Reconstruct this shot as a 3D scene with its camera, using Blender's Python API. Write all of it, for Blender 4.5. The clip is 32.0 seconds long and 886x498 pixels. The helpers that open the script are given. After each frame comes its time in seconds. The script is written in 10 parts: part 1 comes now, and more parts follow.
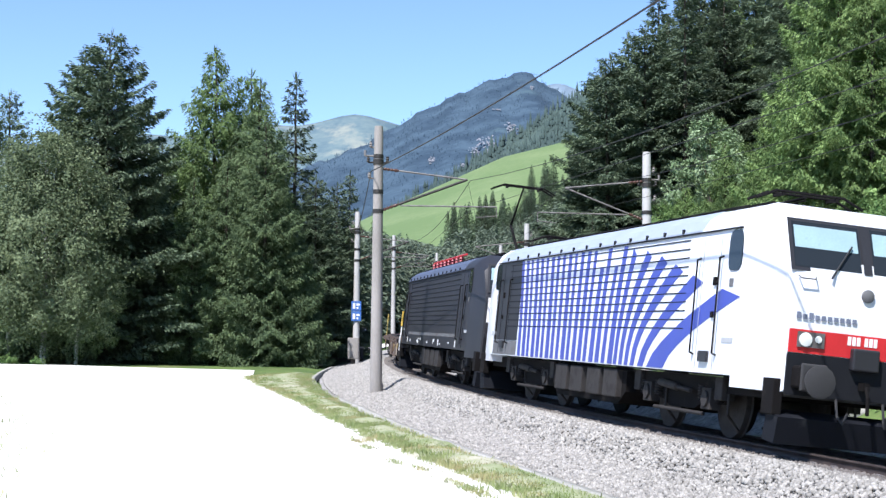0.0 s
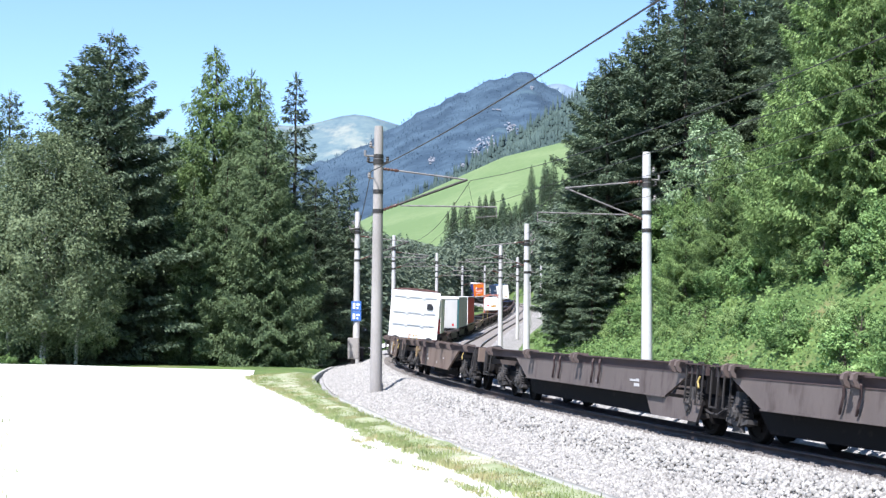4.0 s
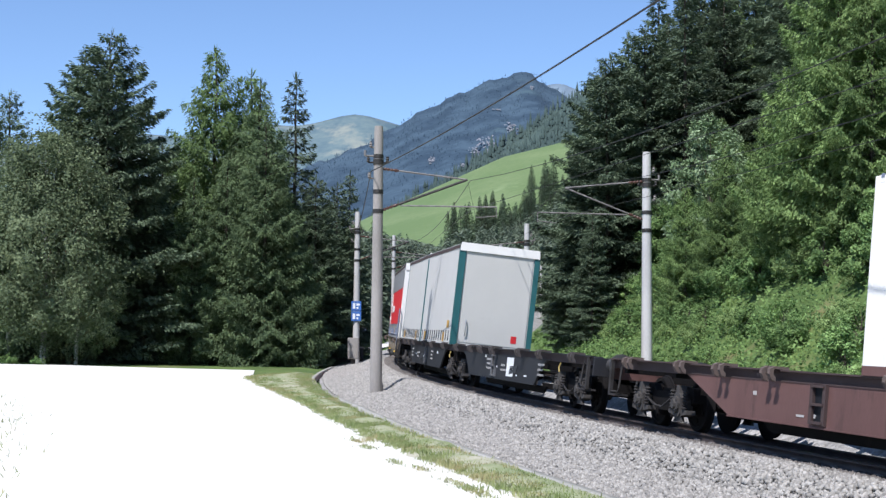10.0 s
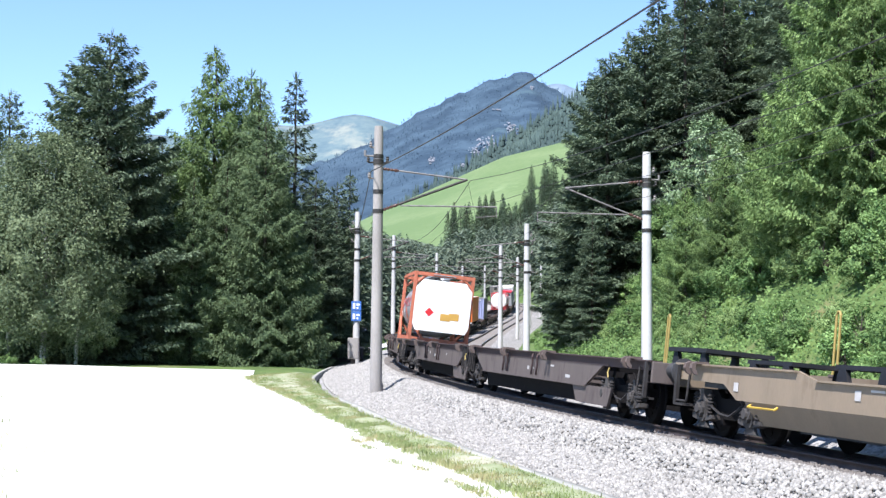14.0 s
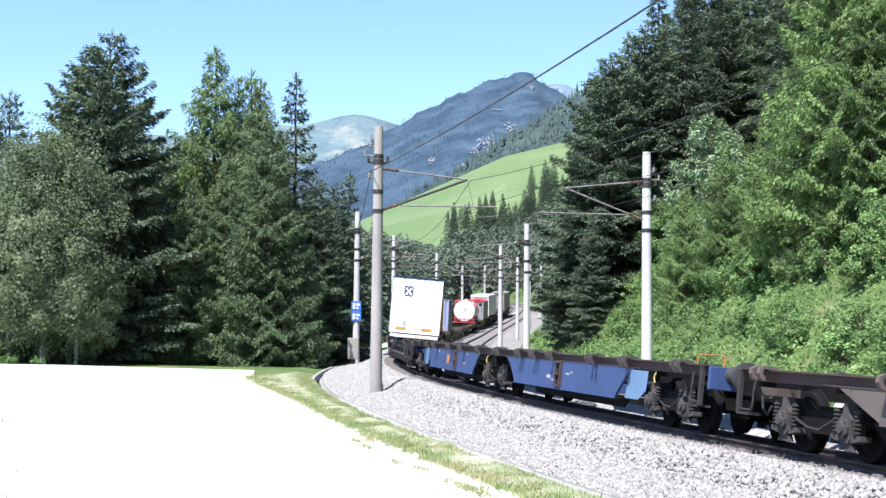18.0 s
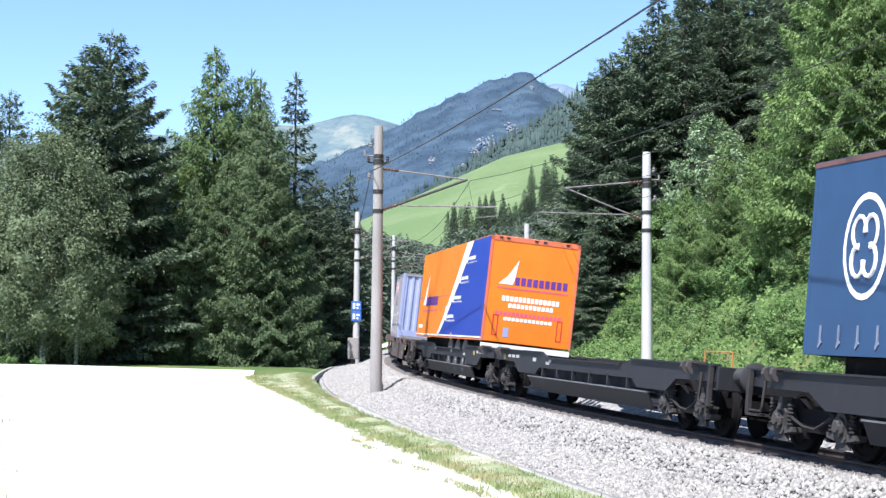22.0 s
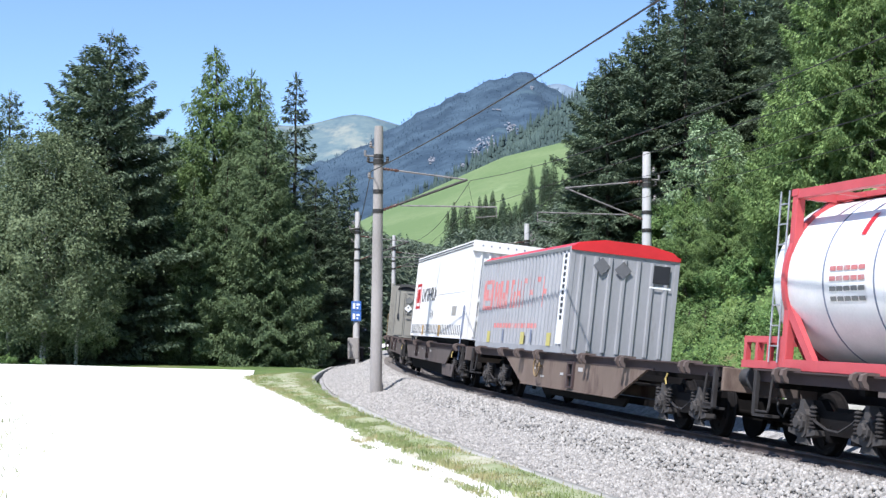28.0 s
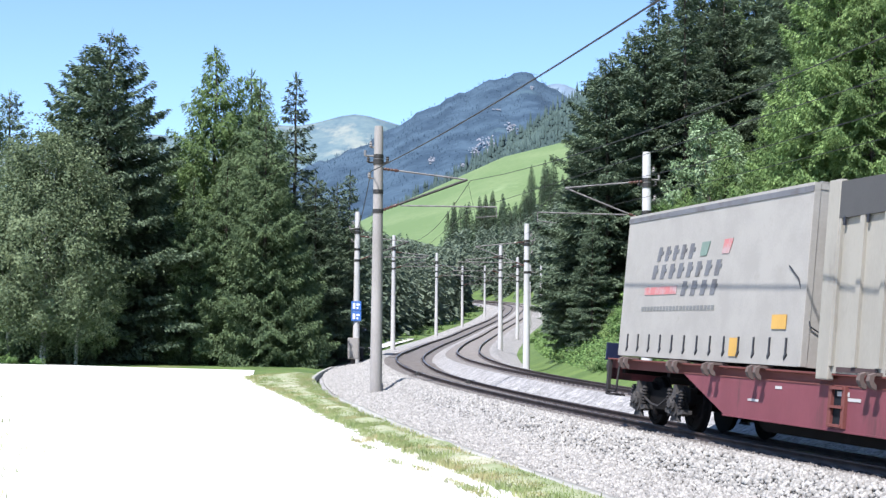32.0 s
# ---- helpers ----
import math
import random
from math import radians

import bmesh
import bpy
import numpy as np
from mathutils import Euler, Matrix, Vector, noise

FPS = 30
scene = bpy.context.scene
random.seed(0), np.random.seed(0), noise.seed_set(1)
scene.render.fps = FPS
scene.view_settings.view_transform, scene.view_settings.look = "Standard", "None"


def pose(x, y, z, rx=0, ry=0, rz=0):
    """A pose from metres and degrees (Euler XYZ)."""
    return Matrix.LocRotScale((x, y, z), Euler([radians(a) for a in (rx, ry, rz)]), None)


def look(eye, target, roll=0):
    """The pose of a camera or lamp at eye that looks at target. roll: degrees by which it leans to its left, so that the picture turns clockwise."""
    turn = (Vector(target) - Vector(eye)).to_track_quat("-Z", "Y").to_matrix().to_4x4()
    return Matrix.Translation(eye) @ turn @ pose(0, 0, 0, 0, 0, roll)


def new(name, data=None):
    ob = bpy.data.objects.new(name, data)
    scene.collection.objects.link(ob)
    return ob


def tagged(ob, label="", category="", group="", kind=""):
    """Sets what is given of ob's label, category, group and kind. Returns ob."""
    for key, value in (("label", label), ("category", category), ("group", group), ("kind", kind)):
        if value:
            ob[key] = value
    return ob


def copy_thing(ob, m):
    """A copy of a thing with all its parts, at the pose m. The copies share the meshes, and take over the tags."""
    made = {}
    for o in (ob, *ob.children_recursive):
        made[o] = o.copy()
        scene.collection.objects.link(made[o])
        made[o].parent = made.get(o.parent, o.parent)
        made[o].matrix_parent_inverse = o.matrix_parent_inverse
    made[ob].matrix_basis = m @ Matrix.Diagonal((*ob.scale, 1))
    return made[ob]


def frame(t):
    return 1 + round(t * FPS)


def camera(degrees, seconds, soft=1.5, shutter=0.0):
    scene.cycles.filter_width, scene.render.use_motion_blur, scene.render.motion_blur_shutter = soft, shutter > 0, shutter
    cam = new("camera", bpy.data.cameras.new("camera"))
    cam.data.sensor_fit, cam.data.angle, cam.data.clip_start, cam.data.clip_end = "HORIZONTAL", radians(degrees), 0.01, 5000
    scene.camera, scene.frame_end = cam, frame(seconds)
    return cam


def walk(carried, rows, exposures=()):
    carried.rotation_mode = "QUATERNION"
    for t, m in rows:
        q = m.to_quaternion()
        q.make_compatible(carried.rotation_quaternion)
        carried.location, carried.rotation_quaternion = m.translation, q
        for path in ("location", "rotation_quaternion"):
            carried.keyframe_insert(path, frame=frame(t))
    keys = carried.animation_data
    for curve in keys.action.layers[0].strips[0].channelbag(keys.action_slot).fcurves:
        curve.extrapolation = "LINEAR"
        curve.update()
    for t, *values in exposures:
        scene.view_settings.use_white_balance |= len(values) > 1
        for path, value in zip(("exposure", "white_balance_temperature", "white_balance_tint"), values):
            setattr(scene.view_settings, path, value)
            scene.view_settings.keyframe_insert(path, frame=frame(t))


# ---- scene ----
CLIP = 32.0
cam = camera(32.44, CLIP, soft=1.4)
EYE = (0.0, 0.0, 1.49)


def camera_path():
    pitch = 0.0687
    m = look(EYE, (0.0, math.cos(pitch), EYE[2] + math.sin(pitch)), roll=0.49)
    walk(cam, [(0.0, m), (CLIP, m)],
         exposures=[(t, e, 5980, 12) for t, e in ((0.0, 0.90), (1.0, 1.11), (2.0, 1.19), (3.0, 1.21), (6.4, 1.21), (7.0, 0.72), (7.6, 0.28), (8.6, 0.30), (9.4, 0.26), (10.0, 0.47), (10.8, 0.83), (12.0, 0.75), (13.0, 1.03), (14.0, 1.13), (17.0, 1.19), (20.0, 1.21), (21.0, 0.81), (22.0, 1.13), (23.0, 1.01), (24.0, 1.01), (25.5, 1.11), (27.0, 1.06), (28.0, 0.83), (29.0, 0.77), (30.0, 0.43), (31.0, 1.11), (32.0, 1.06))])


camera_path()

# ---- light ----
SUN_EL, SUN_AZ = radians(58.3), radians(211)     # azimuth clockwise from +y: high, behind the camera and to its left


def lights():
    w = bpy.data.worlds.new("sky")
    scene.world = w
    w.use_nodes = True
    nt = w.node_tree
    bg = nt.nodes["Background"]
    sky = nt.nodes.new("ShaderNodeTexSky")
    sky.sky_type, sky.sun_disc = "NISHITA", False
    sky.sun_elevation, sky.sun_rotation = SUN_EL, SUN_AZ
    sky.altitude, sky.air_density, sky.dust_density, sky.ozone_density = 1200, 0.85, 0.05, 2.8
    nt.links.new(sky.outputs[0], bg.inputs[0])
    bg.inputs[1].default_value = 0.122
    sun = bpy.data.lights.new("sun", "SUN")
    sun.energy, sun.angle, sun.color = 4.9, radians(0.53), (1.0, 0.95, 0.89)
    ob = new("sun", sun)
    d = Vector((math.sin(SUN_AZ) * math.cos(SUN_EL), math.cos(SUN_AZ) * math.cos(SUN_EL), math.sin(SUN_EL)))
    ob.matrix_world = look(d * 50, (0, 0, 0))


lights()


# ---- materials ----
def shader(name, a, b=None, rough=0.7, metal=0.0, scale=6.0, fine=60.0, bump=0.15, stain=None, stain_scale=1.2,
           stain_at=0.58, spec=0.4, stretch=(1, 1, 1), random=0.0, translucent=0.0):
    """A procedural surface: two tones mixed at two scales, stains with soft edges, fine relief."""
    m = bpy.data.materials.new(name)
    m.use_nodes = True
    nt = m.node_tree
    n, ln = nt.nodes, nt.links
    bsdf = n["Principled BSDF"]
    b = b or tuple(c * 0.75 for c in a)
    tc, mp = n.new("ShaderNodeTexCoord"), n.new("ShaderNodeMapping")
    ln.new(tc.outputs["Object"], mp.inputs[0])
    mp.inputs["Scale"].default_value = stretch
    big, small = n.new("ShaderNodeTexNoise"), n.new("ShaderNodeTexNoise")
    big.inputs["Scale"].default_value, big.inputs["Detail"].default_value = scale, 4
    small.inputs["Scale"].default_value, small.inputs["Detail"].default_value = fine, 3
    for t in (big, small):
        ln.new(mp.outputs[0], t.inputs["Vector"])
    ramp = n.new("ShaderNodeMapRange")
    ramp.inputs[1].default_value, ramp.inputs[2].default_value = 0.35, 0.65
    add = n.new("ShaderNodeMath")
    add.operation = "MULTIPLY_ADD"
    ln.new(small.outputs[0], add.inputs[0])
    add.inputs[1].default_value = 0.45
    ln.new(big.outputs[0], add.inputs[2])
    sub = n.new("ShaderNodeMath")
    sub.operation, sub.inputs[1].default_value = "SUBTRACT", 0.22
    ln.new(add.outputs[0], sub.inputs[0])
    ln.new(sub.outputs[0], ramp.inputs[0])
    mix = n.new("ShaderNodeMix")
    mix.data_type = "RGBA"
    mix.inputs["A"].default_value, mix.inputs["B"].default_value = (*a, 1), (*b, 1)
    ln.new(ramp.outputs[0], mix.inputs["Factor"])
    col = mix.outputs["Result"]
    if stain:
        st = n.new("ShaderNodeTexNoise")
        st.inputs["Scale"].default_value, st.inputs["Detail"].default_value = stain_scale, 6
        st.inputs["Roughness"].default_value = 0.65
        ln.new(mp.outputs[0], st.inputs["Vector"])
        r = n.new("ShaderNodeMapRange")
        r.inputs[1].default_value, r.inputs[2].default_value = stain_at, stain_at + 0.12
        ln.new(st.outputs[0], r.inputs[0])
        mx = n.new("ShaderNodeMix")
        mx.data_type = "RGBA"
        mx.inputs["B"].default_value = (*stain, 1)
        ln.new(col, mx.inputs["A"])
        ln.new(r.outputs[0], mx.inputs["Factor"])
        col = mx.outputs["Result"]
    if random:
        oi, hs, rr = n.new("ShaderNodeObjectInfo"), n.new("ShaderNodeHueSaturation"), n.new("ShaderNodeMapRange")
        rr.inputs[3].default_value, rr.inputs[4].default_value = 1 - random, 1 + random
        ln.new(oi.outputs["Random"], rr.inputs[0])
        ln.new(rr.outputs[0], hs.inputs["Value"])
        ln.new(col, hs.inputs["Color"])
        col = hs.outputs[0]
    ln.new(col, bsdf.inputs["Base Color"])
    bsdf.inputs["Roughness"].default_value, bsdf.inputs["Metallic"].default_value = rough, metal
    bsdf.inputs["Specular IOR Level"].default_value = spec
    if bump:
        bp = n.new("ShaderNodeBump")
        bp.inputs["Strength"].default_value, bp.inputs["Distance"].default_value = bump, 0.02
        ln.new(small.outputs[0], bp.inputs["Height"])
        ln.new(bp.outputs[0], bsdf.inputs["Normal"])
    if translucent:
        tr, ms, out = n.new("ShaderNodeBsdfTranslucent"), n.new("ShaderNodeMixShader"), n["Material Output"]
        ln.new(col, tr.inputs[0])
        ms.inputs[0].default_value = translucent
        ln.new(bsdf.outputs[0], ms.inputs[1])
        ln.new(tr.outputs[0], ms.inputs[2])
        ln.new(ms.outputs[0], out.inputs[0])
    return m


MATS = {}


def paint(key, a, rough=0.45, **kw):
    """Painted metal or canvas with a little dirt."""
    dirt = tuple(0.55 * c + 0.03 for c in a)
    tone = kw.pop("tone", 0.88)
    MATS[key] = shader(key, a, tuple(c * tone for c in a), rough=rough, scale=2.0, fine=25, bump=0.04,
                       stain=kw.pop("stain", dirt), stain_scale=kw.pop("stain_scale", 1.6),
                       stain_at=kw.pop("stain_at", 0.62), **kw)


# ---- mesh helpers ----
class Shape:
    """Collects boxes, prisms, tubes and quads for one mesh."""

    def __init__(self):
        self.v, self.f = [], []

    def poly(self, pts):
        i = len(self.v)
        self.v += [tuple(p) for p in pts]
        self.f.append(tuple(range(i, i + len(pts))))
        return self

    def box(self, x0, x1, y0, y1, z0, z1):
        i = len(self.v)
        self.v += [(x, y, z) for z in (z0, z1) for x, y in ((x0, y0), (x1, y0), (x1, y1), (x0, y1))]
        for q in ((0, 3, 2, 1), (4, 5, 6, 7), (0, 1, 5, 4), (1, 2, 6, 5), (2, 3, 7, 6), (3, 0, 4, 7)):
            self.f.append(tuple(i + k for k in q))
        return self

    def prism(self, pts, axis, a, b):
        """Sweeps a closed outline along an axis from a to b. pts: (x, z) for 'y', (y, z) for 'x', (x, y) for 'z'."""
        i, n = len(self.v), len(pts)
        for d in (a, b):
            for p, q in pts:
                self.v.append({"y": (p, d, q), "x": (d, p, q), "z": (p, q, d)}[axis])
        self.f += [tuple(range(i, i + n)), tuple(range(i + 2 * n - 1, i + n - 1, -1))]
        for k in range(n):
            j = (k + 1) % n
            self.f.append((i + k, i + n + k, i + n + j, i + j))
        return self

    def tube(self, a, b, r, r2=None, n=8, caps=True):
        a, b = Vector(a), Vector(b)
        r, r2 = float(r), float(r if r2 is None else r2)
        d = (b - a).normalized()
        u = d.orthogonal().normalized()
        w = d.cross(u)
        i = len(self.v)
        for c, rad in ((a, r), (b, r2)):
            for k in range(n):
                t = 2 * math.pi * k / n
                self.v.append(tuple(c + rad * (math.cos(t) * u + math.sin(t) * w)))
        for k in range(n):
            j = (k + 1) % n
            self.f.append((i + k, i + j, i + n + j, i + n + k))
        if caps:
            self.f += [tuple(range(i + n - 1, i - 1, -1)), tuple(range(i + n, i + 2 * n))]
        return self

    def line(self, pts, r, n=6):
        """A bent round bar through the points."""
        P = [Vector(p) for p in pts]
        i, m = len(self.v), len(P)
        u = (P[1] - P[0]).normalized().orthogonal()
        for k, p in enumerate(P):
            d = ((P[min(k + 1, m - 1)] - p).normalized() + (p - P[max(k - 1, 0)]).normalized()).normalized()
            u = (u - d * u.dot(d)).normalized()
            w = d.cross(u)
            self.v += [tuple(p + r * (math.cos(2 * math.pi * q / n) * u + math.sin(2 * math.pi * q / n) * w)) for q in range(n)]
        for k in range(m - 1):
            for q in range(n):
                a, b = i + k * n + q, i + k * n + (q + 1) % n
                self.f.append((a, b, b + n, a + n))
        self.f.append(tuple(i + q for q in range(n))[::-1])
        self.f.append(tuple(i + (m - 1) * n + q for q in range(n)))
        return self

    def lathe(self, axis_a, axis_b, prof, n=20):
        """Turns a profile of (distance along the axis 0..1, radius) round the line a-b."""
        a, b = Vector(axis_a), Vector(axis_b)
        d = (b - a).normalized()
        u = d.orthogonal().normalized()
        w = d.cross(u)
        i = len(self.v)
        for t, rad in prof:
            c, rad = a + (b - a) * float(t), float(rad)
            for k in range(n):
                g = 2 * math.pi * k / n
                self.v.append(tuple(c + rad * (math.cos(g) * u + math.sin(g) * w)))
        for r in range(len(prof) - 1):
            for k in range(n):
                j = (k + 1) % n
                self.f.append((i + r * n + k, i + r * n + j, i + (r + 1) * n + j, i + (r + 1) * n + k))
        self.f += [tuple(range(i + n - 1, i - 1, -1)), tuple(range(i + (len(prof) - 1) * n, i + len(prof) * n))]
        return self

    def ring(self, c, r, w, axis="y", n=20, thick=0.03):
        """A flat hoop."""
        for k in range(n):
            a, b = 2 * math.pi * k / n, 2 * math.pi * (k + 1) / n
            p = [(c[0] + q * math.cos(g), c[1], c[2] + q * math.sin(g)) for q, g in ((r - w, a), (r, a), (r, b), (r - w, b))]
            self.poly([(x, y - thick / 2, z) for x, y, z in p])
            self.poly([(x, y + thick / 2, z) for x, y, z in reversed(p)])
            self.poly([(p[1][0], p[1][1] - thick / 2, p[1][2]), (p[1][0], p[1][1] + thick / 2, p[1][2]),
                       (p[2][0], p[2][1] + thick / 2, p[2][2]), (p[2][0], p[2][1] - thick / 2, p[2][2])])
        return self

    def mesh(self, name, material, smooth=False):
        me = bpy.data.meshes.new(name)
        me.from_pydata(self.v, [], self.f)
        me.materials.append(MATS[material])
        if smooth:
            me.shade_smooth()
            me.set_sharp_from_angle(angle=radians(38))
        me.update()
        return me


def fix_normals(me):
    bm = bmesh.new()
    bm.from_mesh(me)
    bmesh.ops.recalc_face_normals(bm, faces=bm.faces)
    bm.to_mesh(me)
    bm.free()


def part(name, sh, material, parent, label="", at=None, smooth=False, bevel=0.0, fix=True):
    me = sh if isinstance(sh, bpy.types.Mesh) else sh.mesh(name, material, smooth)
    if fix and not isinstance(sh, bpy.types.Mesh):
        fix_normals(me)
    ob = new(name, me)
    ob.parent = parent
    if at is not None:
        ob.matrix_basis = at
    if bevel:
        md = ob.modifiers.new("bevel", "BEVEL")
        md.width, md.segments, md.limit_method = bevel, 2, "ANGLE"
    if label:
        tagged(ob, label)
    return ob


def thing(name, label, category, group="", kind="", at=None):
    ob = new(name)
    ob.empty_display_size = 0.2
    tagged(ob, label, category, group, kind)
    if at is not None:
        ob.matrix_basis = at
    return ob


def grid_mesh(name, P, material, smooth=True):
    """P: an array (rows, columns, 3)."""
    r, c = P.shape[:2]
    i = np.arange(r * c).reshape(r, c)
    q = np.stack([i[:-1, :-1], i[:-1, 1:], i[1:, 1:], i[1:, :-1]], -1).reshape(-1, 4)
    return quick_mesh(name, P.reshape(-1, 3), q, material, smooth)


def quick_mesh(name, V, Q, material, smooth=False):
    V, Q = np.asarray(V, np.float32), np.asarray(Q, np.int32)
    me = bpy.data.meshes.new(name)
    k = Q.shape[1]
    me.vertices.add(len(V))
    me.vertices.foreach_set("co", V.ravel())
    me.loops.add(Q.size)
    me.loops.foreach_set("vertex_index", Q.ravel())
    me.polygons.add(len(Q))
    me.polygons.foreach_set("loop_start", np.arange(0, Q.size, k, dtype=np.int32))
    me.materials.append(MATS[material])
    me.update(calc_edges=True)
    if smooth:
        me.shade_smooth()
    me.validate()
    return me


def cards_mesh(name, V, material):
    """V: (n, 4, 3) loose quads."""
    return quick_mesh(name, V.reshape(-1, 3), np.arange(len(V) * 4).reshape(-1, 4), material)


# ---- the line: plan, gradient and cant ----
K_AT = np.array([-1000, -60, -40, -10, 20, 45, 70, 95, 120, 150, 180, 220, 250, 275, 300, 420, 450, 1000.0])
K_OF = np.array([0, 0, -0.00276, -0.00276, -0.00356, -0.00378, -0.00221, -0.00075, -0.00135, 0.00017, -0.00123,
                 0.00053, 0.0006, 0.003, 0.0045, 0.0045, 0, 0])
S_AT = np.arange(-700, 901, 1.0)
GAP = 3.61            # between the centres of the two tracks


def plan():
    k = np.interp(S_AT, K_AT, K_OF)
    th = np.cumsum(k)
    th += 1.80794 - th[700]
    x, y = np.cumsum(np.cos(th)), np.cumsum(np.sin(th))
    z = 0.01921 * S_AT + 0.0002871 * np.maximum(0, np.minimum(S_AT, 270) - 80) ** 2 / 2 + np.maximum(0, S_AT - 270) * 0.0327
    return x + 6.1674 - x[700], y + 23.315 - y[700], z, th, 0.1028 * np.clip(-k / 0.0036, -1.0, 1.15)


TX, TY, TZ, TH, TC = plan()


def along(s, lat=0.0, up=0.0, flat=0.0, rise=0.0):
    """Places s metres up the line: lat and up in the canted plane of the rails (lat to the inside of the curve), then a level shift."""
    x, y, z, th, ca = (np.interp(s, S_AT, a) for a in (TX, TY, TZ, TH, TC))
    r = lat * np.cos(ca) + up * np.sin(ca) + flat
    u = -lat * np.sin(ca) + up * np.cos(ca) + rise
    return np.stack(np.broadcast_arrays(x + np.sin(th) * r, y - np.cos(th) * r, z + u), -1)


def beside(s, d, dz=0.0):
    """A level offset d from the line's centre, dz over the rails."""
    return along(s, 0, 0, d, dz)


def near_line(x, y):
    """For points of the ground: the nearest place on the line and the signed distance from it (positive: inside of the curve)."""
    x, y = np.asarray(x, float).ravel(), np.asarray(y, float).ravel()
    at = np.arange(-240, 471, 3.0)
    px, py, th = (np.interp(at, S_AT, a) for a in (TX, TY, TH))
    s, d = np.empty(len(x)), np.empty(len(x))
    for i in range(0, len(x), 20000):
        a, b = x[i:i + 20000, None] - px, y[i:i + 20000, None] - py
        k = (a * a + b * b).argmin(1)
        r = np.arange(len(k))
        da, db, t = a[r, k], b[r, k], th[k]
        s[i:i + 20000] = at[k] + np.clip(da * np.cos(t) + db * np.sin(t), -1.5, 1.5)
        side = da * np.sin(t) - db * np.cos(t)
        d[i:i + 20000] = np.sign(side) * np.sqrt(np.maximum(da * da + db * db - np.clip(da * np.cos(t) + db * np.sin(t), -1.5, 1.5) ** 2, 0))
    return s, d


def wave(x, y, a=0.11, b=0.037):
    return np.sin(a * x + 1.3 * np.sin(b * y)) * np.cos(a * 0.8 * y + np.sin(b * x * 1.7))


def ground_height(x, y):
    shape = np.shape(x)
    s, d = near_line(x, y)
    X, Y = np.ravel(x), np.ravel(y)
    base = np.interp(s, S_AT, TZ)
    keep = np.clip((440 - s) / 130, 0, 1)       # the slope runs out up the valley
    prof = np.interp(d, [-400, -60, -30, -12, -6.0, -4.6, -4.0, -2.6, 6.2, 8.0, 9.2, 12, 40, 110, 200, 400],
                     [0.5, 0.3, -0.1, -0.38, -0.44, -0.55, -0.80, -1.0, -1.0, -0.75, -0.3, 1.8, 27, 88, 140, 170])
    prof = np.where(d > 9.2, prof * keep, prof)
    rough = np.clip((np.abs(d - 1.8) - 8) / 12, 0, 1) * np.where(d > 0, 0.8, 0.06)
    return (base + prof + rough * (wave(X, Y) + 0.5 * wave(X * 3.1, Y * 2.7))).reshape(shape)


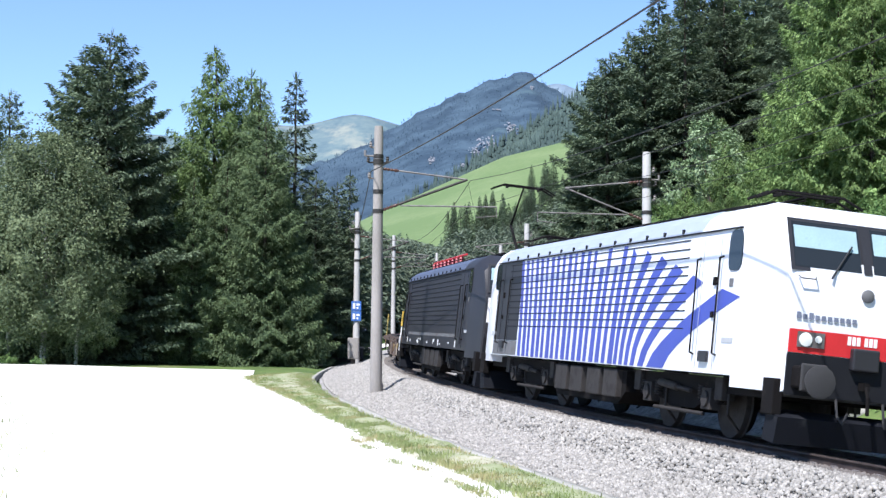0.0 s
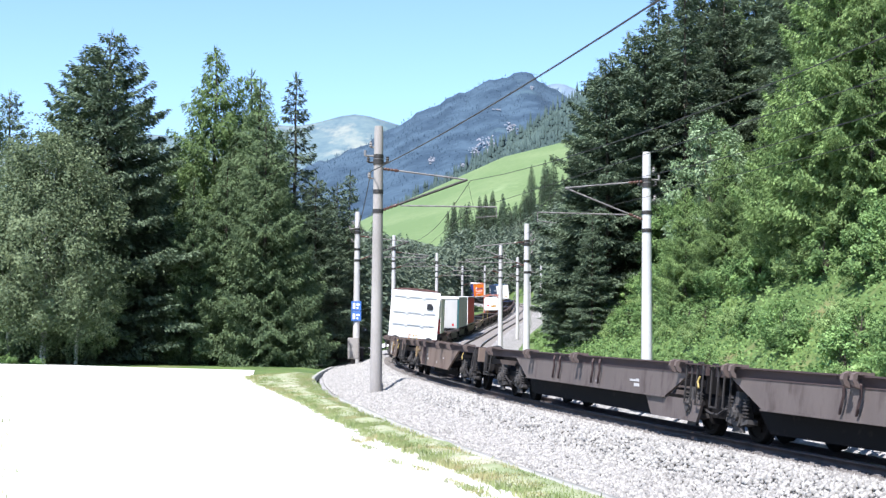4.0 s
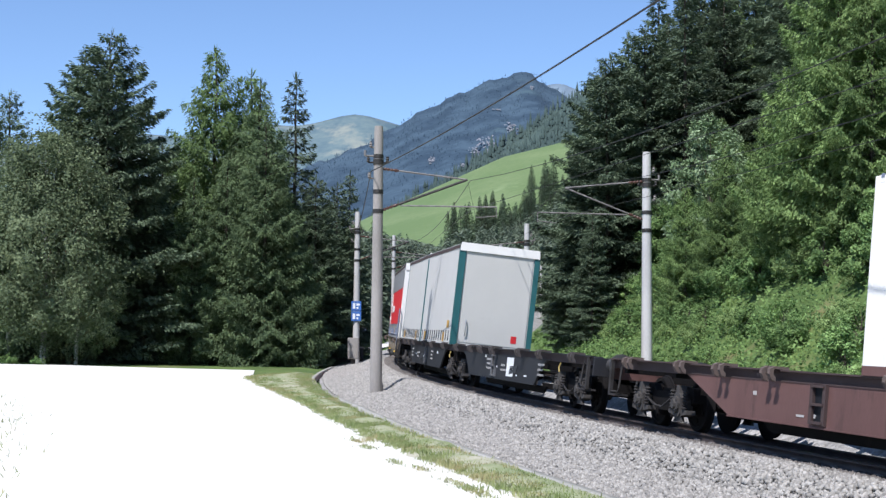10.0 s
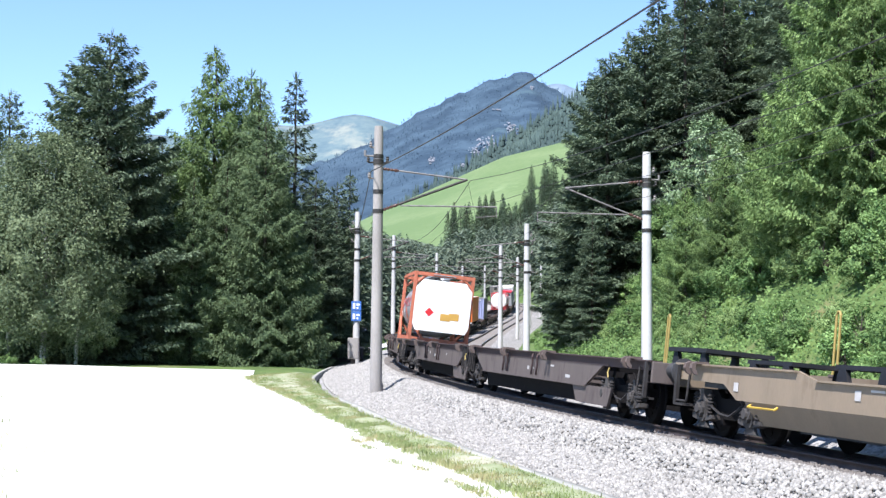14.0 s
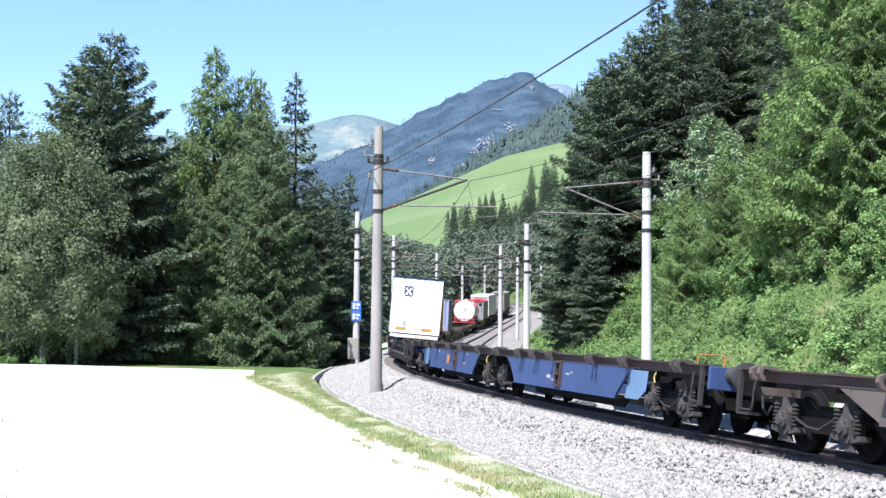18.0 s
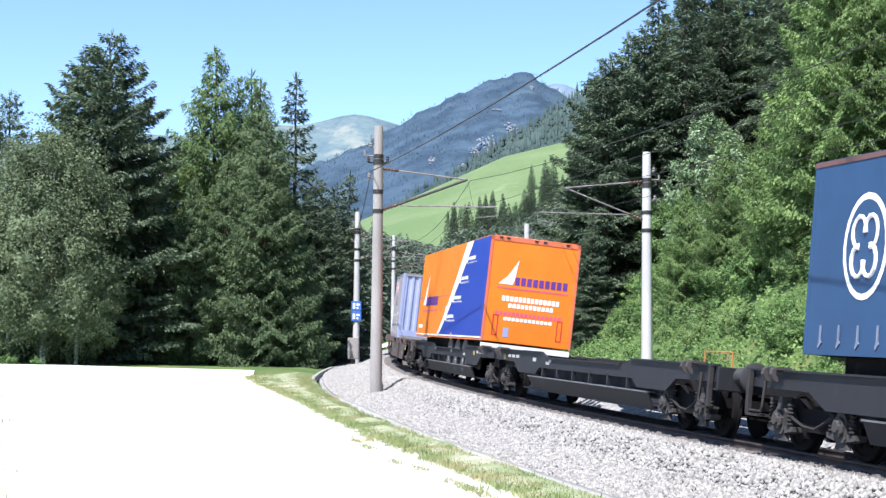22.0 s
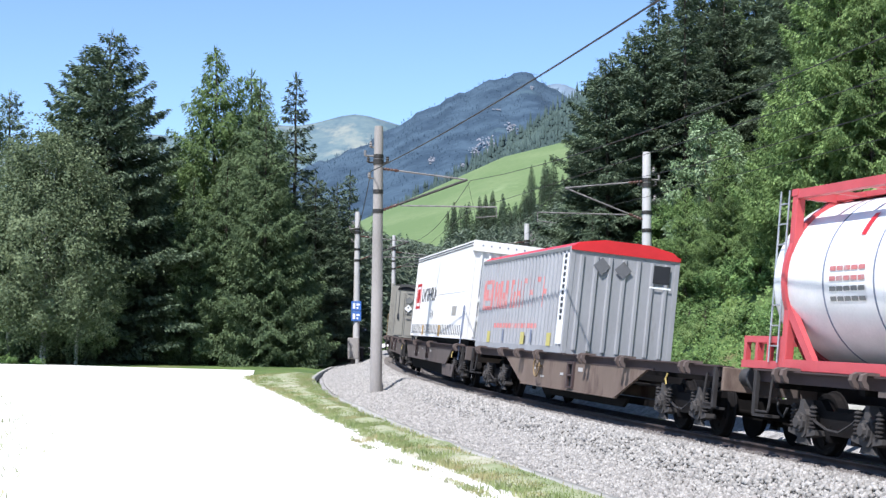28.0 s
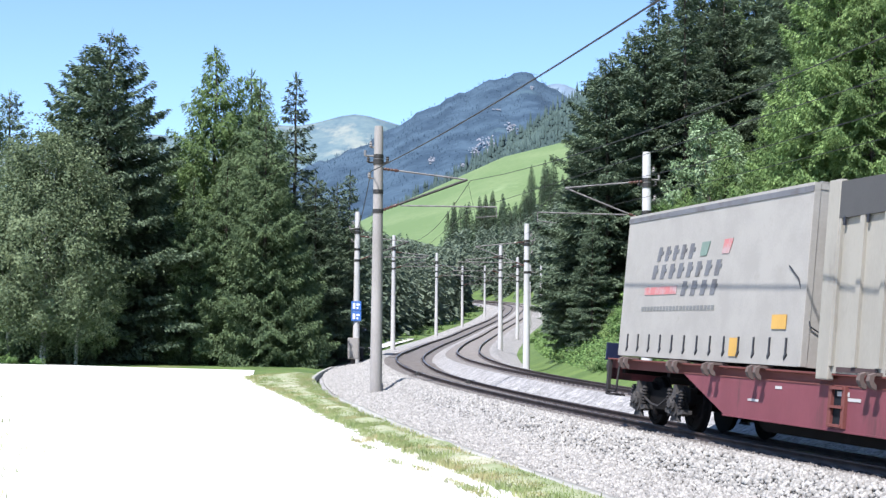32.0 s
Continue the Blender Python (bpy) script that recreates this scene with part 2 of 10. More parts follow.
# ---- surfaces of the place ----
def surfaces():
    MATS["grass"] = shader("grass", (0.10, 0.15, 0.035), (0.055, 0.095, 0.02), 0.9, scale=0.35, fine=9, bump=0.6,
                           stain=(0.16, 0.15, 0.06), stain_scale=0.25)
    MATS["verge"] = shader("verge", (0.31, 0.31, 0.20), (0.20, 0.235, 0.11), 0.9, scale=1.2, fine=14, bump=0.7,
                           stain=(0.40, 0.37, 0.29), stain_scale=0.8, stain_at=0.52)
    MATS["gravel_road"] = shader("gravel_road", (0.66, 0.63, 0.59), (0.60, 0.575, 0.535), 0.95, scale=0.8, fine=40, bump=0.3,
                                 stain=(0.57, 0.54, 0.49), stain_scale=0.25, stain_at=0.6)
    MATS["blade"] = shader("blade", (0.29, 0.325, 0.135), (0.185, 0.24, 0.08), 0.8, scale=1.2, fine=20, bump=0, stain=(0.37, 0.325, 0.16), stain_scale=0.9, stain_at=0.5, translucent=0.2)
    MATS["duct"] = shader("duct", (0.36, 0.345, 0.315), (0.26, 0.255, 0.22), 0.9, scale=1.0, fine=20, bump=0.1)
    MATS["ballast"] = ballast_shader()
    MATS["stone"] = stone_shader()
    # brown ballast, darkened further in colour for the shade under the train
    MATS["shaded_brown_stone"] = shader("shaded_brown_stone", (0.165, 0.148, 0.135), (0.098, 0.086, 0.078), 0.9, scale=3, fine=25, bump=0.5)
    MATS["rail_steel"] = shader("rail_steel", (0.075, 0.055, 0.048), (0.04, 0.03, 0.028), 0.6, 0.3, scale=4, bump=0.1)
    MATS["rail_head"] = shader("rail_head", (0.24, 0.22, 0.21), (0.17, 0.15, 0.145), 0.35, 0.85, scale=3, stretch=(1, 1, 1), bump=0.0)
    MATS["sleeper"] = shader("sleeper", (0.22, 0.20, 0.19), (0.13, 0.115, 0.105), 0.9, scale=3, fine=30, random=0.15)
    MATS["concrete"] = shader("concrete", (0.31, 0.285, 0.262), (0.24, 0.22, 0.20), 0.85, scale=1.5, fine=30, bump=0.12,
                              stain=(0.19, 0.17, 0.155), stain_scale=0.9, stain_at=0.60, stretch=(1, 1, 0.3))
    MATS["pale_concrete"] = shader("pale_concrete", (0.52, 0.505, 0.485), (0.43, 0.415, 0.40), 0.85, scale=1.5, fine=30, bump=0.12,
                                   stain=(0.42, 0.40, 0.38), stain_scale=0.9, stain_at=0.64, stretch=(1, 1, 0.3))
    MATS["galvanised"] = shader("galvanised", (0.42, 0.43, 0.44), (0.32, 0.33, 0.34), 0.45, 0.6, scale=6, bump=0.03)
    MATS["arm_steel"] = shader("arm_steel", (0.24, 0.225, 0.21), (0.15, 0.135, 0.125), 0.6, 0.2, scale=6, bump=0.03)
    MATS["wire"] = shader("wire", (0.05, 0.045, 0.04), (0.03, 0.028, 0.026), 0.6, 0.3, bump=0)
    MATS["insulator"] = shader("insulator", (0.10, 0.05, 0.035), (0.07, 0.035, 0.025), 0.25, bump=0)
    MATS["sign_blue"] = shader("sign_blue", (0.06, 0.16, 0.46), (0.05, 0.13, 0.38), 0.4, bump=0)
    MATS["sign_white"] = shader("sign_white", (0.80, 0.80, 0.80), (0.74, 0.74, 0.74), 0.4, bump=0)
    MATS["dark_wood"] = shader("dark_wood", (0.07, 0.06, 0.055), (0.04, 0.035, 0.03), 0.9, stretch=(1, 1, 0.1))
    MATS["bark"] = shader("bark", (0.085, 0.065, 0.05), (0.05, 0.04, 0.032), 0.95, scale=8, fine=40, bump=0.5, stretch=(1, 1, 0.25))
    MATS["birch_bark"] = shader("birch_bark", (0.55, 0.54, 0.50), (0.38, 0.36, 0.33), 0.85, scale=3, stain=(0.06, 0.05, 0.05), stain_scale=4)


def stone_shader():
    """Crushed stone whose tone changes from piece to piece."""
    m = shader("stone", (0.355, 0.335, 0.305), (0.25, 0.235, 0.213), 0.9, scale=9, fine=50)
    n, ln = m.node_tree.nodes, m.node_tree.links
    bsdf = n["Principled BSDF"]
    old = bsdf.inputs["Base Color"].links[0].from_socket
    geo, mr, hs = n.new("ShaderNodeNewGeometry"), n.new("ShaderNodeMapRange"), n.new("ShaderNodeHueSaturation")
    ln.new(geo.outputs["Random Per Island"], mr.inputs[0])
    mr.inputs[3].default_value, mr.inputs[4].default_value = 0.60, 1.16
    ln.new(mr.outputs[0], hs.inputs["Value"])
    ln.new(old, hs.inputs["Color"])
    ln.new(hs.outputs[0], bsdf.inputs["Base Color"])
    return m


def ballast_shader():
    m = shader("ballast", (0.33, 0.315, 0.30), (0.22, 0.21, 0.20), 0.95, scale=2.0, fine=9, bump=0.3,
               stain=(0.33, 0.29, 0.24), stain_scale=0.35, stain_at=0.6)
    nt = m.node_tree
    n, ln = nt.nodes, nt.links
    tc, vo = n.new("ShaderNodeTexCoord"), n.new("ShaderNodeTexVoronoi")
    vo.inputs["Scale"].default_value = 12
    ln.new(tc.outputs["Object"], vo.inputs["Vector"])
    hs, mr, sp = n.new("ShaderNodeHueSaturation"), n.new("ShaderNodeMapRange"), n.new("ShaderNodeSeparateColor")
    ln.new(vo.outputs["Color"], sp.inputs[0])
    ln.new(sp.outputs[0], mr.inputs[0])
    mr.inputs[3].default_value, mr.inputs[4].default_value = 0.72, 1.28
    bsdf = n["Principled BSDF"]
    old = bsdf.inputs["Base Color"].links[0].from_socket
    ln.new(old, hs.inputs["Color"])
    ln.new(mr.outputs[0], hs.inputs["Value"])
    ln.new(hs.outputs[0], bsdf.inputs["Base Color"])
    bp = n.new("ShaderNodeBump")
    bp.invert = True
    bp.inputs["Strength"].default_value, bp.inputs["Distance"].default_value = 1.0, 0.05
    ln.new(vo.outputs["Distance"], bp.inputs["Height"])
    ln.new(bp.outputs[0], bsdf.inputs["Normal"])
    return m


surfaces()


# ---- ground, road, bed ----
def spread(dense, ends):
    a, b, step = dense
    lo, hi = ends
    v = list(np.arange(a, b + step / 2, step))
    d = step
    while v[-1] < hi:
        d *= 1.12
        v.append(v[-1] + d)
    d = step
    while v[0] > lo:
        d *= 1.12
        v.insert(0, v[0] - d)
    return np.array(v)


def build_ground():
    xs, ys = spread((-40, 60, 1.25), (-3500, 3500)), spread((-15, 260, 1.5), (-3500, 4600))
    X, Y = np.meshgrid(xs, ys)
    P = np.stack([X, Y, ground_height(X, Y)], -1)
    ob = new("ground", grid_mesh("ground", P, "grass"))
    tagged(ob, "grassy valley floor and steep overgrown slope", "ground", kind="structure")


def build_bed():
    s = np.arange(-200, 430, 1.0)
    cols = []
    for o, h in ((-4.45, -0.60), (-4.2, -0.50), (-3.4, -0.40), (-2.7, -0.30)):
        cols.append(beside(s, o, h))
    for lat in (-2.0, -1.3, -0.75, 0.0, 0.75, 1.3):
        cols.append(along(s, lat, -0.17))
    for lat in (-1.6, -0.75, 0.0, 0.75, 1.4, 2.0):
        cols.append(along(s, lat, -0.17, GAP, 0.129))
    for o, h in ((6.3, -0.45), (7.2, -0.75), (8.2, -1.1)):
        cols.append(beside(s, o, h))
    ob = new("ballast_bed", grid_mesh("ballast_bed", np.stack(cols, 1), "ballast"))
    tagged(ob, "light grey crushed stone ballast under two tracks", "ballast", kind="structure")
    # loose stones over the shoulder that faces the road
    rng = np.random.default_rng(4)
    n = 170000
    st, o = -12 + 74 * rng.random(n) ** 1.25, rng.uniform(-4.3, 2.3, n)
    h = np.interp(o, [-4.3, -3.4, -2.7, -2.0], [-0.51, -0.39, -0.29, -0.17])
    mix = np.clip((o + 2.7) / 0.7, 0, 1)[:, None]
    c = beside(st, np.minimum(o, -2.7), h) * (1 - mix) + along(st, np.maximum(o, -2.0), -0.145) * mix
    c = np.where((o > -2.0)[:, None], along(st, o, -0.155), c)
    size = rng.uniform(0.026, 0.060, n) * np.where((o > -1.35) & (o < 1.35), 0.7, 1.0)
    base = np.array([(1, 0, 0), (0, 1, 0), (-1, 0, 0), (0, -1, 0), (0.2, 0.1, 1.0), (0, 0, -0.7)], float)
    V = base[None] * rng.uniform(0.65, 1.25, (n, 6, 1)) * size[:, None, None]
    g = rng.uniform(0, 6.28, n)
    cg, sg = np.cos(g)[:, None], np.sin(g)[:, None]
    V = np.stack([V[..., 0] * cg - V[..., 1] * sg, V[..., 0] * sg + V[..., 1] * cg, V[..., 2]], -1)
    k = rng.uniform(-0.7, 0.7, n)
    ck, sk = np.cos(k)[:, None], np.sin(k)[:, None]
    V = np.stack([V[..., 0] * ck - V[..., 2] * sk, V[..., 1], V[..., 0] * sk + V[..., 2] * ck], -1) + c[:, None]
    q = np.array([(0, 1, 4), (1, 2, 4), (2, 3, 4), (3, 0, 4), (1, 0, 5), (2, 1, 5), (3, 2, 5), (0, 3, 5)])
    Q = (np.arange(n)[:, None, None] * 6 + q[None]).reshape(-1, 3)
    inner = np.repeat((o > -1.40) & (o < 1.55), 8)
    # these stones carry part of the train's shade in their brown
    inner_stones = new("soiled_stones", quick_mesh("soiled_stones", V.reshape(-1, 3), Q[inner], "shaded_brown_stone"))
    tagged(inner_stones, "brown stones between the rails, darkened for the train's shade", "stones", kind="stuff")
    P = np.stack([along(np.arange(-60, 420, 1.0), lat, -0.166, GAP, 0.129) for lat in (-1.5, -0.5, 0.5, 1.5)], 1)
    MATS["brown_stone"] = shader("brown_stone", (0.23, 0.205, 0.185), (0.14, 0.125, 0.112), 0.9, scale=2, fine=20, bump=0.5)
    tagged(new("far_track_bed", grid_mesh("far_track_bed", P, "brown_stone")), "rust-brown ballast between the rails of the second track", "ballast", kind="structure")
    P = np.stack([along(np.arange(-60, 420, 1.0), lat, -0.166) for lat in (-1.45, -0.5, 0.5, 1.45)], 1)
    tagged(new("track_bed", grid_mesh("track_bed", P, "shaded_brown_stone")), "brown ballast between the rails, darkened for the train's shade", "ballast", kind="structure")
    Q = Q[~inner]
    ob = new("ballast_stones", quick_mesh("ballast_stones", V.reshape(-1, 3), Q, "stone"))
    tagged(ob, "loose grey ballast stones on the shoulder", "stones", kind="stuff")


RAIL = [(-0.075, -0.172), (0.075, -0.172), (0.075, -0.160), (0.012, -0.140), (0.012, -0.045), (0.036, -0.035),
        (0.036, -0.004), (0.028, 0.0), (-0.028, 0.0), (-0.036, -0.004), (-0.036, -0.035), (-0.012, -0.045), (-0.012, -0.140), (-0.075, -0.160)]


def build_track(name, flat, rise, label):
    t = thing(name, label, "railway track", "railway tracks", "structure")
    s = np.concatenate([np.arange(-240, -20, 6.0), np.arange(-20, 300, 1.5), np.arange(300, 430, 4.0)])
    for side in (-0.755, 0.755):
        P = np.stack([along(s, side + a, b, flat, rise) for a, b in RAIL + RAIL[:1]], 1)
        part("rail", grid_mesh("rail", P, "rail_steel", smooth=False), "rail_steel", t, "dark brown steel rail")
        H = np.stack([along(s, side + a, 0.003, flat, rise) for a in (-0.026, 0.026)], 1)
        part("rail_tread", grid_mesh("rail_tread", H, "rail_head"), "rail_head", t, "polished running surface of the rail")
    sl = Shape()
    sl.prism([(-1.3, -0.30), (1.3, -0.30), (1.3, -0.19), (0.95, -0.172), (-0.95, -0.172), (-1.3, -0.19)], "x", -0.13, 0.13)
    for y in (-0.755, 0.755):
        for d in (-0.11, 0.11):
            sl.box(-0.06, 0.06, y + d - 0.03, y + d + 0.03, -0.172, -0.11)
    me = sl.mesh("sleeper", "sleeper")
    fix_normals(me)
    far = Shape()
    for k in range(-25, 460):
        at = k * 0.62
        if -12 < at < 80:
            ob = new("sleeper", me)
            ob.parent = t
            ob.matrix_basis = line_pose(at, flat, rise)
        else:
            m = line_pose(at, flat, rise)
            i = len(far.v)
            far.v += [tuple(m @ Vector((x, y, z))) for z in (-0.28, -0.175) for x, y in ((-0.13, -1.3), (0.13, -1.3), (0.13, 1.3), (-0.13, 1.3))]
            far.f += [tuple(i + j for j in q) for q in ((4, 5, 6, 7), (0, 1, 5, 4), (1, 2, 6, 5), (2, 3, 7, 6), (3, 0, 4, 7))]
    part("sleepers_further_on", far, "sleeper", t, fix=False)["kind"] = "stuff"


def line_pose(s, flat=0.0, rise=0.0):
    """The pose of a thing on the rails that faces down the line."""
    o = Vector(along(s, 0, 0, flat, rise))
    x = (Vector(along(s - 0.5, 0, 0, flat, rise)) - Vector(along(s + 0.5, 0, 0, flat, rise))).normalized()
    y = (Vector(along(s, 1, 0, flat, rise)) - o).normalized()
    z = x.cross(y).normalized()
    y = z.cross(x)
    m = Matrix((x, y, z)).transposed().to_4x4()
    m.translation = o
    return m


def band(name, s, columns, material, label, category):
    """A sheet along the line from columns of (offset, height), each a number or one value for every place in s."""
    P = np.stack([beside(s, o, h) for o, h in columns], 1)
    return tagged(new(name, grid_mesh(name, P, material)), label, category, kind="structure")


def ragged(s, amount, seed, freq=0.6):
    return amount * np.array([noise.noise((a * freq, seed, 0.3)) + 0.6 * noise.noise((a * freq * 3.7, seed, 5.3)) for a in s])


def build_road():
    s = np.arange(-60, 52.1, 0.5)
    edge = np.interp(s, [-60, 0, 22, 30, 42, 52], [-5.7, -5.65, -5.9, -6.5, -7.7, -8.2])
    far = np.interp(s, [-60, 30, 52], [-26, -26, -30])
    band("road", s, [(far, -0.10), (edge - 9, -0.20), (edge - 4, -0.31), (edge - 1.5, -0.35), (edge + 0.5, -0.385)], "gravel_road",
         "pale dusty gravel yard beside the line", "road")
    s = np.arange(-60, 47, 0.3)
    edge = np.interp(s, [-60, 0, 22, 30, 42, 47], [-5.7, -5.65, -5.9, -6.5, -7.6, -6.2]) + ragged(s, 0.35, 2.0)
    inner = np.interp(s, [-60, 8, 13, 47], [-4.36, -4.36, -4.62, -4.62])
    hump = 0.07 * np.array([noise.noise((a * 0.8, 9.0, 0)) for a in s])
    band("grass_verge", s, [(edge, -0.40), (edge * 0.85 + inner * 0.15, -0.33 + hump), (edge * 0.5 + inner * 0.5, -0.28 + hump), (edge * 0.2 + inner * 0.8, -0.34 + hump), (inner, -0.46)],
         "verge", "dry yellow-green grass strip between road and ballast", "verge")
    s = np.arange(62, 150, 1.0)
    band("path", s, [(-6.3, -0.38), (-5.6, -0.39), (-4.85, -0.43)], "gravel_road", "pale gravel path that follows the line", "path")
    s = np.arange(-60, 60, 1.0)
    bend = np.interp(s, [-60, 20, 30, 38, 60], [0, 0, -0.32, -0.42, 0.3])
    low = np.interp(s, [-60, 9, 24, 60], [0.03, 0.03, 0.04, 0.02])
    band("cable_duct", s, [(-4.545 + bend, -0.62), (-4.54 + bend, -0.415 + low), (-4.36 + bend, -0.40 + low), (-4.355 + bend, -0.62)], "duct", "pale concrete cable duct beside the ballast", "cable duct")
    # grass blades in tufts on the verge, and weeds at the edge of the yard
    rng = np.random.default_rng(8)
    n = 60000
    st = rng.uniform(-8, 46, n)
    e = np.interp(st, [-60, 0, 22, 30, 42, 47], [-5.7, -5.65, -5.9, -6.5, -7.6, -6.2])
    q = rng.random(n)
    clump = np.array([noise.noise((a * 1.3, b * 2.0, 4.0)) for a, b in zip(st, q * 3)])
    off = e + (-4.85 - e) * q + rng.normal(0, 0.10, n)
    P = beside(st, off, -0.36 + 0.04 * clump)
    keep = clump > -0.25
    P, m = P[keep], int(keep.sum())
    up = unit_rows(np.stack([rng.normal(0, 0.35, m), rng.normal(0, 0.35, m), np.ones(m)], -1))
    side = unit_rows(np.cross(up, rng.normal(0, 1, (m, 3))))
    ln = rng.uniform(0.03, 0.13, m)[:, None] * (0.75 + 0.5 * np.clip(clump[keep], 0, 1))[:, None]
    V = np.stack([P - side * 0.009, P + side * 0.009, P + up * ln + side * 0.003, P + up * ln - side * 0.003], 1)
    tagged(new("grass_blades", cards_mesh("grass_blades", V, "blade")), "tufts of dry and green grass on the verge", "grass", kind="stuff")
    n = 520
    st, off = rng.uniform(-2, 22, n), -12.9 + rng.normal(0, 0.35, n)
    off -= np.interp(st, [0, 5, 14, 24], [-0.1, 0.0, 0.5, 1.9])
    P = beside(st, off, -0.27)
    up = unit_rows(np.stack([rng.normal(0, 0.5, n), rng.normal(0, 0.5, n), np.ones(n)], -1))
    side = unit_rows(np.cross(up, rng.normal(0, 1, (n, 3))))
    ln = rng.uniform(0.04, 0.16, n)[:, None]
    V = np.stack([P - side * 0.012, P + side * 0.012, P + up * ln + side * 0.003, P + up * ln - side * 0.003], 1)
    m = 900
    tuft = rng.integers(0, 9, m)
    at, out = rng.uniform(-2.5, 9.0, 9), rng.uniform(0.15, 0.7, 9)
    P = beside(at[tuft] + rng.normal(0, 0.28, m), -5.75 - out[tuft] + rng.normal(0, 0.07, m), -0.37)
    up = unit_rows(np.stack([rng.normal(0, 0.6, m), rng.normal(0, 0.6, m), np.ones(m)], -1))
    side = unit_rows(np.cross(up, rng.normal(0, 1, (m, 3))))
    ln = rng.uniform(0.02, 0.07, m)[:, None]
    V = np.concatenate([V, np.stack([P - side * 0.01, P + side * 0.01, P + up * ln + side * 0.003, P + up * ln - side * 0.003], 1)])
    tagged(new("yard_weeds", cards_mesh("yard_weeds", V, "blade")), "sparse dry weeds on the gravel yard", "weeds", kind="stuff")


def unit_rows(v):
    return v / np.maximum(np.linalg.norm(v, axis=-1, keepdims=True), 1e-9)


build_ground()
build_bed()
build_road()
build_track("railway_track", 0.0, 0.0, "curved track with dark steel rails on grey sleepers")
build_track("railway_track", GAP, 0.129, "second curved track with dark steel rails, inner side")


# ---- far hills ----
def hill(name, y0, y1, x0, x1, top, material, label, rows=40, cols=90, jag=0.0, power=1.0):
    """A slope from level ground at y0 up to a ridge at y1, whose height is a function of x."""
    t = np.linspace(0, 1, rows)[:, None]
    x = np.linspace(x0, x1, cols)[None, :]
    X = np.broadcast_to(x, (rows, cols)).copy()
    Y = y0 + (y1 - y0) * t + 0 * x
    Z = np.vectorize(top)(x) * t ** power
    jn = np.array([[noise.noise((a * 24.0 / (x1 - x0), b * 2.2, 1.0)) + 0.5 * noise.noise((a * 64.0 / (x1 - x0), b * 5.0, 7.0))
                    for a in X[0]] for b in t[:, 0]])
    Z = Z + jag * jn * np.minimum(1, t * 3) * (1 - 0.8 * t ** 3)
    Y = Y + jag * 2 * jn
    back = np.stack([X[-1:], Y[-1:] + 400, Z[-1:] * 0.4], -1)
    P = np.concatenate([np.stack([X, Y, Z], -1), back])
    ob = new(name, grid_mesh(name, P, material))
    tagged(ob, label, "mountain", kind="structure")
    return X, Y, Z


def build_hills():
    MATS["meadow"] = shader("meadow", (0.132, 0.180, 0.074), (0.098, 0.148, 0.053), 0.9, scale=0.03, fine=0.4, bump=0.0,
                            stain=(0.18, 0.235, 0.11), stain_scale=0.02)
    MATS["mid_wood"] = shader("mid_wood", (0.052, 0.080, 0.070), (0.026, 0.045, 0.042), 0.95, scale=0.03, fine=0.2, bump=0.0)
    # mountain, alp and peak: haze is put into the base colour as blue
    MATS["hazy_wood"] = shader("hazy_wood", (0.044, 0.076, 0.108), (0.018, 0.038, 0.062), 0.95, scale=0.018, fine=0.10, bump=0.0,
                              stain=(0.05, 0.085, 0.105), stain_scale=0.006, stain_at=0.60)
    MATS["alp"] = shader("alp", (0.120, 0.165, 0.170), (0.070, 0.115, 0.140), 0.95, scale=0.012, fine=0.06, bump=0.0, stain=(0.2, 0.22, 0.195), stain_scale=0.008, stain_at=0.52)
    MATS["hazy_rock"] = shader("hazy_rock", (0.15, 0.20, 0.25), (0.12, 0.165, 0.215), 0.95, scale=0.01, fine=0.05, bump=0.0)
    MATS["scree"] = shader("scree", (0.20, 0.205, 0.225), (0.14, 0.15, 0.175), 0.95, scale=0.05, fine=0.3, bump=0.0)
    out = {}
    out["meadow"] = hill("backdrop_meadow", 470, 760, -140, 330,
                         lambda x: 82.0 + 0.46 * (x + 10) if x < 30 else 100.4 + 0.26 * min(x - 30, 60),
                         "meadow", "steep bright green mown alpine meadow", rows=70, cols=180, jag=1.0, power=0.85)
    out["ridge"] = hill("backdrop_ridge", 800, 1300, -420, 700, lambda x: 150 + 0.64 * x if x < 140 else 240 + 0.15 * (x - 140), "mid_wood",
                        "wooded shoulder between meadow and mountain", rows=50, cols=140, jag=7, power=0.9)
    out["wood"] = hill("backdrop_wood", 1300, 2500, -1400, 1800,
                       lambda x: float(np.interp(x, [-1400, -134, -22, 61, 112, 142, 160, 200, 600, 1800], [-150, 344, 410, 448, 465, 467, 453, 428, 220, 40])) + 2.5 * math.sin(x * 0.11) + 1.5 * math.sin(x * 0.27 + 1), "hazy_wood", "dark wooded mountain with a rounded summit",
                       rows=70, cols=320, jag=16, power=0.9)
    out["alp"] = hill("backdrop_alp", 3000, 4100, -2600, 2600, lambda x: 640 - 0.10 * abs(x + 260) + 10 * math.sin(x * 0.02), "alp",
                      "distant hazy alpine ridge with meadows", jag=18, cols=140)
    out["rock"] = hill("backdrop_peak", 3300, 4300, -300, 1100, lambda x: 772 - 0.50 * (math.hypot(x - 320, 40) - 40), "hazy_rock",
                       "distant rocky summit with haze in its colour", jag=14)
    return out


HILLS = build_hills()


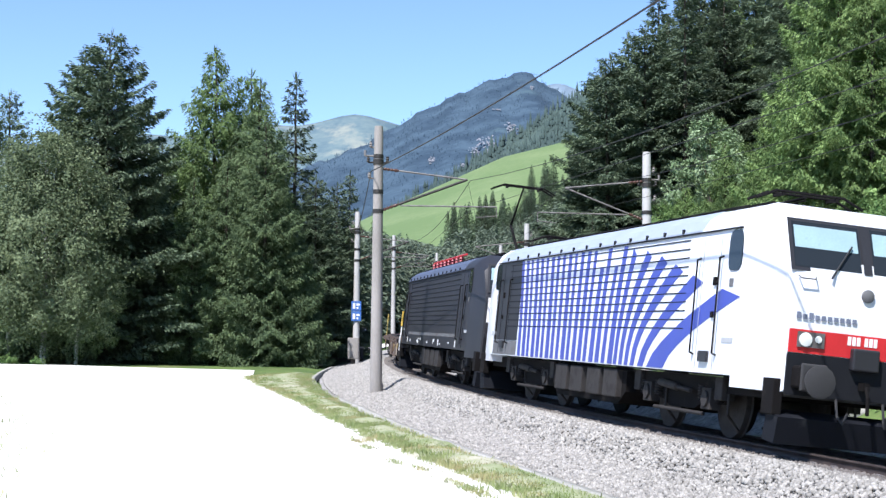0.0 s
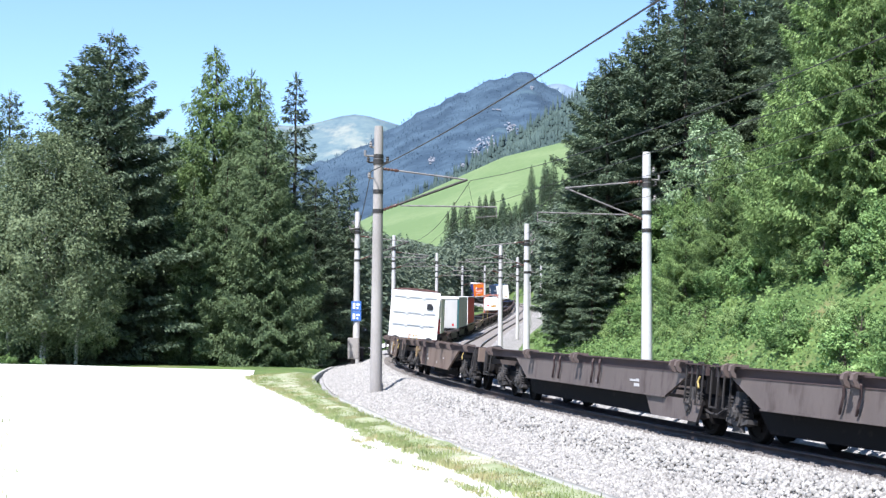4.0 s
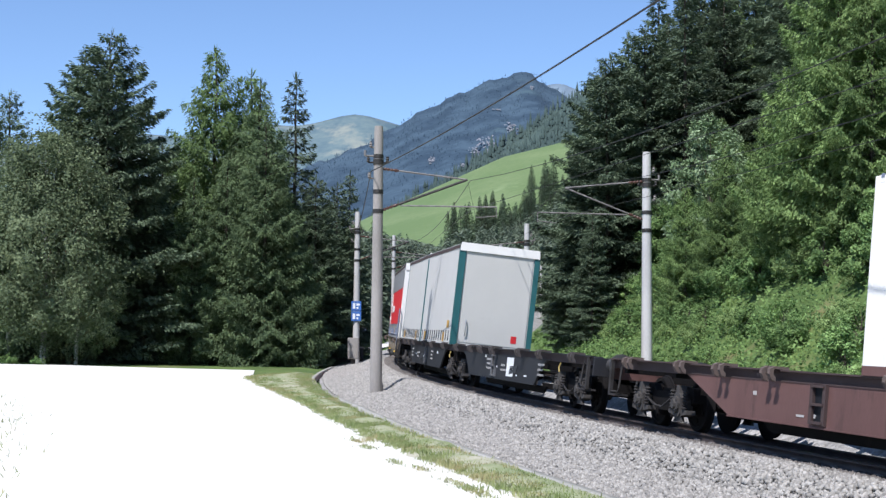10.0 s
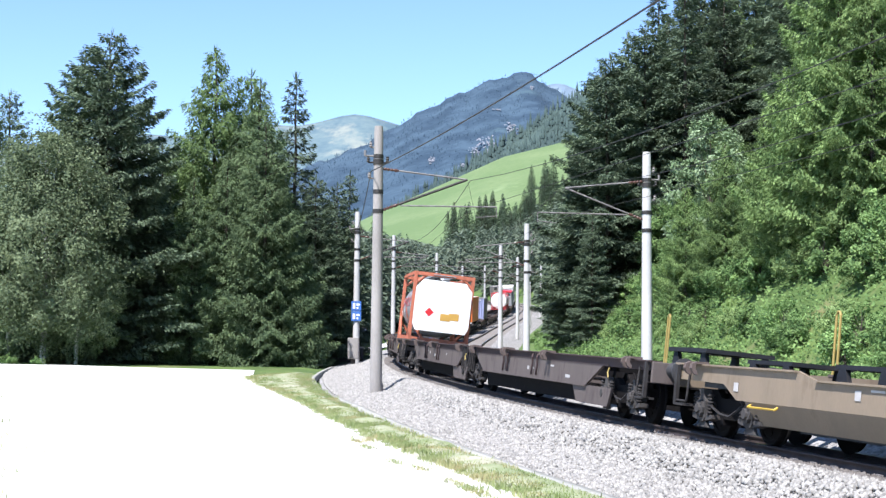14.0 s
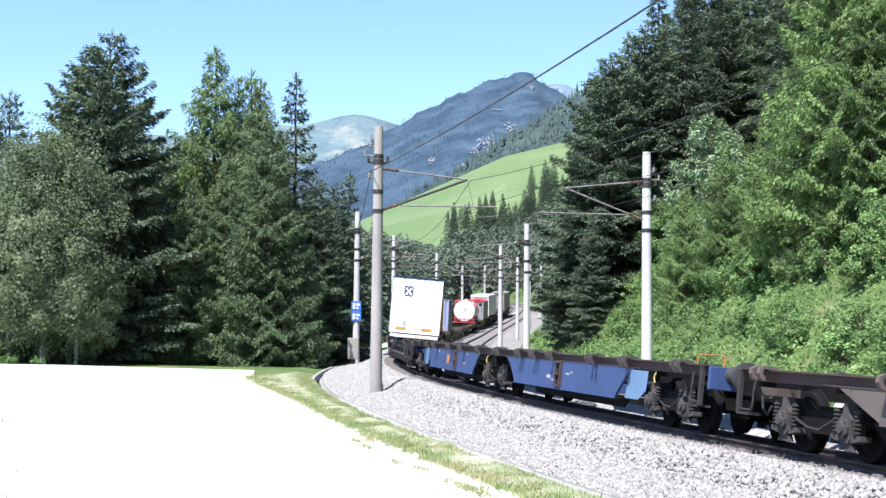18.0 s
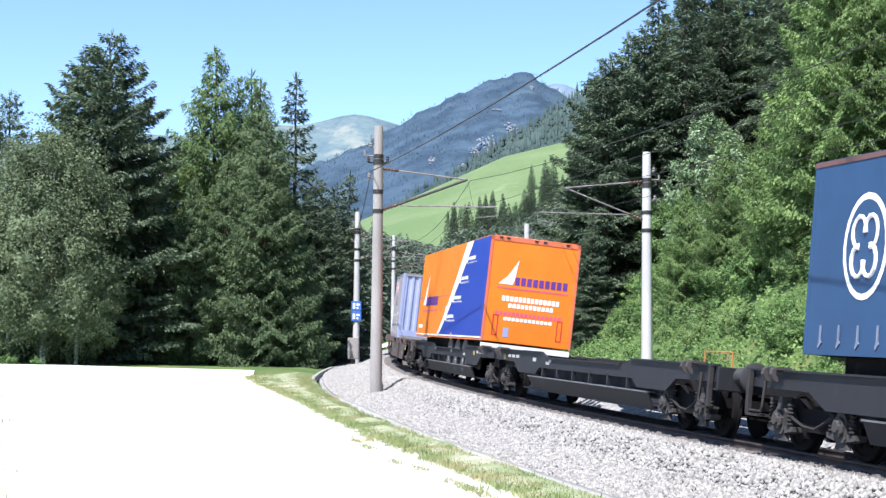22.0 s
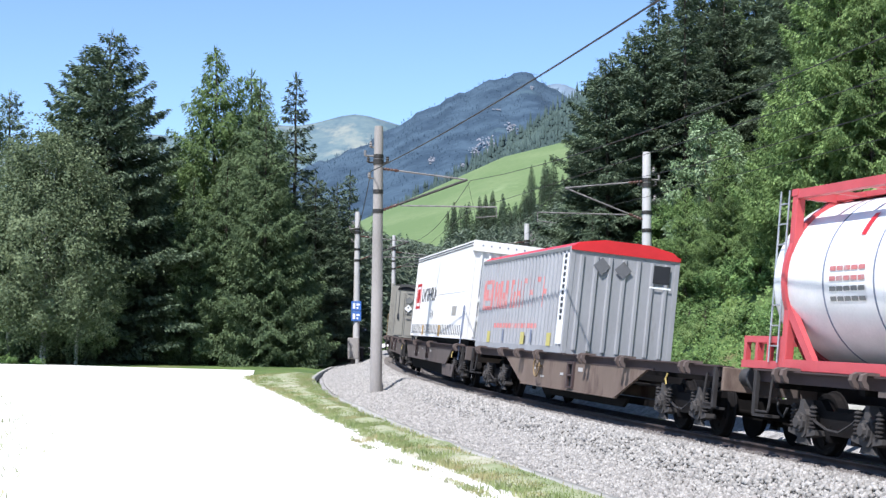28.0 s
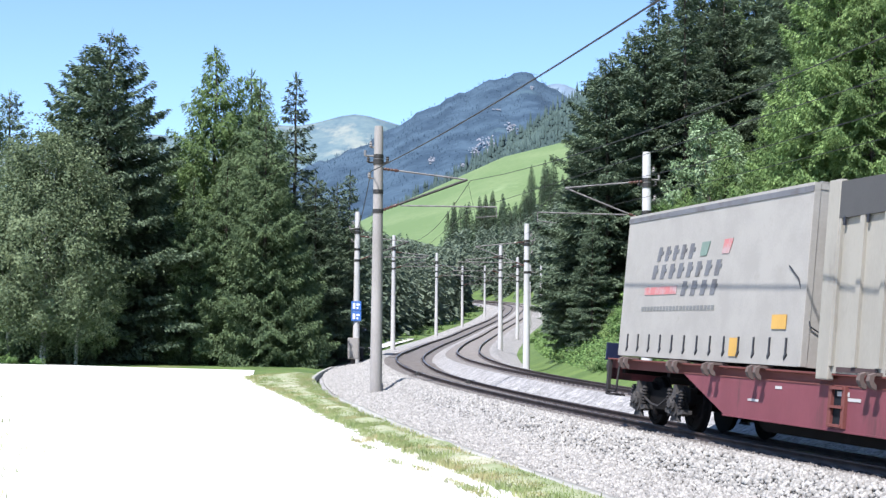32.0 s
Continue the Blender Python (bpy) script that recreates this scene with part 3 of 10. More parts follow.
def build_outcrops():
    """Bare pale rock faces among the far wood."""
    X, Y, Z = HILLS["wood"]
    rng = np.random.default_rng(14)
    V, F = [], []
    for b, e, w, h in ((0.0315, 0.1375, 24, 22), (0.0435, 0.148, 9, 22), (0.023, 0.1345, 14, 12), (0.0335, 0.162, 10, 4), (0.0555, 0.176, 5, 8), (-0.008, 0.128, 8, 9), (0.012, 0.124, 9, 7)):
        k = np.argmin((X / Y - b) ** 2 + ((Z - 1.5) / Y - e) ** 2)
        i, j = np.unravel_index(k, X.shape)
        slope = (Z[i, j] - Z[i - 1, j]) / (Y[i, j] - Y[i - 1, j])
        for q in range(int(w * h / 5)):
            u, v = rng.normal(0, 0.42), rng.normal(0, 0.42)
            cx, cz = X[i, j] + u * w - v * 0.35 * w, v * h
            a, c, t = rng.uniform(0.6, 1.9), rng.uniform(0.6, 2.2), rng.uniform(-0.5, 0.5)
            n = len(V)
            for p, r in ((-a, -c), (a, -c * 0.6), (a * 0.7, c), (-a * 0.8, c * 0.7)):
                V.append((cx + p + t * r, Y[i, j] + (cz + r) / max(slope, 0.3) - 2, Z[i, j] + cz + r + 0.4))
            F.append((n, n + 1, n + 2, n + 3))
    tagged(new("rock_outcrops", quick_mesh("rock_outcrops", V, F, "scree")), "bare pale grey rock faces on the wooded mountain", "rocks", kind="stuff")


build_outcrops()


# ---- overhead line ----
def mast(s, off, height, side, label, base_dz=-0.55, arm=True, reach=0.0, rake=0.0):
    """A tapered concrete mast at a level offset from the line; side: +1 if its arm goes to the inside of the curve."""
    foot = Vector(beside(s, off, base_dz))
    t = thing("catenary_mast", label, "railway mast", "catenary masts", at=Matrix.Translation(foot))
    n, r0, r1 = 14, 0.21, 0.15
    sh = Shape().lathe((0, 0, -0.3), (0, 0, height), [(q, r0 + (r1 - r0) * q) for q in (0, 0.25, 0.5, 0.75, 0.985)] + [(1.0, r1 - 0.02)], n)
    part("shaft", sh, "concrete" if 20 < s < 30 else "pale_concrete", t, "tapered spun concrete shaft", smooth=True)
    for z in (height - 1.02, height - 2.2, height - 2.85):
        r = r0 + (r1 - r0) * z / height
        part("clamp_band", Shape().tube((0, 0, z - 0.07), (0, 0, z + 0.07), r + 0.012, n=n), "wire", t, "dark steel clamp band")
    th = float(np.interp(s, S_AT, TH))
    out = Vector((math.sin(th), -math.cos(th), 0)) * side
    fwd = Vector((-math.cos(th), -math.sin(th), 0))
    if arm:
        track_off = 0.0 if side > 0 else GAP
        drop = 1.42 if side > 0 else 1.07
        tgt = Vector(beside(s, track_off, 0)) - foot
        tgt.z = height - drop - 0.30
        d = Vector((tgt.x, tgt.y, 0)).normalized()
        tip = d * 3.0 + Vector((0, 0, tgt.z))
        a = d * 0.14 + Vector((0, 0, height - drop))
        b = d * 0.16 + Vector((0, 0, height - drop - 1.38))
        for p, q in ((a, tip), (b, tip)):
            mid = p + (q - p).normalized() * 0.55
            part("insulator", Shape().lathe(p, mid, [(0, 0.03), (0.15, 0.06), (0.25, 0.035), (0.35, 0.06), (0.45, 0.035), (0.55, 0.06), (0.65, 0.035), (0.8, 0.06), (1, 0.03)], 10), "insulator", t, "ribbed brown insulator", smooth=True)
            part("arm_tube", Shape().tube(mid, q, 0.042 if p is b and side > 0 else 0.03, n=8), "wire" if p is b and side > 0 else "arm_steel", t)
        bar = height - drop - 1.22
        r0_, r1_ = d * 0.75 + Vector((0, 0, bar)), d * 4.0 + Vector((0, 0, bar + 0.02))
        con = d * 3.3 + Vector((0, 0, bar - 0.35))
        part("registration_arm", Shape().tube(r0_, r1_, 0.026, n=6).tube(r1_, r1_ - Vector((0, 0, 0.35)), 0.015, n=6).tube(r1_ - Vector((0, 0, 0.3)), con, 0.014, n=6), "arm_steel", t)
        part("dropper", Shape().tube(tip, con, 0.008, n=4), "wire", t)
    for z, q, m in ((height - 0.72, -0.26, "arm_steel"), (height - 1.22, -0.34, "wire"), (height - 1.22, 0.30, "wire"), (height - 1.75, -0.30, "arm_steel")):
        a = out * (0.14 if q > 0 else -0.14) + Vector((0, 0, z))
        b = out * q + Vector((0, 0, z))
        part("head_fitting", Shape().tube(a, b, 0.028, n=6).lathe(b, b + Vector((0, 0, 0.20)), [(0, 0.03), (0.2, 0.065), (0.4, 0.035), (0.6, 0.065), (0.8, 0.035), (1, 0.05)], 8), m, t, "small bracket with an insulator")
    part("clamp_band", Shape().tube((0, 0, height - 1.30), (0, 0, height - 1.12), r1 + 0.028, n=n), "wire", t, "dark steel clamp band")
    back = -out * 0.45
    part("line_bracket", Shape().tube((0, 0, height - 1.0), tuple(back + Vector((0, 0, height - 1.0))), 0.03, n=6).tube(tuple(back + Vector((0, 0, height - 1.0))), tuple(back + Vector((0, 0, height - 0.82))), 0.04, n=8), "arm_steel", t)
    return t


MASTS = ((28.0, -3.1, 9.05, 1), (-10.0, -3.1, 9.05, 1), (66.0, -3.15, 9.0, 1), (106.0, -3.1, 9.9, 1), (154.0, -2.75, 10.0, 1), (196.0, -2.9, 9.0, 1), (240.0, -3.0, 9.0, 1),
         (31.0, 6.9, 8.78, -1), (-7.0, 6.9, 8.78, -1), (66.0, 6.75, 8.4, -1), (106.0, 5.95, 9.2, -1), (156.0, 6.6, 9.6, -1), (200.0, 6.6, 9.2, -1), (242.0, 6.6, 9.0, -1))


def build_masts():
    for s, off, h, side in MASTS:
        mast(s, off, h, side, "grey concrete mast carrying the overhead line")
    # wires from mast to mast; the running wires zigzag a little
    for group, track, side in ((sorted(m[0] for m in MASTS if m[3] > 0), 0.0, 1), (sorted(m[0] for m in MASTS if m[3] < 0), GAP, -1)):
        for name, z, sag, r, lab in (("messenger_wire", 6.75, 0.5, 0.010, "thin sagging messenger wire"), ("contact_wire", 5.75, 0.0, 0.008, "thin level contact wire")):
            for a, b in zip(group[:-1], group[1:]):
                pts = [Vector(beside(a + (b - a) * q, track, z - 4 * sag * q * (1 - q))) for q in np.linspace(0, 1, 9)]
                A, B = pts[0], pts[-1]
                pts = [Vector((A.x + (B.x - A.x) * i / 8, A.y + (B.y - A.y) * i / 8, p.z)) for i, p in enumerate(pts)]
                sh = Shape().line([tuple(p) for p in pts], r, 4)
                tagged(new(name, sh.mesh(name, "wire")), lab + " over the track", "wire", "overhead wires")
    left = sorted((m[0], m[2]) for m in MASTS if m[3] > 0)
    for (a, ha), (b, hb) in zip(left[:-1], left[1:]):
        near = a < 30
        A, B = Vector(beside(a, -3.35, 7.17 if a < 0 else (6.98 if near else hb - 1.8))), Vector(beside(b, -3.35, 6.98 if b < 30 else hb - 1.8))
        pts = [A.lerp(B, q) - Vector((0, 0, 4 * (0.25 if a < 0 else 0.5) * q * (1 - q))) for q in np.linspace(0, 1, 13)]
        sh = Shape().line([tuple(p) for p in pts], 0.018 if a < 0 else 0.015, 6)
        tagged(new("feeder_cable", sh.mesh("feeder_cable", "wire")), "black feeder cable from mast to mast", "cable", "overhead wires")


def build_trackside():
    """Small things beside the line: signs and a cabinet at the second mast, a bond cable, a parapet, a shed."""
    th = float(np.interp(66, S_AT, TH))
    foot = Vector(beside(66.0, -3.15, -0.55))
    t = thing("sign_pair", "two blue square signs with white symbols on a mast", "sign", at=Matrix.Translation(foot + Vector((0, -0.22, 0))))
    for z in (2.62, 3.22):
        p = part("sign_board", Shape().box(-0.29, 0.29, -0.02, 0.0, z, z + 0.56), "sign_blue", t, bevel=0.008)
        s = Shape().box(-0.2, -0.06, -0.025, -0.021, z + 0.12, z + 0.44).box(0.0, 0.2, -0.025, -0.021, z + 0.3, z + 0.42).box(0.02, 0.12, -0.025, -0.021, z + 0.1, z + 0.22)
        part("white_symbol", s, "sign_white", p)
    x, y, zz = beside(63.5, -3.2, -0.62)
    t = thing("trackside_cabinet", "weathered pale grey trackside cabinet on a post", "cabinet", at=Matrix.Translation((x, y, zz)))
    part("cabinet_body", Shape().box(-0.31, 0.31, -0.2, 0.2, 0.55, 1.75), "concrete", t, bevel=0.02)
    part("cabinet_door", Shape().box(-0.27, 0.27, -0.215, -0.201, 0.6, 1.7), "concrete", t)
    part("post", Shape().box(-0.12, 0.12, -0.1, 0.1, -0.2, 0.55), "dark_wood", t)
    # bond cable from the nearest mast to both rails
    A, B, C = Vector(beside(28.0, -2.9, -0.30)), Vector(along(36.0, -0.8, -0.08)), Vector(along(32.5, 0.72, -0.08))
    m = Vector(beside(33.5, -2.35, -0.20))
    s = Shape().line([tuple(p) for p in (A, A.lerp(m, 0.5) + Vector((0, 0, 0.06)), m, m.lerp(B, 0.5) + Vector((0, 0, 0.0)), B)], 0.035, 8)
    tagged(new("bond_cable", s.mesh("bond_cable", "wire")), "black earth bond cable lying on the ballast", "cable")
    for at, lat in ((36.0, -0.755), (32.5, 0.755)):
        q = along(at, lat, 0)
        t = thing("rail_clamp", "dark steel clamp on the rail", "clamp", "rail clamps", at=line_pose(at))
        part("clamp_body", Shape().box(-0.28, 0.28, lat - 0.14, lat + 0.12, -0.16, 0.012), "wire", t, bevel=0.02)
    # low dark parapet by the path, and a blue shed further on
    t = thing("parapet", "low concrete parapet, coloured dark for the shade of the trees", "wall", at=Matrix.Translation((-6.1, 93.0, float(ground_height(np.array([-6.1]), np.array([93.0]))[0]))))
    # the slab's dark colour carries the trees' shade
    part("parapet_slab", Shape().box(-1.3, 1.3, -0.12, 0.12, -0.3, 1.15), "dark_wood", t, bevel=0.02)
    part("parapet_cap", Shape().box(-1.35, 1.35, -0.17, 0.17, 1.15, 1.23), "concrete", t)
    x, y, z = beside(112.0, -6.5, -0.6)
    t = thing("trackside_hut", "dark blue trackside equipment hut", "hut", at=Matrix.Translation((x, y, z)))
    part("hut_body", Shape().box(-0.55, 0.55, -0.6, 0.6, 0, 2.0), "plough_hut", t, bevel=0.02)
    part("hut_roof", Shape().box(-0.62, 0.62, -0.67, 0.67, 2.0, 2.08), "wire", t)


build_masts()
MATS["plough_hut"] = shader("plough_hut", (0.03, 0.05, 0.10), (0.022, 0.036, 0.075), 0.6, scale=2, bump=0.05)
build_trackside()


# ---- trees and bushes ----
def leaf_tones():
    for key, a, b, t in (("spruce_needles", (0.162, 0.212, 0.128), (0.062, 0.092, 0.055), 0.24),
                         ("dark_conifer_needles", (0.158, 0.216, 0.100), (0.068, 0.104, 0.048), 0.25),
                         ("larch_needles", (0.225, 0.318, 0.112), (0.075, 0.125, 0.040), 0.28),
                         ("birch_leaves", (0.265, 0.325, 0.175), (0.095, 0.132, 0.066), 0.3),
                         ("bush_leaves", (0.250, 0.370, 0.128), (0.060, 0.120, 0.034), 0.25),
                         ("sallow_leaves", (0.295, 0.390, 0.150), (0.090, 0.150, 0.046), 0.25),
                         ("willow_leaves", (0.27, 0.34, 0.20), (0.12, 0.18, 0.085), 0.2)):
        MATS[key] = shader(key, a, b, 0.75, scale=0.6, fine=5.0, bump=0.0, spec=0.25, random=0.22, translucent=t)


leaf_tones()


def kites(c, d, side, length, width):
    """Quads at c that point along d, with the given side directions."""
    L, W = length[:, None], width[:, None]
    return np.stack([c, c + d * L * 0.45 + side * W * 0.5, c + d * L, c + d * L * 0.45 - side * W * 0.5], 1)


def unit(v):
    return v / np.maximum(np.linalg.norm(v, axis=-1, keepdims=True), 1e-9)


def conifer(name, label, height, radius, seed, material, droop=0.30, density=1.0, low=0.04, ragged=0.25, leaf=(0.30, 0.11), hang=0.35, curve=0.86, limbs_n=7, gap=0.56, rise=0.5):
    """A tapered trunk with whorls of boughs; each bough is a flat hanging fan of many small sprays."""
    rng = np.random.default_rng(seed)
    t = thing(name, label, "tree")
    tr = Shape()
    zs = np.linspace(-0.6, height * 0.98, 9)
    lean = rng.normal(0, 0.006, 2)
    pts = [(lean[0] * z + 0.05 * math.sin(z), lean[1] * z, z) for z in zs]
    rad = [0.012 * height * (1 - 0.97 * max(z, 0) / height) + 0.02 for z in zs]
    for i in range(8):
        tr.tube(pts[i], pts[i + 1], rad[i], rad[i + 1], n=8, caps=False)
    limbs, sprays = [], []
    z = low * height
    k = 0
    while z < height * 0.985:
        f = 1 - z / height
        env = radius * min(1, (f ** curve) * 1.05 + 0.03) * (0.75 + 0.25 * min(1, (z / height) / 0.12))
        n = limbs_n if f > 0.12 else 5
        for b in range(n):
            g = k * 2.399 + b * 6.283 / n + rng.normal(0, 0.25)
            L = env * rng.uniform(1 - ragged, 1 + ragged * 0.5)
            zj = rng.normal(0, 0.16)
            up, dr = rise * (1.15 - f) * rng.uniform(0.6, 1.3), droop * rng.uniform(0.6, 1.5) * (0.35 + 0.9 * f)
            u = np.linspace(0, 1, 6)
            P = np.stack([np.cos(g) * L * u, np.sin(g) * L * u, z + zj + L * (up * u - dr * u ** 1.7 + 0.12 * u ** 4)], -1)
            limbs.append(P)
            m = int(L * L * 13 * density + L * 20 * density + 16)
            w = rng.uniform(0.12, 1.0, m) ** 0.7
            C = np.stack([np.interp(w, u, P[:, j]) for j in range(3)], -1)
            out = np.array([math.cos(g), math.sin(g), 0])
            across = np.array([-math.sin(g), math.cos(g), 0])
            q = rng.uniform(-1, 1, m)
            wide = 0.13 + 0.24 * L * np.sin(np.clip(0.15 + w * 0.85, 0, 1) * math.pi) ** 0.7
            C = C + across * (q * wide)[:, None] + np.array([0, 0, -1.0]) * (hang * np.abs(q) * wide + rng.uniform(0, 0.16 + 0.25 * hang, m))[:, None]
            d = unit(out * rng.uniform(0.3, 1.0, (m, 1)) + across * (np.sign(q) * rng.uniform(0.1, 0.9, m))[:, None] + np.array([0, 0, -1]) * rng.uniform(-0.2, hang * 2, (m, 1)))
            side = unit(np.cross(d, np.array([0, 0, 1.0])) + rng.normal(0, 0.45, (m, 3)))
            ln = leaf[0] * rng.uniform(0.6, 1.5, m)
            sprays.append(kites(C, d, side, ln, leaf[1] * rng.uniform(0.7, 1.5, m)))
        z += (gap + 0.012 * height * f ** 0.5) * rng.uniform(0.75, 1.25)
        k += 1
    tip = np.array([[0, 0, height * 0.97]])
    sprays.append(kites(np.repeat(tip, 7, 0), unit(rng.normal(0, 0.2, (7, 3)) + np.array([0, 0, 1])), unit(rng.normal(0, 1, (7, 3))), np.full(7, 0.8), np.full(7, 0.12)))
    for P in limbs[::2]:
        tr.tube(P[0], P[3], 0.035, 0.012, n=4, caps=False)
    part("trunk", tr, "bark", t, "brown scaly trunk with limbs", fix=False)
    part("crown", cards_mesh("crown", np.concatenate(sprays), material), material, t)
    return t


def leafy(name, label, height, radius, seed, material, trunk="bark", leaves=5200, leaf=0.22, clumps=60, base=0.12, weep=0.0, category="tree"):
    """A tree or shrub whose crown is many leaves gathered in uneven clumps."""
    rng = np.random.default_rng(seed)
    t = thing(name, label, category)
    c = rng.normal(0, 1, (clumps, 3))
    c = unit(c) * rng.uniform(0.25, 1.0, (clumps, 1)) ** 0.6
    zc = height * (base + (1 - base) * 0.5)
    C = c * np.array([radius, radius, height * (1 - base) * 0.5]) + np.array([0, 0, zc])
    taper = 1 - 0.45 * np.clip((C[:, 2] - zc) / (height * 0.5), 0, 1)
    C[:, :2] *= taper[:, None]
    tr = Shape()
    for i in range(5):
        z0, z1 = height * 0.85 * i / 5 - (0.5 if i == 0 else 0), height * 0.85 * (i + 1) / 5
        tr.tube((0.1 * math.sin(i), 0, z0), (0.1 * math.sin(i + 1), 0, z1), 0.014 * height * (1 - i / 6), 0.014 * height * (1 - (i + 1) / 6), n=7, caps=False)
    for q in C[:: max(1, clumps // 22)]:
        tr.tube((0, 0, q[2] * 0.6), tuple(q), 0.03, 0.01, n=4, caps=False)
    part("trunk", tr, trunk, t, fix=False)
    k = rng.integers(0, clumps, leaves)
    rad = (radius * 0.20) * rng.uniform(0.55, 1.4, clumps)
    p = C[k] + unit(rng.normal(0, 1, (leaves, 3))) * (rad[k] * rng.uniform(0.35, 1.0, leaves) ** 0.5)[:, None]
    face = unit(unit(p - np.array([0, 0, zc])) * 0.7 + unit(p - C[k]) * 0.5 + np.array([0, 0, 0.5]) + rng.normal(0, 0.75, (leaves, 3)))
    d = unit(np.cross(face, rng.normal(0, 1, (leaves, 3)) + np.array([0, 0, weep * 0.2])))
    s = unit(np.cross(d, face))
    ln = leaf * rng.uniform(0.6, 1.5, leaves)
    part("crown", cards_mesh("crown", kites(p, d, s, ln, ln * 0.6), material), material, t)
    return t


def spot(x, y, sink=0.15, turn=0.0, size=1.0):
    z = float(ground_height(np.array([x]), np.array([y]))[0]) - sink
    return Matrix.Translation((x, y, z)) @ Matrix.Rotation(turn, 4, "Z") @ Matrix.Scale(size, 4)


def by_bearing(bearing, dist):
    """A place on the ground by its bearing from the camera (metres aside per metre ahead) and its distance ahead."""
    return bearing * dist, dist


FAR_KINDS = []


def plant():
    rng = random.Random(11)
    spruces = [conifer("spruce_tree", "tall dark green spruce with drooping limbs", 20, 5.2, 1, "spruce_needles", density=1.3, low=0.02, curve=0.78),
               conifer("spruce_tree", "slender dark green spruce", 20, 3.6, 2, "spruce_needles", droop=0.38, ragged=0.35, low=0.02, curve=0.8),
               conifer("spruce_tree", "broad dark green spruce", 20, 6.2, 3, "spruce_needles", droop=0.28, density=1.45, ragged=0.32, low=0.02, curve=0.68, limbs_n=9, gap=0.54, rise=0.5)]
    larches = [conifer("larch_tree", "fresh green feathery larch", 20, 5.4, 4, "larch_needles", droop=0.12, density=1.25, ragged=0.5, leaf=(0.26, 0.085), hang=0.85, curve=0.72, low=0.08, limbs_n=9, gap=0.40, rise=0.3),
               conifer("larch_tree", "fresh green slender larch", 20, 4.3, 5, "larch_needles", droop=0.15, density=1.25, ragged=0.5, leaf=(0.26, 0.085), hang=0.85, curve=0.75, low=0.06, limbs_n=9, gap=0.40, rise=0.3)]
    # larch habit again; the left wood's darker look is put into the needle colour
    wood_conifers = [conifer("fir_tree", "dense mid-green feathery conifer", 20, 5.4, 14, "dark_conifer_needles", droop=0.16, density=1.2, ragged=0.45, leaf=(0.26, 0.09), hang=0.8, curve=0.75, low=0.01, limbs_n=9, gap=0.42, rise=0.3),
            conifer("fir_tree", "slender mid-green feathery conifer", 20, 4.4, 15, "dark_conifer_needles", droop=0.18, density=1.2, ragged=0.45, leaf=(0.26, 0.09), hang=0.8, curve=0.78, low=0.01, limbs_n=9, gap=0.42, rise=0.3)]
    far_spruces = [conifer("spruce_tree", "dark green spruce on the slope", 20, 4.6, 31, "spruce_needles", density=0.5, leaf=(0.42, 0.14), limbs_n=7, low=0.02, gap=0.6),
                   conifer("spruce_tree", "slender dark green spruce on the slope", 20, 3.8, 32, "spruce_needles", density=0.5, leaf=(0.42, 0.14), ragged=0.4, limbs_n=7, low=0.02, gap=0.6)]
    far_larches = [conifer("larch_tree", "fresh green larch on the slope", 20, 4.6, 33, "larch_needles", droop=0.15, density=0.55, ragged=0.5, leaf=(0.34, 0.11), hang=0.85, curve=0.65, limbs_n=7, low=0.02, gap=0.5)]
    birches = [leafy("birch_tree", "grey-green birch with hanging twigs", 14, 4.8, 6, "birch_leaves", "birch_bark", 60000, 0.15, 260, 0.02, 1.2)]
    bushes = [leafy("bush", "dense bright green deciduous bush", 4.0, 3.0, 7, "bush_leaves", "bark", 6500, 0.20, 60, 0.0, 0, "bush"),
              leafy("bush", "dense yellow-green deciduous bush", 4.0, 3.3, 8, "sallow_leaves", "bark", 6500, 0.18, 54, 0.0, 0, "bush"),
              leafy("bush", "loose green bush with dark gaps", 4.0, 2.6, 12, "bush_leaves", "bark", 4600, 0.24, 36, 0.0, 0, "bush")]
    ashes = [leafy("broadleaf_tree", "bright green broadleaf tree on the slope", 12, 4.4, 9, "bush_leaves", "bark", 24000, 0.21, 110, 0.0),
             leafy("broadleaf_tree", "pale silvery green broadleaf tree on the slope", 10, 3.4, 10, "willow_leaves", "bark", 20000, 0.19, 90, 0.0)]
    FAR_KINDS.extend(far_spruces + far_larches)
    made = {}

    def put(kinds, i, x, y, h, turn=None):
        src = kinds[i % len(kinds)]
        tall = {"spruce_tree": 20, "larch_tree": 20, "fir_tree": 20, "birch_tree": 14, "bush": 4.0}.get(src.name.split(".")[0], 0) or (10 if "silvery" in src["label"] else 12)
        m = spot(x, y, 0.15, rng.uniform(0, 6.28) if turn is None else turn, h / tall)
        if src.name not in made:
            made[src.name] = src
            src.matrix_basis = m
            return src
        return copy_thing(src, m)

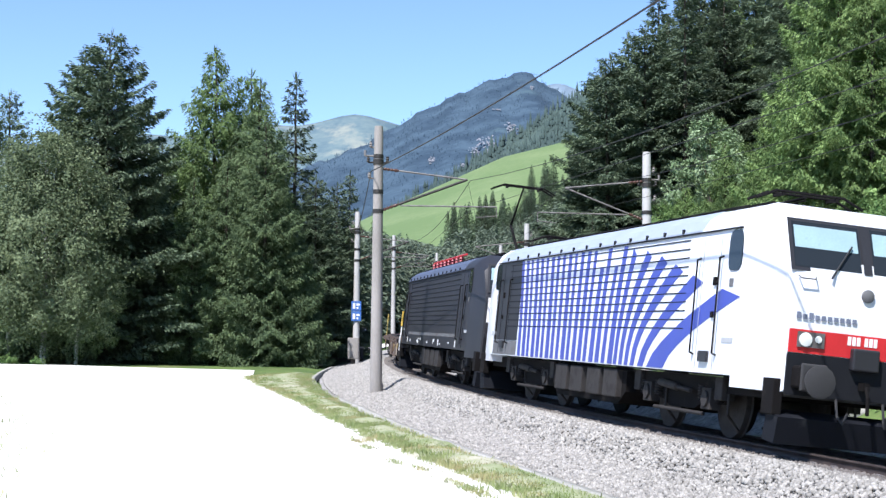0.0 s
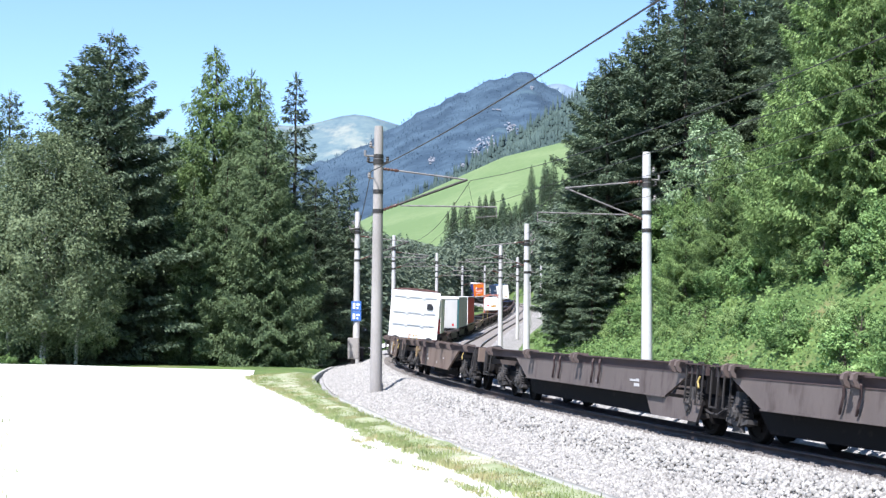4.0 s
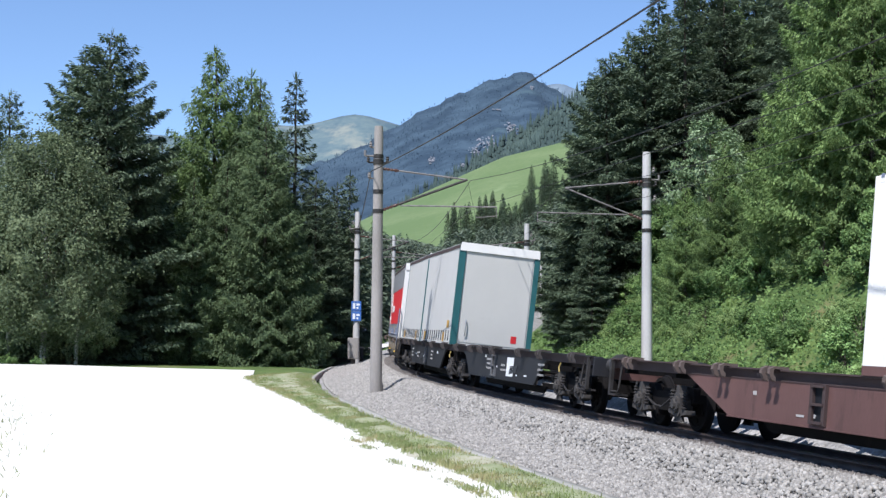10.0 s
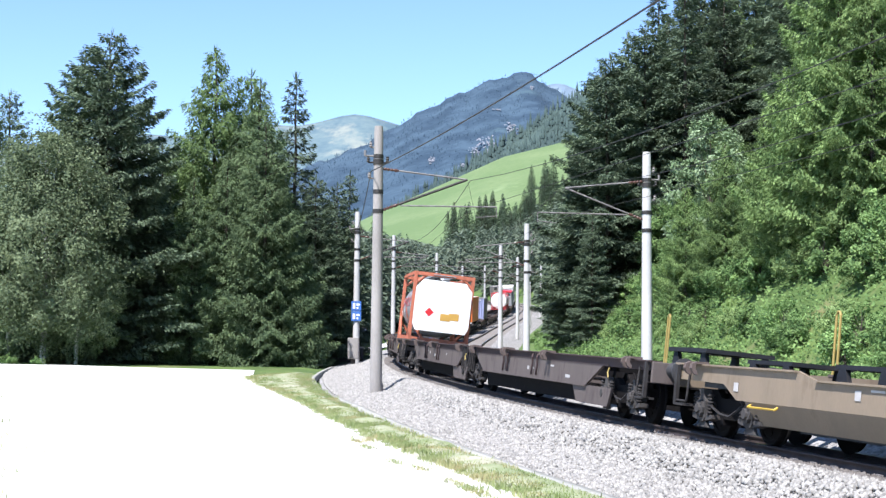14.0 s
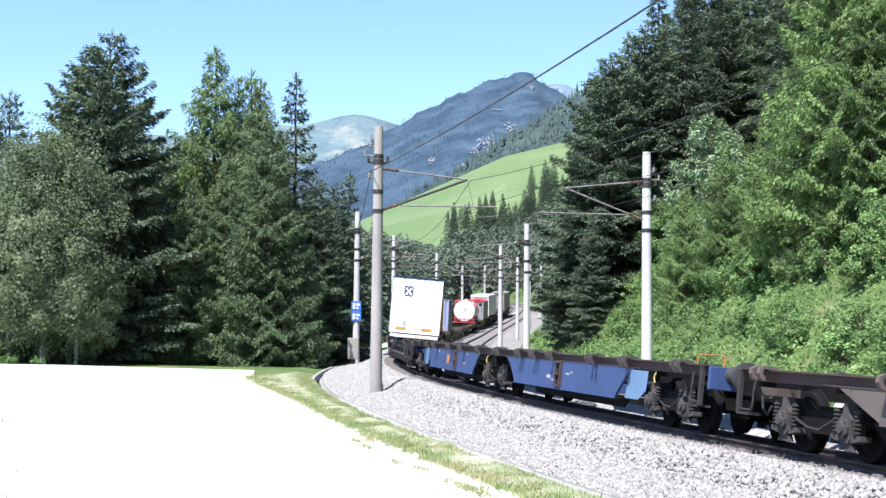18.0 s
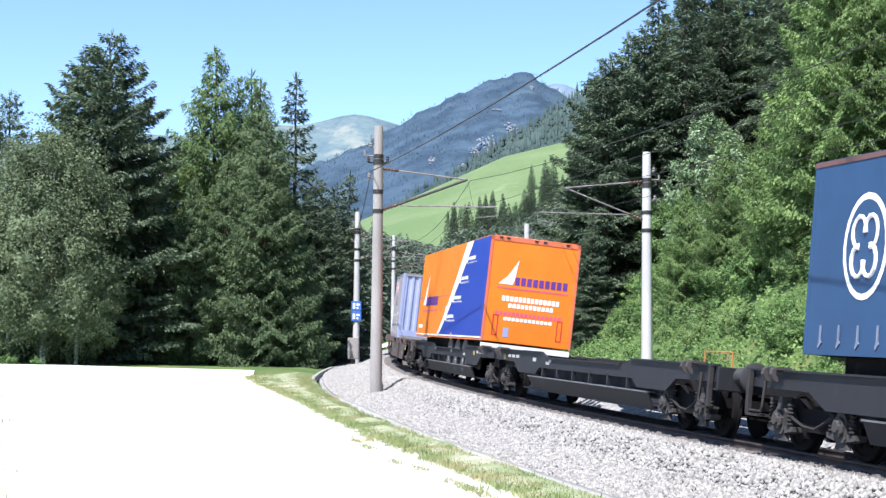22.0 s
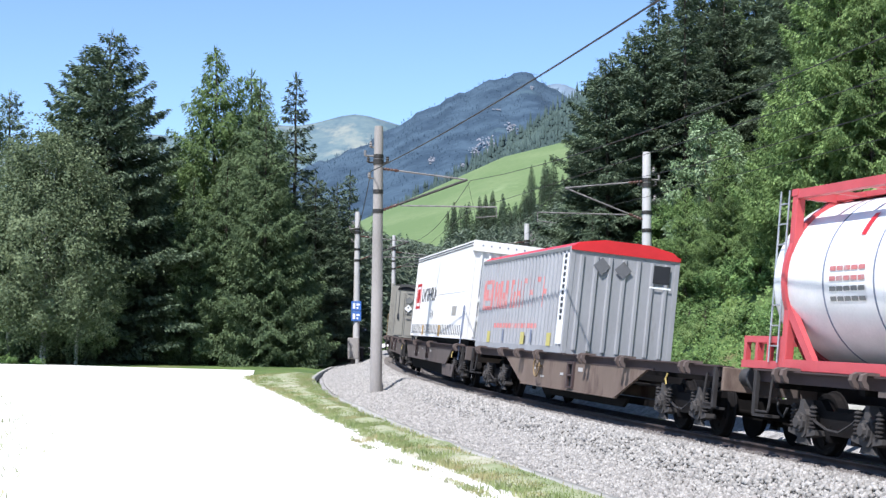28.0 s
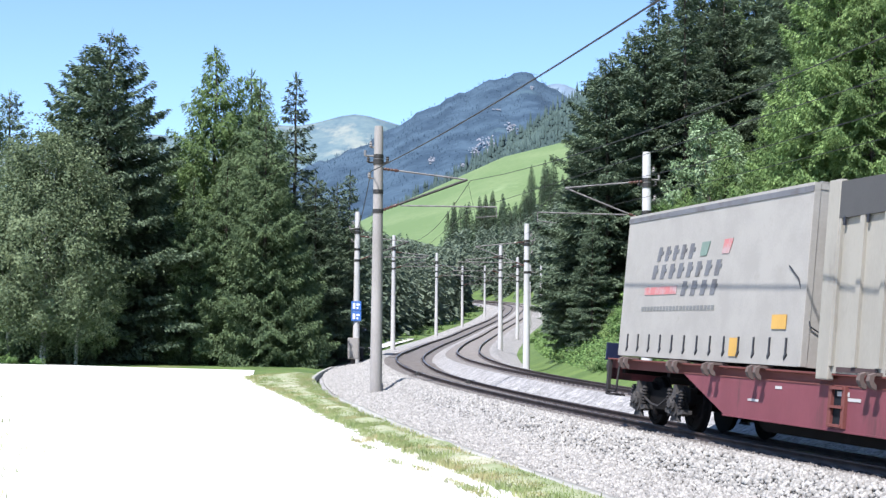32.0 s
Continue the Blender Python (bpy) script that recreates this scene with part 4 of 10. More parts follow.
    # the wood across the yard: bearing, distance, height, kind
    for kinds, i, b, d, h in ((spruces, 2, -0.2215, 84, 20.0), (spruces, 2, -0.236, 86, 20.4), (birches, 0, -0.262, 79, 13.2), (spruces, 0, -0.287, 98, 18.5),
                              (larches, 0, -0.152, 92, 20.6), (larches, 1, -0.128, 93, 19.4), (wood_conifers, 1, -0.122, 88, 18.0), (wood_conifers, 0, -0.117, 84, 14.0), (wood_conifers, 1, -0.143, 85, 15.5), (wood_conifers, 0, -0.096, 86, 12.0),
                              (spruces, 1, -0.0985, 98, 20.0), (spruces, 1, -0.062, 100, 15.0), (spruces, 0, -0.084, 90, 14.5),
                              (wood_conifers, 1, -0.176, 104, 18.6), (spruces, 2, -0.195, 86, 12.0), (spruces, 0, -0.168, 96, 15.0),
                              (spruces, 1, -0.245, 104, 16.0), (wood_conifers, 0, -0.108, 84, 12.0), (spruces, 0, -0.31, 88, 15.0),
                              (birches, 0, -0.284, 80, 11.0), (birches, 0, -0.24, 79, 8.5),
                              (spruces, 0, -0.075, 106, 13.5), (spruces, 2, -0.11, 108, 15.0), (wood_conifers, 0, -0.20, 112, 18.0), (spruces, 1, -0.275, 116, 17),
                              (wood_conifers, 1, -0.165, 84, 13.0), (spruces, 0, -0.235, 90, 14.0),
                              (spruces, 1, -0.07, 94, 10.0), (spruces, 2, -0.255, 88, 12.0), (wood_conifers, 0, -0.145, 100, 17.5), (spruces, 0, -0.30, 82, 9.0),
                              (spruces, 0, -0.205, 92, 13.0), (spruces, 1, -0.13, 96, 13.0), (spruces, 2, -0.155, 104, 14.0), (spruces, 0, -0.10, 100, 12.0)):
        put(kinds, i, *by_bearing(b, d), h - (1.3 if h > 14 else 0.3))
    # back row, added to keep sky light from showing between the trunks
    for k in range(26):
        put(spruces, k, *by_bearing(-0.31 + 0.0096 * k + rng.uniform(-0.004, 0.004), rng.uniform(108, 128)), rng.uniform(9.5, 13.5))
    # the steep slope inside the curve: bushes below, young larches and broadleaf trees over them, then tall spruces
    def climb(x, y):
        """How far over the brushwood line a place on the slope looks from the yard."""
        rise_to = (float(ground_height(np.array([x]), np.array([y]))[0]) - EYE[2]) / y
        return rise_to - float(np.interp(x / y, [0.08, 0.147, 0.192, 0.236, 0.29, 0.34], [0.013, 0.045, 0.064, 0.078, 0.10, 0.12]))

    rows = []
    for k in range(2600):
        s, d = rng.uniform(14, 330), rng.uniform(13, 110)
        x, y, _ = beside(s, d)
        if y < 34 or x / y > 0.34 or x / y < 0.03:
            continue
        c = climb(x, y)
        if c < 0.002 or any((x - a) ** 2 + (y - b) ** 2 < (9 if e < 0.03 else 13) + 0.04 * y for a, b, e in rows):
            continue
        rows.append((x, y, c))
    for k, (x, y, c) in enumerate(rows[:300]):
        b = x / y
        if c < 0.035 and b > 0.13:
            kinds = larches if rng.random() < 0.6 else ashes[:1]
            put(kinds, k, x, y, rng.uniform(0.055, 0.085) * y + (1.0 if kinds is larches else -0.5))
        elif b > 0.215 and y < 85:
            put(larches if rng.random() < 0.7 else spruces, k, x, y, rng.uniform(10, 16))
        else:
            near = y < 105
            kinds = (spruces if near else far_spruces) if rng.random() < 0.82 else (larches if near else far_larches)
            put(kinds, k, x, y, rng.uniform(14, 21))
    for b, d, h, kinds, i in ((0.262, 60, 14.0, larches, 0), (0.283, 58, 13.0, larches, 1), (0.176, 80, 8.0, ashes[1:], 0), (0.186, 70, 7.0, larches, 0), (0.160, 72, 6.5, larches, 0), (0.212, 64, 8.0, larches, 1), (0.228, 62, 7.0, larches, 0)):
        put(kinds, i, b * d, d, h)
    for b, d, h, i in ((0.110, 96, 18.5, 2), (0.092, 112, 14.0, 0), (0.122, 106, 20.0, 1), (0.135, 100, 19, 2), (0.083, 124, 12.0, 1), (0.098, 90, 9.0, 0), (0.088, 100, 8.0, 2), (0.148, 102, 20, 0), (0.160, 98, 20, 1), (0.172, 108, 21, 2), (0.186, 104, 19, 0), (0.142, 118, 23, 1)):
        put(spruces, i, b * d, d, h)
    # bushes along the foot of the slope
    for row in range(7):
        for k in range(50):
            s, d = 16 + 2.3 * k + rng.uniform(-0.9, 0.9), 9.7 + 2.0 * row + rng.uniform(-0.6, 0.6)
            x, y, _ = beside(s, d)
            if y > 26 and 0.07 < x / y < 0.33 and climb(x, y) < 0.012:
                put(bushes, k + row + int(rng.random() * 3), x, y, (rng.uniform(2.0, 3.4) + 0.5 * min(row, 4)) * (0.62 if row == 0 else 1.0))
    for b, d, h in ((-0.285, 76, 1.6), (-0.265, 77, 1.3), (-0.30, 75, 1.9)):
        put(bushes, 0, b * d, d, h)
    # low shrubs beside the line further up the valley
    for kinds, i, b, d, h in ((spruces, 0, -0.186, 92, 15.5), (wood_conifers, 1, -0.178, 96, 16.6), (wood_conifers, 1, -0.137, 90, 17.1), (wood_conifers, 0, -0.115, 93, 15.2),
                              (spruces, 0, -0.070, 97, 13.5), (wood_conifers, 1, -0.163, 97, 17.5)):
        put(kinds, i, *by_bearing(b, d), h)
    for b, d, h, i in ((0.196, 132, 18, 1), (0.180, 128, 18, 0), (0.207, 136, 17, 2), (0.168, 134, 20, 1)):
        put(spruces, i, b * d, d, h)
    for k in range(110):
        s, d = rng.uniform(112, 300), rng.choice((-1, 1)) * rng.uniform(5.2, 7.5)
        x, y, _ = beside(s, d + (3.2 if d > 0 else 0))
        put(bushes, k, x, y, rng.uniform(0.7, 1.8))


plant()


def far_trees(name, label, pts, heights, material, seed=3, sprays=34, size=1.0):
    """Many small far conifers as one mesh of drooping sprays."""
    rng = np.random.default_rng(seed)
    base, h = np.array(pts, float)[:, None, :], np.array(heights[:len(pts)], float)[:, None]
    n = base.shape[0]
    f = rng.uniform(0.03, 1.0, (n, sprays)) ** 1.2
    slim = rng.uniform(0.13, 0.22, (n, 1))
    g = rng.uniform(0, 6.283, (n, sprays))
    r = h * slim * (1.02 - f) ** 0.8 * rng.uniform(0.15, 0.6, (n, sprays))
    out = np.stack([np.cos(g), np.sin(g), np.zeros_like(g)], -1)
    c = base + out * r[..., None] + np.stack([np.zeros_like(f), np.zeros_like(f), f * h * 0.97], -1)
    d = unit(out + np.array([0, 0, -0.55]) + rng.normal(0, 0.25, c.shape))
    side = unit(np.cross(d, np.array([0, 0, 1.0])) + rng.normal(0, 0.3, c.shape))
    ln = size * h * (0.10 + 0.14 * (1 - f)) * rng.uniform(0.7, 1.3, f.shape)
    V = kites(c.reshape(-1, 3), d.reshape(-1, 3), side.reshape(-1, 3), ln.reshape(-1), ln.reshape(-1) * 0.55)
    tagged(new(name, cards_mesh(name, V, material)), label, "forest", kind="stuff")


def far_cones(name, label, pts, heights, material, seed=3):
    """Very distant conifers as one mesh of uneven two-tiered cones."""
    rng = np.random.default_rng(seed)
    V, Q, i = [], [], 0
    for (x, y, z), h in zip(pts, heights):
        r = h * rng.uniform(0.14, 0.2)
        for lo, hi, rr in ((0.0, 0.62, 1.0), (0.38, 1.0, 0.66)):
            a = rng.uniform(0, 6.28)
            V += [(x + r * rr * math.cos(a + k * 1.257) * rng.uniform(0.6, 1.3), y + r * rr * math.sin(a + k * 1.257), z + h * lo) for k in range(5)] + [(x, y, z + h * hi)]
            Q += [(i + k, i + (k + 1) % 5, i + 5) for k in range(5)]
            i += 6
    tagged(new(name, quick_mesh(name, V, Q, material)), label, "forest", kind="stuff")


def build_far_woods():
    rng = np.random.default_rng(21)
    MATS["mid_spruce"] = shader("mid_spruce", (0.105, 0.150, 0.085), (0.065, 0.10, 0.058), 0.9, scale=0.1, fine=0.8, bump=0)
    # foliage lightened and greyed: valley haze is put into the colour
    MATS["hazy_valley_green"] = shader("hazy_valley_green", (0.185, 0.225, 0.160), (0.100, 0.130, 0.090), 0.9, scale=0.06, fine=0.5, bump=0, spec=0.2, translucent=0.35)
    for key, name, label, count, lo, hi, tone, gap in (("wood", "far_forest", "spruce forest on the mountain, haze in its blue tone", 14000, 0.2, 1.6, "hazy_wood", 14),
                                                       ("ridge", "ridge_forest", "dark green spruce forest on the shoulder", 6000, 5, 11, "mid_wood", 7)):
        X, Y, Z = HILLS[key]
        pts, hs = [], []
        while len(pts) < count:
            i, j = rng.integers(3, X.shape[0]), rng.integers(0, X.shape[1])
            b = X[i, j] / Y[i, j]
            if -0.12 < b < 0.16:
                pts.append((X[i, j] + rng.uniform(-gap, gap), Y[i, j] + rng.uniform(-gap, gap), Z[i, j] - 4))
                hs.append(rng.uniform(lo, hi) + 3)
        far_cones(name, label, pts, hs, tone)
    X, Y, Z = HILLS["meadow"]
    pts, hs = [], []
    for k in range(16000):
        i, j = rng.integers(0, X.shape[0]), rng.integers(0, X.shape[1])
        x, y, z = X[i, j] + rng.uniform(-2.5, 2.5), Y[i, j] + rng.uniform(-4, 4), Z[i, j]
        b, e = x / y, (z - 1.5) / y
        # clumps: the foot of the meadow, and the wood to its right
        if e < 0.066 + 0.008 * math.sin(b * 120) or (b > 0.086 and rng.random() < 0.6):
            pts.append((x, y, z - 0.5))
            hs.append(rng.uniform(7, 12))
    far_trees("far_grove", "spruce wood below the green meadow", pts[:4200], hs, "mid_spruce", 3, 60)
    # two groves that stand on the meadow, tree by tree
    for k in range(92):
        if k % 2:
            b, e, h = rng.uniform(0.004, 0.046), rng.uniform(0.060, 0.078), rng.uniform(13, 18)
            e += 0.008 * math.exp(-((b - 0.03) / 0.01) ** 2)
        else:
            b = rng.uniform(0.042, 0.080)
            e, h = 0.068 + rng.uniform(0.1, 1) * 0.050 * math.exp(-((b - 0.066) / 0.016) ** 2), rng.uniform(12, 17)
        q = np.argmin((X / Y - b) ** 2 + ((Z - 1.5) / Y - e) ** 2)
        x, y, z = X.flat[q] + rng.uniform(-1, 1), Y.flat[q] + rng.uniform(-2, 2), Z.flat[q]
        copy_thing(FAR_KINDS[k % 2], Matrix.Translation((x, y, z - 0.5)) @ Matrix.Rotation(k, 4, "Z") @ Matrix.Scale(h / 20, 4))
    # the wooded valley floor on both sides of the line
    pts, hs = [], []
    for k in range(9000):
        b, y = rng.uniform(-0.06, 0.10), rng.uniform(150, 470)
        x = b * y
        st, d = near_line(np.array([x]), np.array([y]))
        if -8 < d[0] < 11 and st[0] < 420:
            continue
        z = float(ground_height(np.array([x]), np.array([y]))[0])
        cap = np.interp(b, [-0.06, -0.03, 0.0, 0.006, 0.02, 0.1], [0.085, 0.080, 0.072, 0.085, 0.10, 0.11])
        h = min(rng.uniform(4, 17), cap * y - z + 1.5)
        if h > 4:
            pts.append((x, y, z - 0.3))
            hs.append(h)
    far_trees("valley_wood", "dark mixed wood along the valley floor", pts[:1500], hs, "hazy_valley_green", 5, 170, 0.5)


build_far_woods()


def build_undergrowth():
    """Leafy ground cover on the slope, under and between the bushes."""
    rng = np.random.default_rng(77)
    n = 130000
    st, d = rng.uniform(14, 120, n), 9.0 + 34 * rng.random(n) ** 1.3
    P = beside(st, d, 0)
    P[:, 2] = ground_height(P[:, 0], P[:, 1]) + rng.uniform(0.0, 0.75, n) ** 1.3
    face = unit(rng.normal(0, 0.9, (n, 3)) + np.array([-0.3, -0.5, 0.9]))
    di = unit(np.cross(face, rng.normal(0, 1, (n, 3))))
    ln = rng.uniform(0.07, 0.2, n)
    MATS["undergrowth"] = shader("undergrowth", (0.19, 0.29, 0.09), (0.05, 0.10, 0.03), 0.75, scale=0.9, fine=4.0, bump=0, spec=0.25, stain=(0.22, 0.28, 0.12), stain_scale=0.15, translucent=0.2)
    tagged(new("undergrowth", cards_mesh("undergrowth", kites(P, di, unit(np.cross(di, face)), ln, ln * 0.6), "undergrowth")), "dense green undergrowth on the slope", "undergrowth", kind="stuff")
    # pale boulders at the foot of the slope
    for s, d, r in ((17.5, 8.9, 0.55), (19.5, 9.3, 0.4), (22.0, 9.0, 0.35)):
        x, y, _ = beside(s, d)
        z = float(ground_height(np.array([x]), np.array([y]))[0])
        b = Shape().lathe((x, y, z - 0.2), (x + 0.1, y, z + r * 1.3), [(0, r), (0.3, r * 1.15), (0.6, r * 0.9), (0.85, r * 0.55), (1, r * 0.15)], 9)
        t = thing("boulder", "pale grey boulder at the foot of the slope", "rock", "boulders")
        part("stone_body", b, "duct", t, bevel=0.05)


build_undergrowth()


# ---- the train: colours ----
def train_colours():
    paint("loco_white", (0.72, 0.73, 0.76), 0.3, stain_at=0.7)
    paint("loco_dark", (0.024, 0.024, 0.029), 0.5, spec=0.3, stain_at=0.68)
    paint("loco_roof", (0.34, 0.38, 0.46), 0.4)
    paint("loco_blue", (0.055, 0.075, 0.36), 0.35, stain_at=0.75)
    paint("roof_blue", (0.075, 0.09, 0.135), 0.5, spec=0.3)
    paint("signal_red", (0.55, 0.025, 0.03), 0.4)
    paint("plough_blue", (0.006, 0.011, 0.04), 0.6)
    paint("plough_dark", (0.008, 0.009, 0.013), 0.7, spec=0.15)
    paint("insulator_red", (0.27, 0.028, 0.045), 0.5)
    paint("blind", (0.30, 0.42, 0.46), 0.4)
    paint("machine_grey", (0.13, 0.13, 0.135), 0.6, stain=(0.09, 0.08, 0.075), stain_at=0.5)
    paint("bogie_dark", (0.009, 0.008, 0.008), 0.85, spec=0.1, stain=(0.022, 0.018, 0.016), stain_at=0.58, stain_scale=3.0)
    paint("buffer_grey", (0.045, 0.044, 0.045), 0.6, spec=0.2)
    paint("rust_wagon", (0.165, 0.122, 0.096), 0.75, spec=0.2, stain=(0.085, 0.055, 0.045), stain_at=0.52, stain_scale=1.4, stretch=(1, 1, 0.35))
    paint("brown_wagon", (0.112, 0.091, 0.082), 0.7, spec=0.2, stain=(0.062, 0.046, 0.042), stain_at=0.53, stretch=(1, 1, 0.4))
    paint("maroon_wagon", (0.128, 0.068, 0.060), 0.65, spec=0.2, stain=(0.070, 0.040, 0.036), stain_at=0.54, stretch=(1, 1, 0.4))
    paint("red_wagon", (0.165, 0.050, 0.060), 0.65, spec=0.2, stain=(0.090, 0.038, 0.040), stain_at=0.54, stretch=(1, 1, 0.3))
    paint("yellow_wagon", (0.215, 0.165, 0.112), 0.65, stain=(0.14, 0.10, 0.065), stain_at=0.55, stretch=(1, 1, 0.4))
    paint("black_wagon", (0.020, 0.020, 0.023), 0.6, spec=0.25, stain=(0.038, 0.035, 0.033), stain_at=0.6, stretch=(1, 1, 0.4))
    paint("blue_wagon", (0.040, 0.068, 0.165), 0.6, spec=0.25, stain=(0.028, 0.040, 0.080), stain_at=0.56, stretch=(1, 1, 0.4))
    paint("rust_dark", (0.055, 0.035, 0.033), 0.85)
    paint("rust_bright", (0.14, 0.042, 0.034), 0.85)
    paint("safety_yellow", (0.54, 0.35, 0.05), 0.55)
    paint("sage_mark", (0.150, 0.205, 0.165), 0.65, stain=(0.23, 0.245, 0.215), stain_at=0.5, stain_scale=2.4)
    paint("faded_orange", (0.60, 0.29, 0.11), 0.65, stain=(0.45, 0.30, 0.18), stain_at=0.52, stain_scale=2.4)
    paint("dull_lime", (0.46, 0.40, 0.12), 0.6)
    paint("dull_yellow", (0.33, 0.245, 0.07), 0.65)
    paint("knot_blue", (0.03, 0.035, 0.14), 0.5)
    paint("ribbed_grey", (0.29, 0.29, 0.295), 0.55, stain=(0.22, 0.21, 0.205), stain_at=0.58, stretch=(1, 1, 0.4))
    paint("hoop_orange", (0.46, 0.19, 0.05), 0.5)
    paint("dull_ochre", (0.21, 0.145, 0.075), 0.7)
    paint("pale_stencil", (0.42, 0.40, 0.38), 0.6)
    paint("gear_grey", (0.038, 0.035, 0.034), 0.75, spec=0.15, stain=(0.025, 0.022, 0.021), stain_at=0.5, stain_scale=4.0)
    paint("axle_grey", (0.062, 0.057, 0.054), 0.8, spec=0.15, stain=(0.035, 0.03, 0.028), stain_at=0.55, stain_scale=5.0)
    paint("lock_rust", (0.125, 0.095, 0.083), 0.8, spec=0.2, stain=(0.07, 0.048, 0.042), stain_at=0.55, stain_scale=4.0)
    paint("lock_dark", (0.07, 0.06, 0.057), 0.75, spec=0.2, stain=(0.04, 0.032, 0.03), stain_at=0.55, stain_scale=4.0)
    paint("cream_wear", (0.42, 0.34, 0.27), 0.75, stain=(0.28, 0.20, 0.15), stain_at=0.52, stain_scale=2.5)
    paint("pale_blue", (0.12, 0.20, 0.31), 0.7, stain=(0.10, 0.17, 0.30), stain_at=0.56, stain_scale=2.5)
    paint("tag_orange", (0.50, 0.29, 0.06), 0.5)
    paint("box_white", (0.78, 0.75, 0.70), 0.5, stain=(0.70, 0.66, 0.60), stain_at=0.66, tone=0.95, stretch=(1, 1, 0.3))
    paint("tarp_white", (0.76, 0.735, 0.70), 0.55, stain=(0.69, 0.66, 0.62), stain_at=0.66, tone=0.96)
    paint("tarp_grey", (0.50, 0.485, 0.455), 0.6, stain=(0.46, 0.445, 0.415), stain_at=0.62, tone=0.97)
    paint("band_grey", (0.235, 0.235, 0.24), 0.5)
    paint("tarp_red", (0.60, 0.030, 0.036), 0.55, spec=0.3, stain_at=0.72)
    paint("tarp_navy", (0.019, 0.054, 0.122), 0.6, stain_at=0.72)
    paint("tarp_beige", (0.315, 0.295, 0.262), 0.65, spec=0.2, stain=(0.265, 0.245, 0.21), stain_at=0.6)
    paint("post_teal", (0.022, 0.105, 0.112), 0.5)
    paint("frame_red", (0.46, 0.070, 0.075), 0.5, stain_at=0.64)
    paint("tank_frame", (0.44, 0.135, 0.075), 0.6, stain=(0.27, 0.085, 0.05), stain_at=0.56)
    paint("frame_orange", (0.62, 0.15, 0.075), 0.5, stain_at=0.64)
    paint("tank_white", (0.80, 0.78, 0.75), 0.35, stain_at=0.72)
    paint("tank_grey", (0.26, 0.265, 0.275), 0.35, stain=(0.18, 0.18, 0.19), stain_at=0.6)
    paint("lorry_orange", (0.75, 0.19, 0.012), 0.45, stain_at=0.75)
    paint("lorry_blue", (0.013, 0.042, 0.29), 0.45, stain_at=0.75)
    paint("violet", (0.12, 0.035, 0.22), 0.5)
    paint("pink", (0.62, 0.10, 0.16), 0.5)
    paint("steel_blue", (0.30, 0.325, 0.49), 0.5, stain=(0.23, 0.245, 0.34), stain_at=0.6, stretch=(1, 1, 0.4))
    paint("steel_bluegrey", (0.235, 0.22, 0.23), 0.55, stain=(0.17, 0.15, 0.15), stain_at=0.55, stretch=(1, 1, 0.4))
    paint("door_grey", (0.40, 0.41, 0.42), 0.5, stain_at=0.62, stretch=(1, 1, 0.4))
    paint("faded_red", (0.46, 0.16, 0.15), 0.65, stain=(0.36, 0.25, 0.24), stain_at=0.5, stain_scale=2.2)
    paint("olive_grey", (0.285, 0.265, 0.222), 0.65, spec=0.2, stain=(0.205, 0.185, 0.155), stain_at=0.58, stretch=(1, 1, 0.4))
    paint("tarp_dark", (0.070, 0.068, 0.065), 0.7, spec=0.2)
    paint("ink_black", (0.022, 0.022, 0.026), 0.5)
    paint("ink_grey", (0.16, 0.18, 0.24), 0.5)
    paint("ink_dull", (0.165, 0.165, 0.155), 0.6)
    paint("tyre", (0.105, 0.10, 0.095), 0.85)
    paint("rubber", (0.028, 0.028, 0.03), 0.8)
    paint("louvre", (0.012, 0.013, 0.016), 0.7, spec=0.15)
    g = bpy.data.materials.new("cab_glass")
    g.use_nodes = True
    b = g.node_tree.nodes["Principled BSDF"]
    b.inputs["Base Color"].default_value = (0.02, 0.025, 0.03, 1)
    b.inputs["Roughness"].default_value, b.inputs["Specular IOR Level"].default_value = 0.06, 0.2
    MATS["cab_glass"] = g
    paint("lamp_glass", (0.75, 0.76, 0.72), 0.1)


train_colours()



def run(t):
    """How far the train has come after t seconds; it slows from 18 to 16.4 metres a second."""
    return 18.05 * t - 0.0255 * t * t - 0.25 * math.exp(-2.2 * t)


RIDERS, WHEELS = [], []


def ride(u1, u2, t):
    """The pose at t seconds of a body carried by the line at u1 and u2, metres behind the train's datum."""
    s1, s2 = u1 - run(t), u2 - run(t)
    a, b = Vector(along(s1)), Vector(along(s2))
    x = (a - b).normalized()
    y = (Vector(along(s1, 1)) - a + Vector(along(s2, 1)) - b).normalized()
    z = x.cross(y).normalized()
    m = Matrix((x, z.cross(x), z)).transposed().to_4x4()
    m.translation = (a + b) / 2
    return m


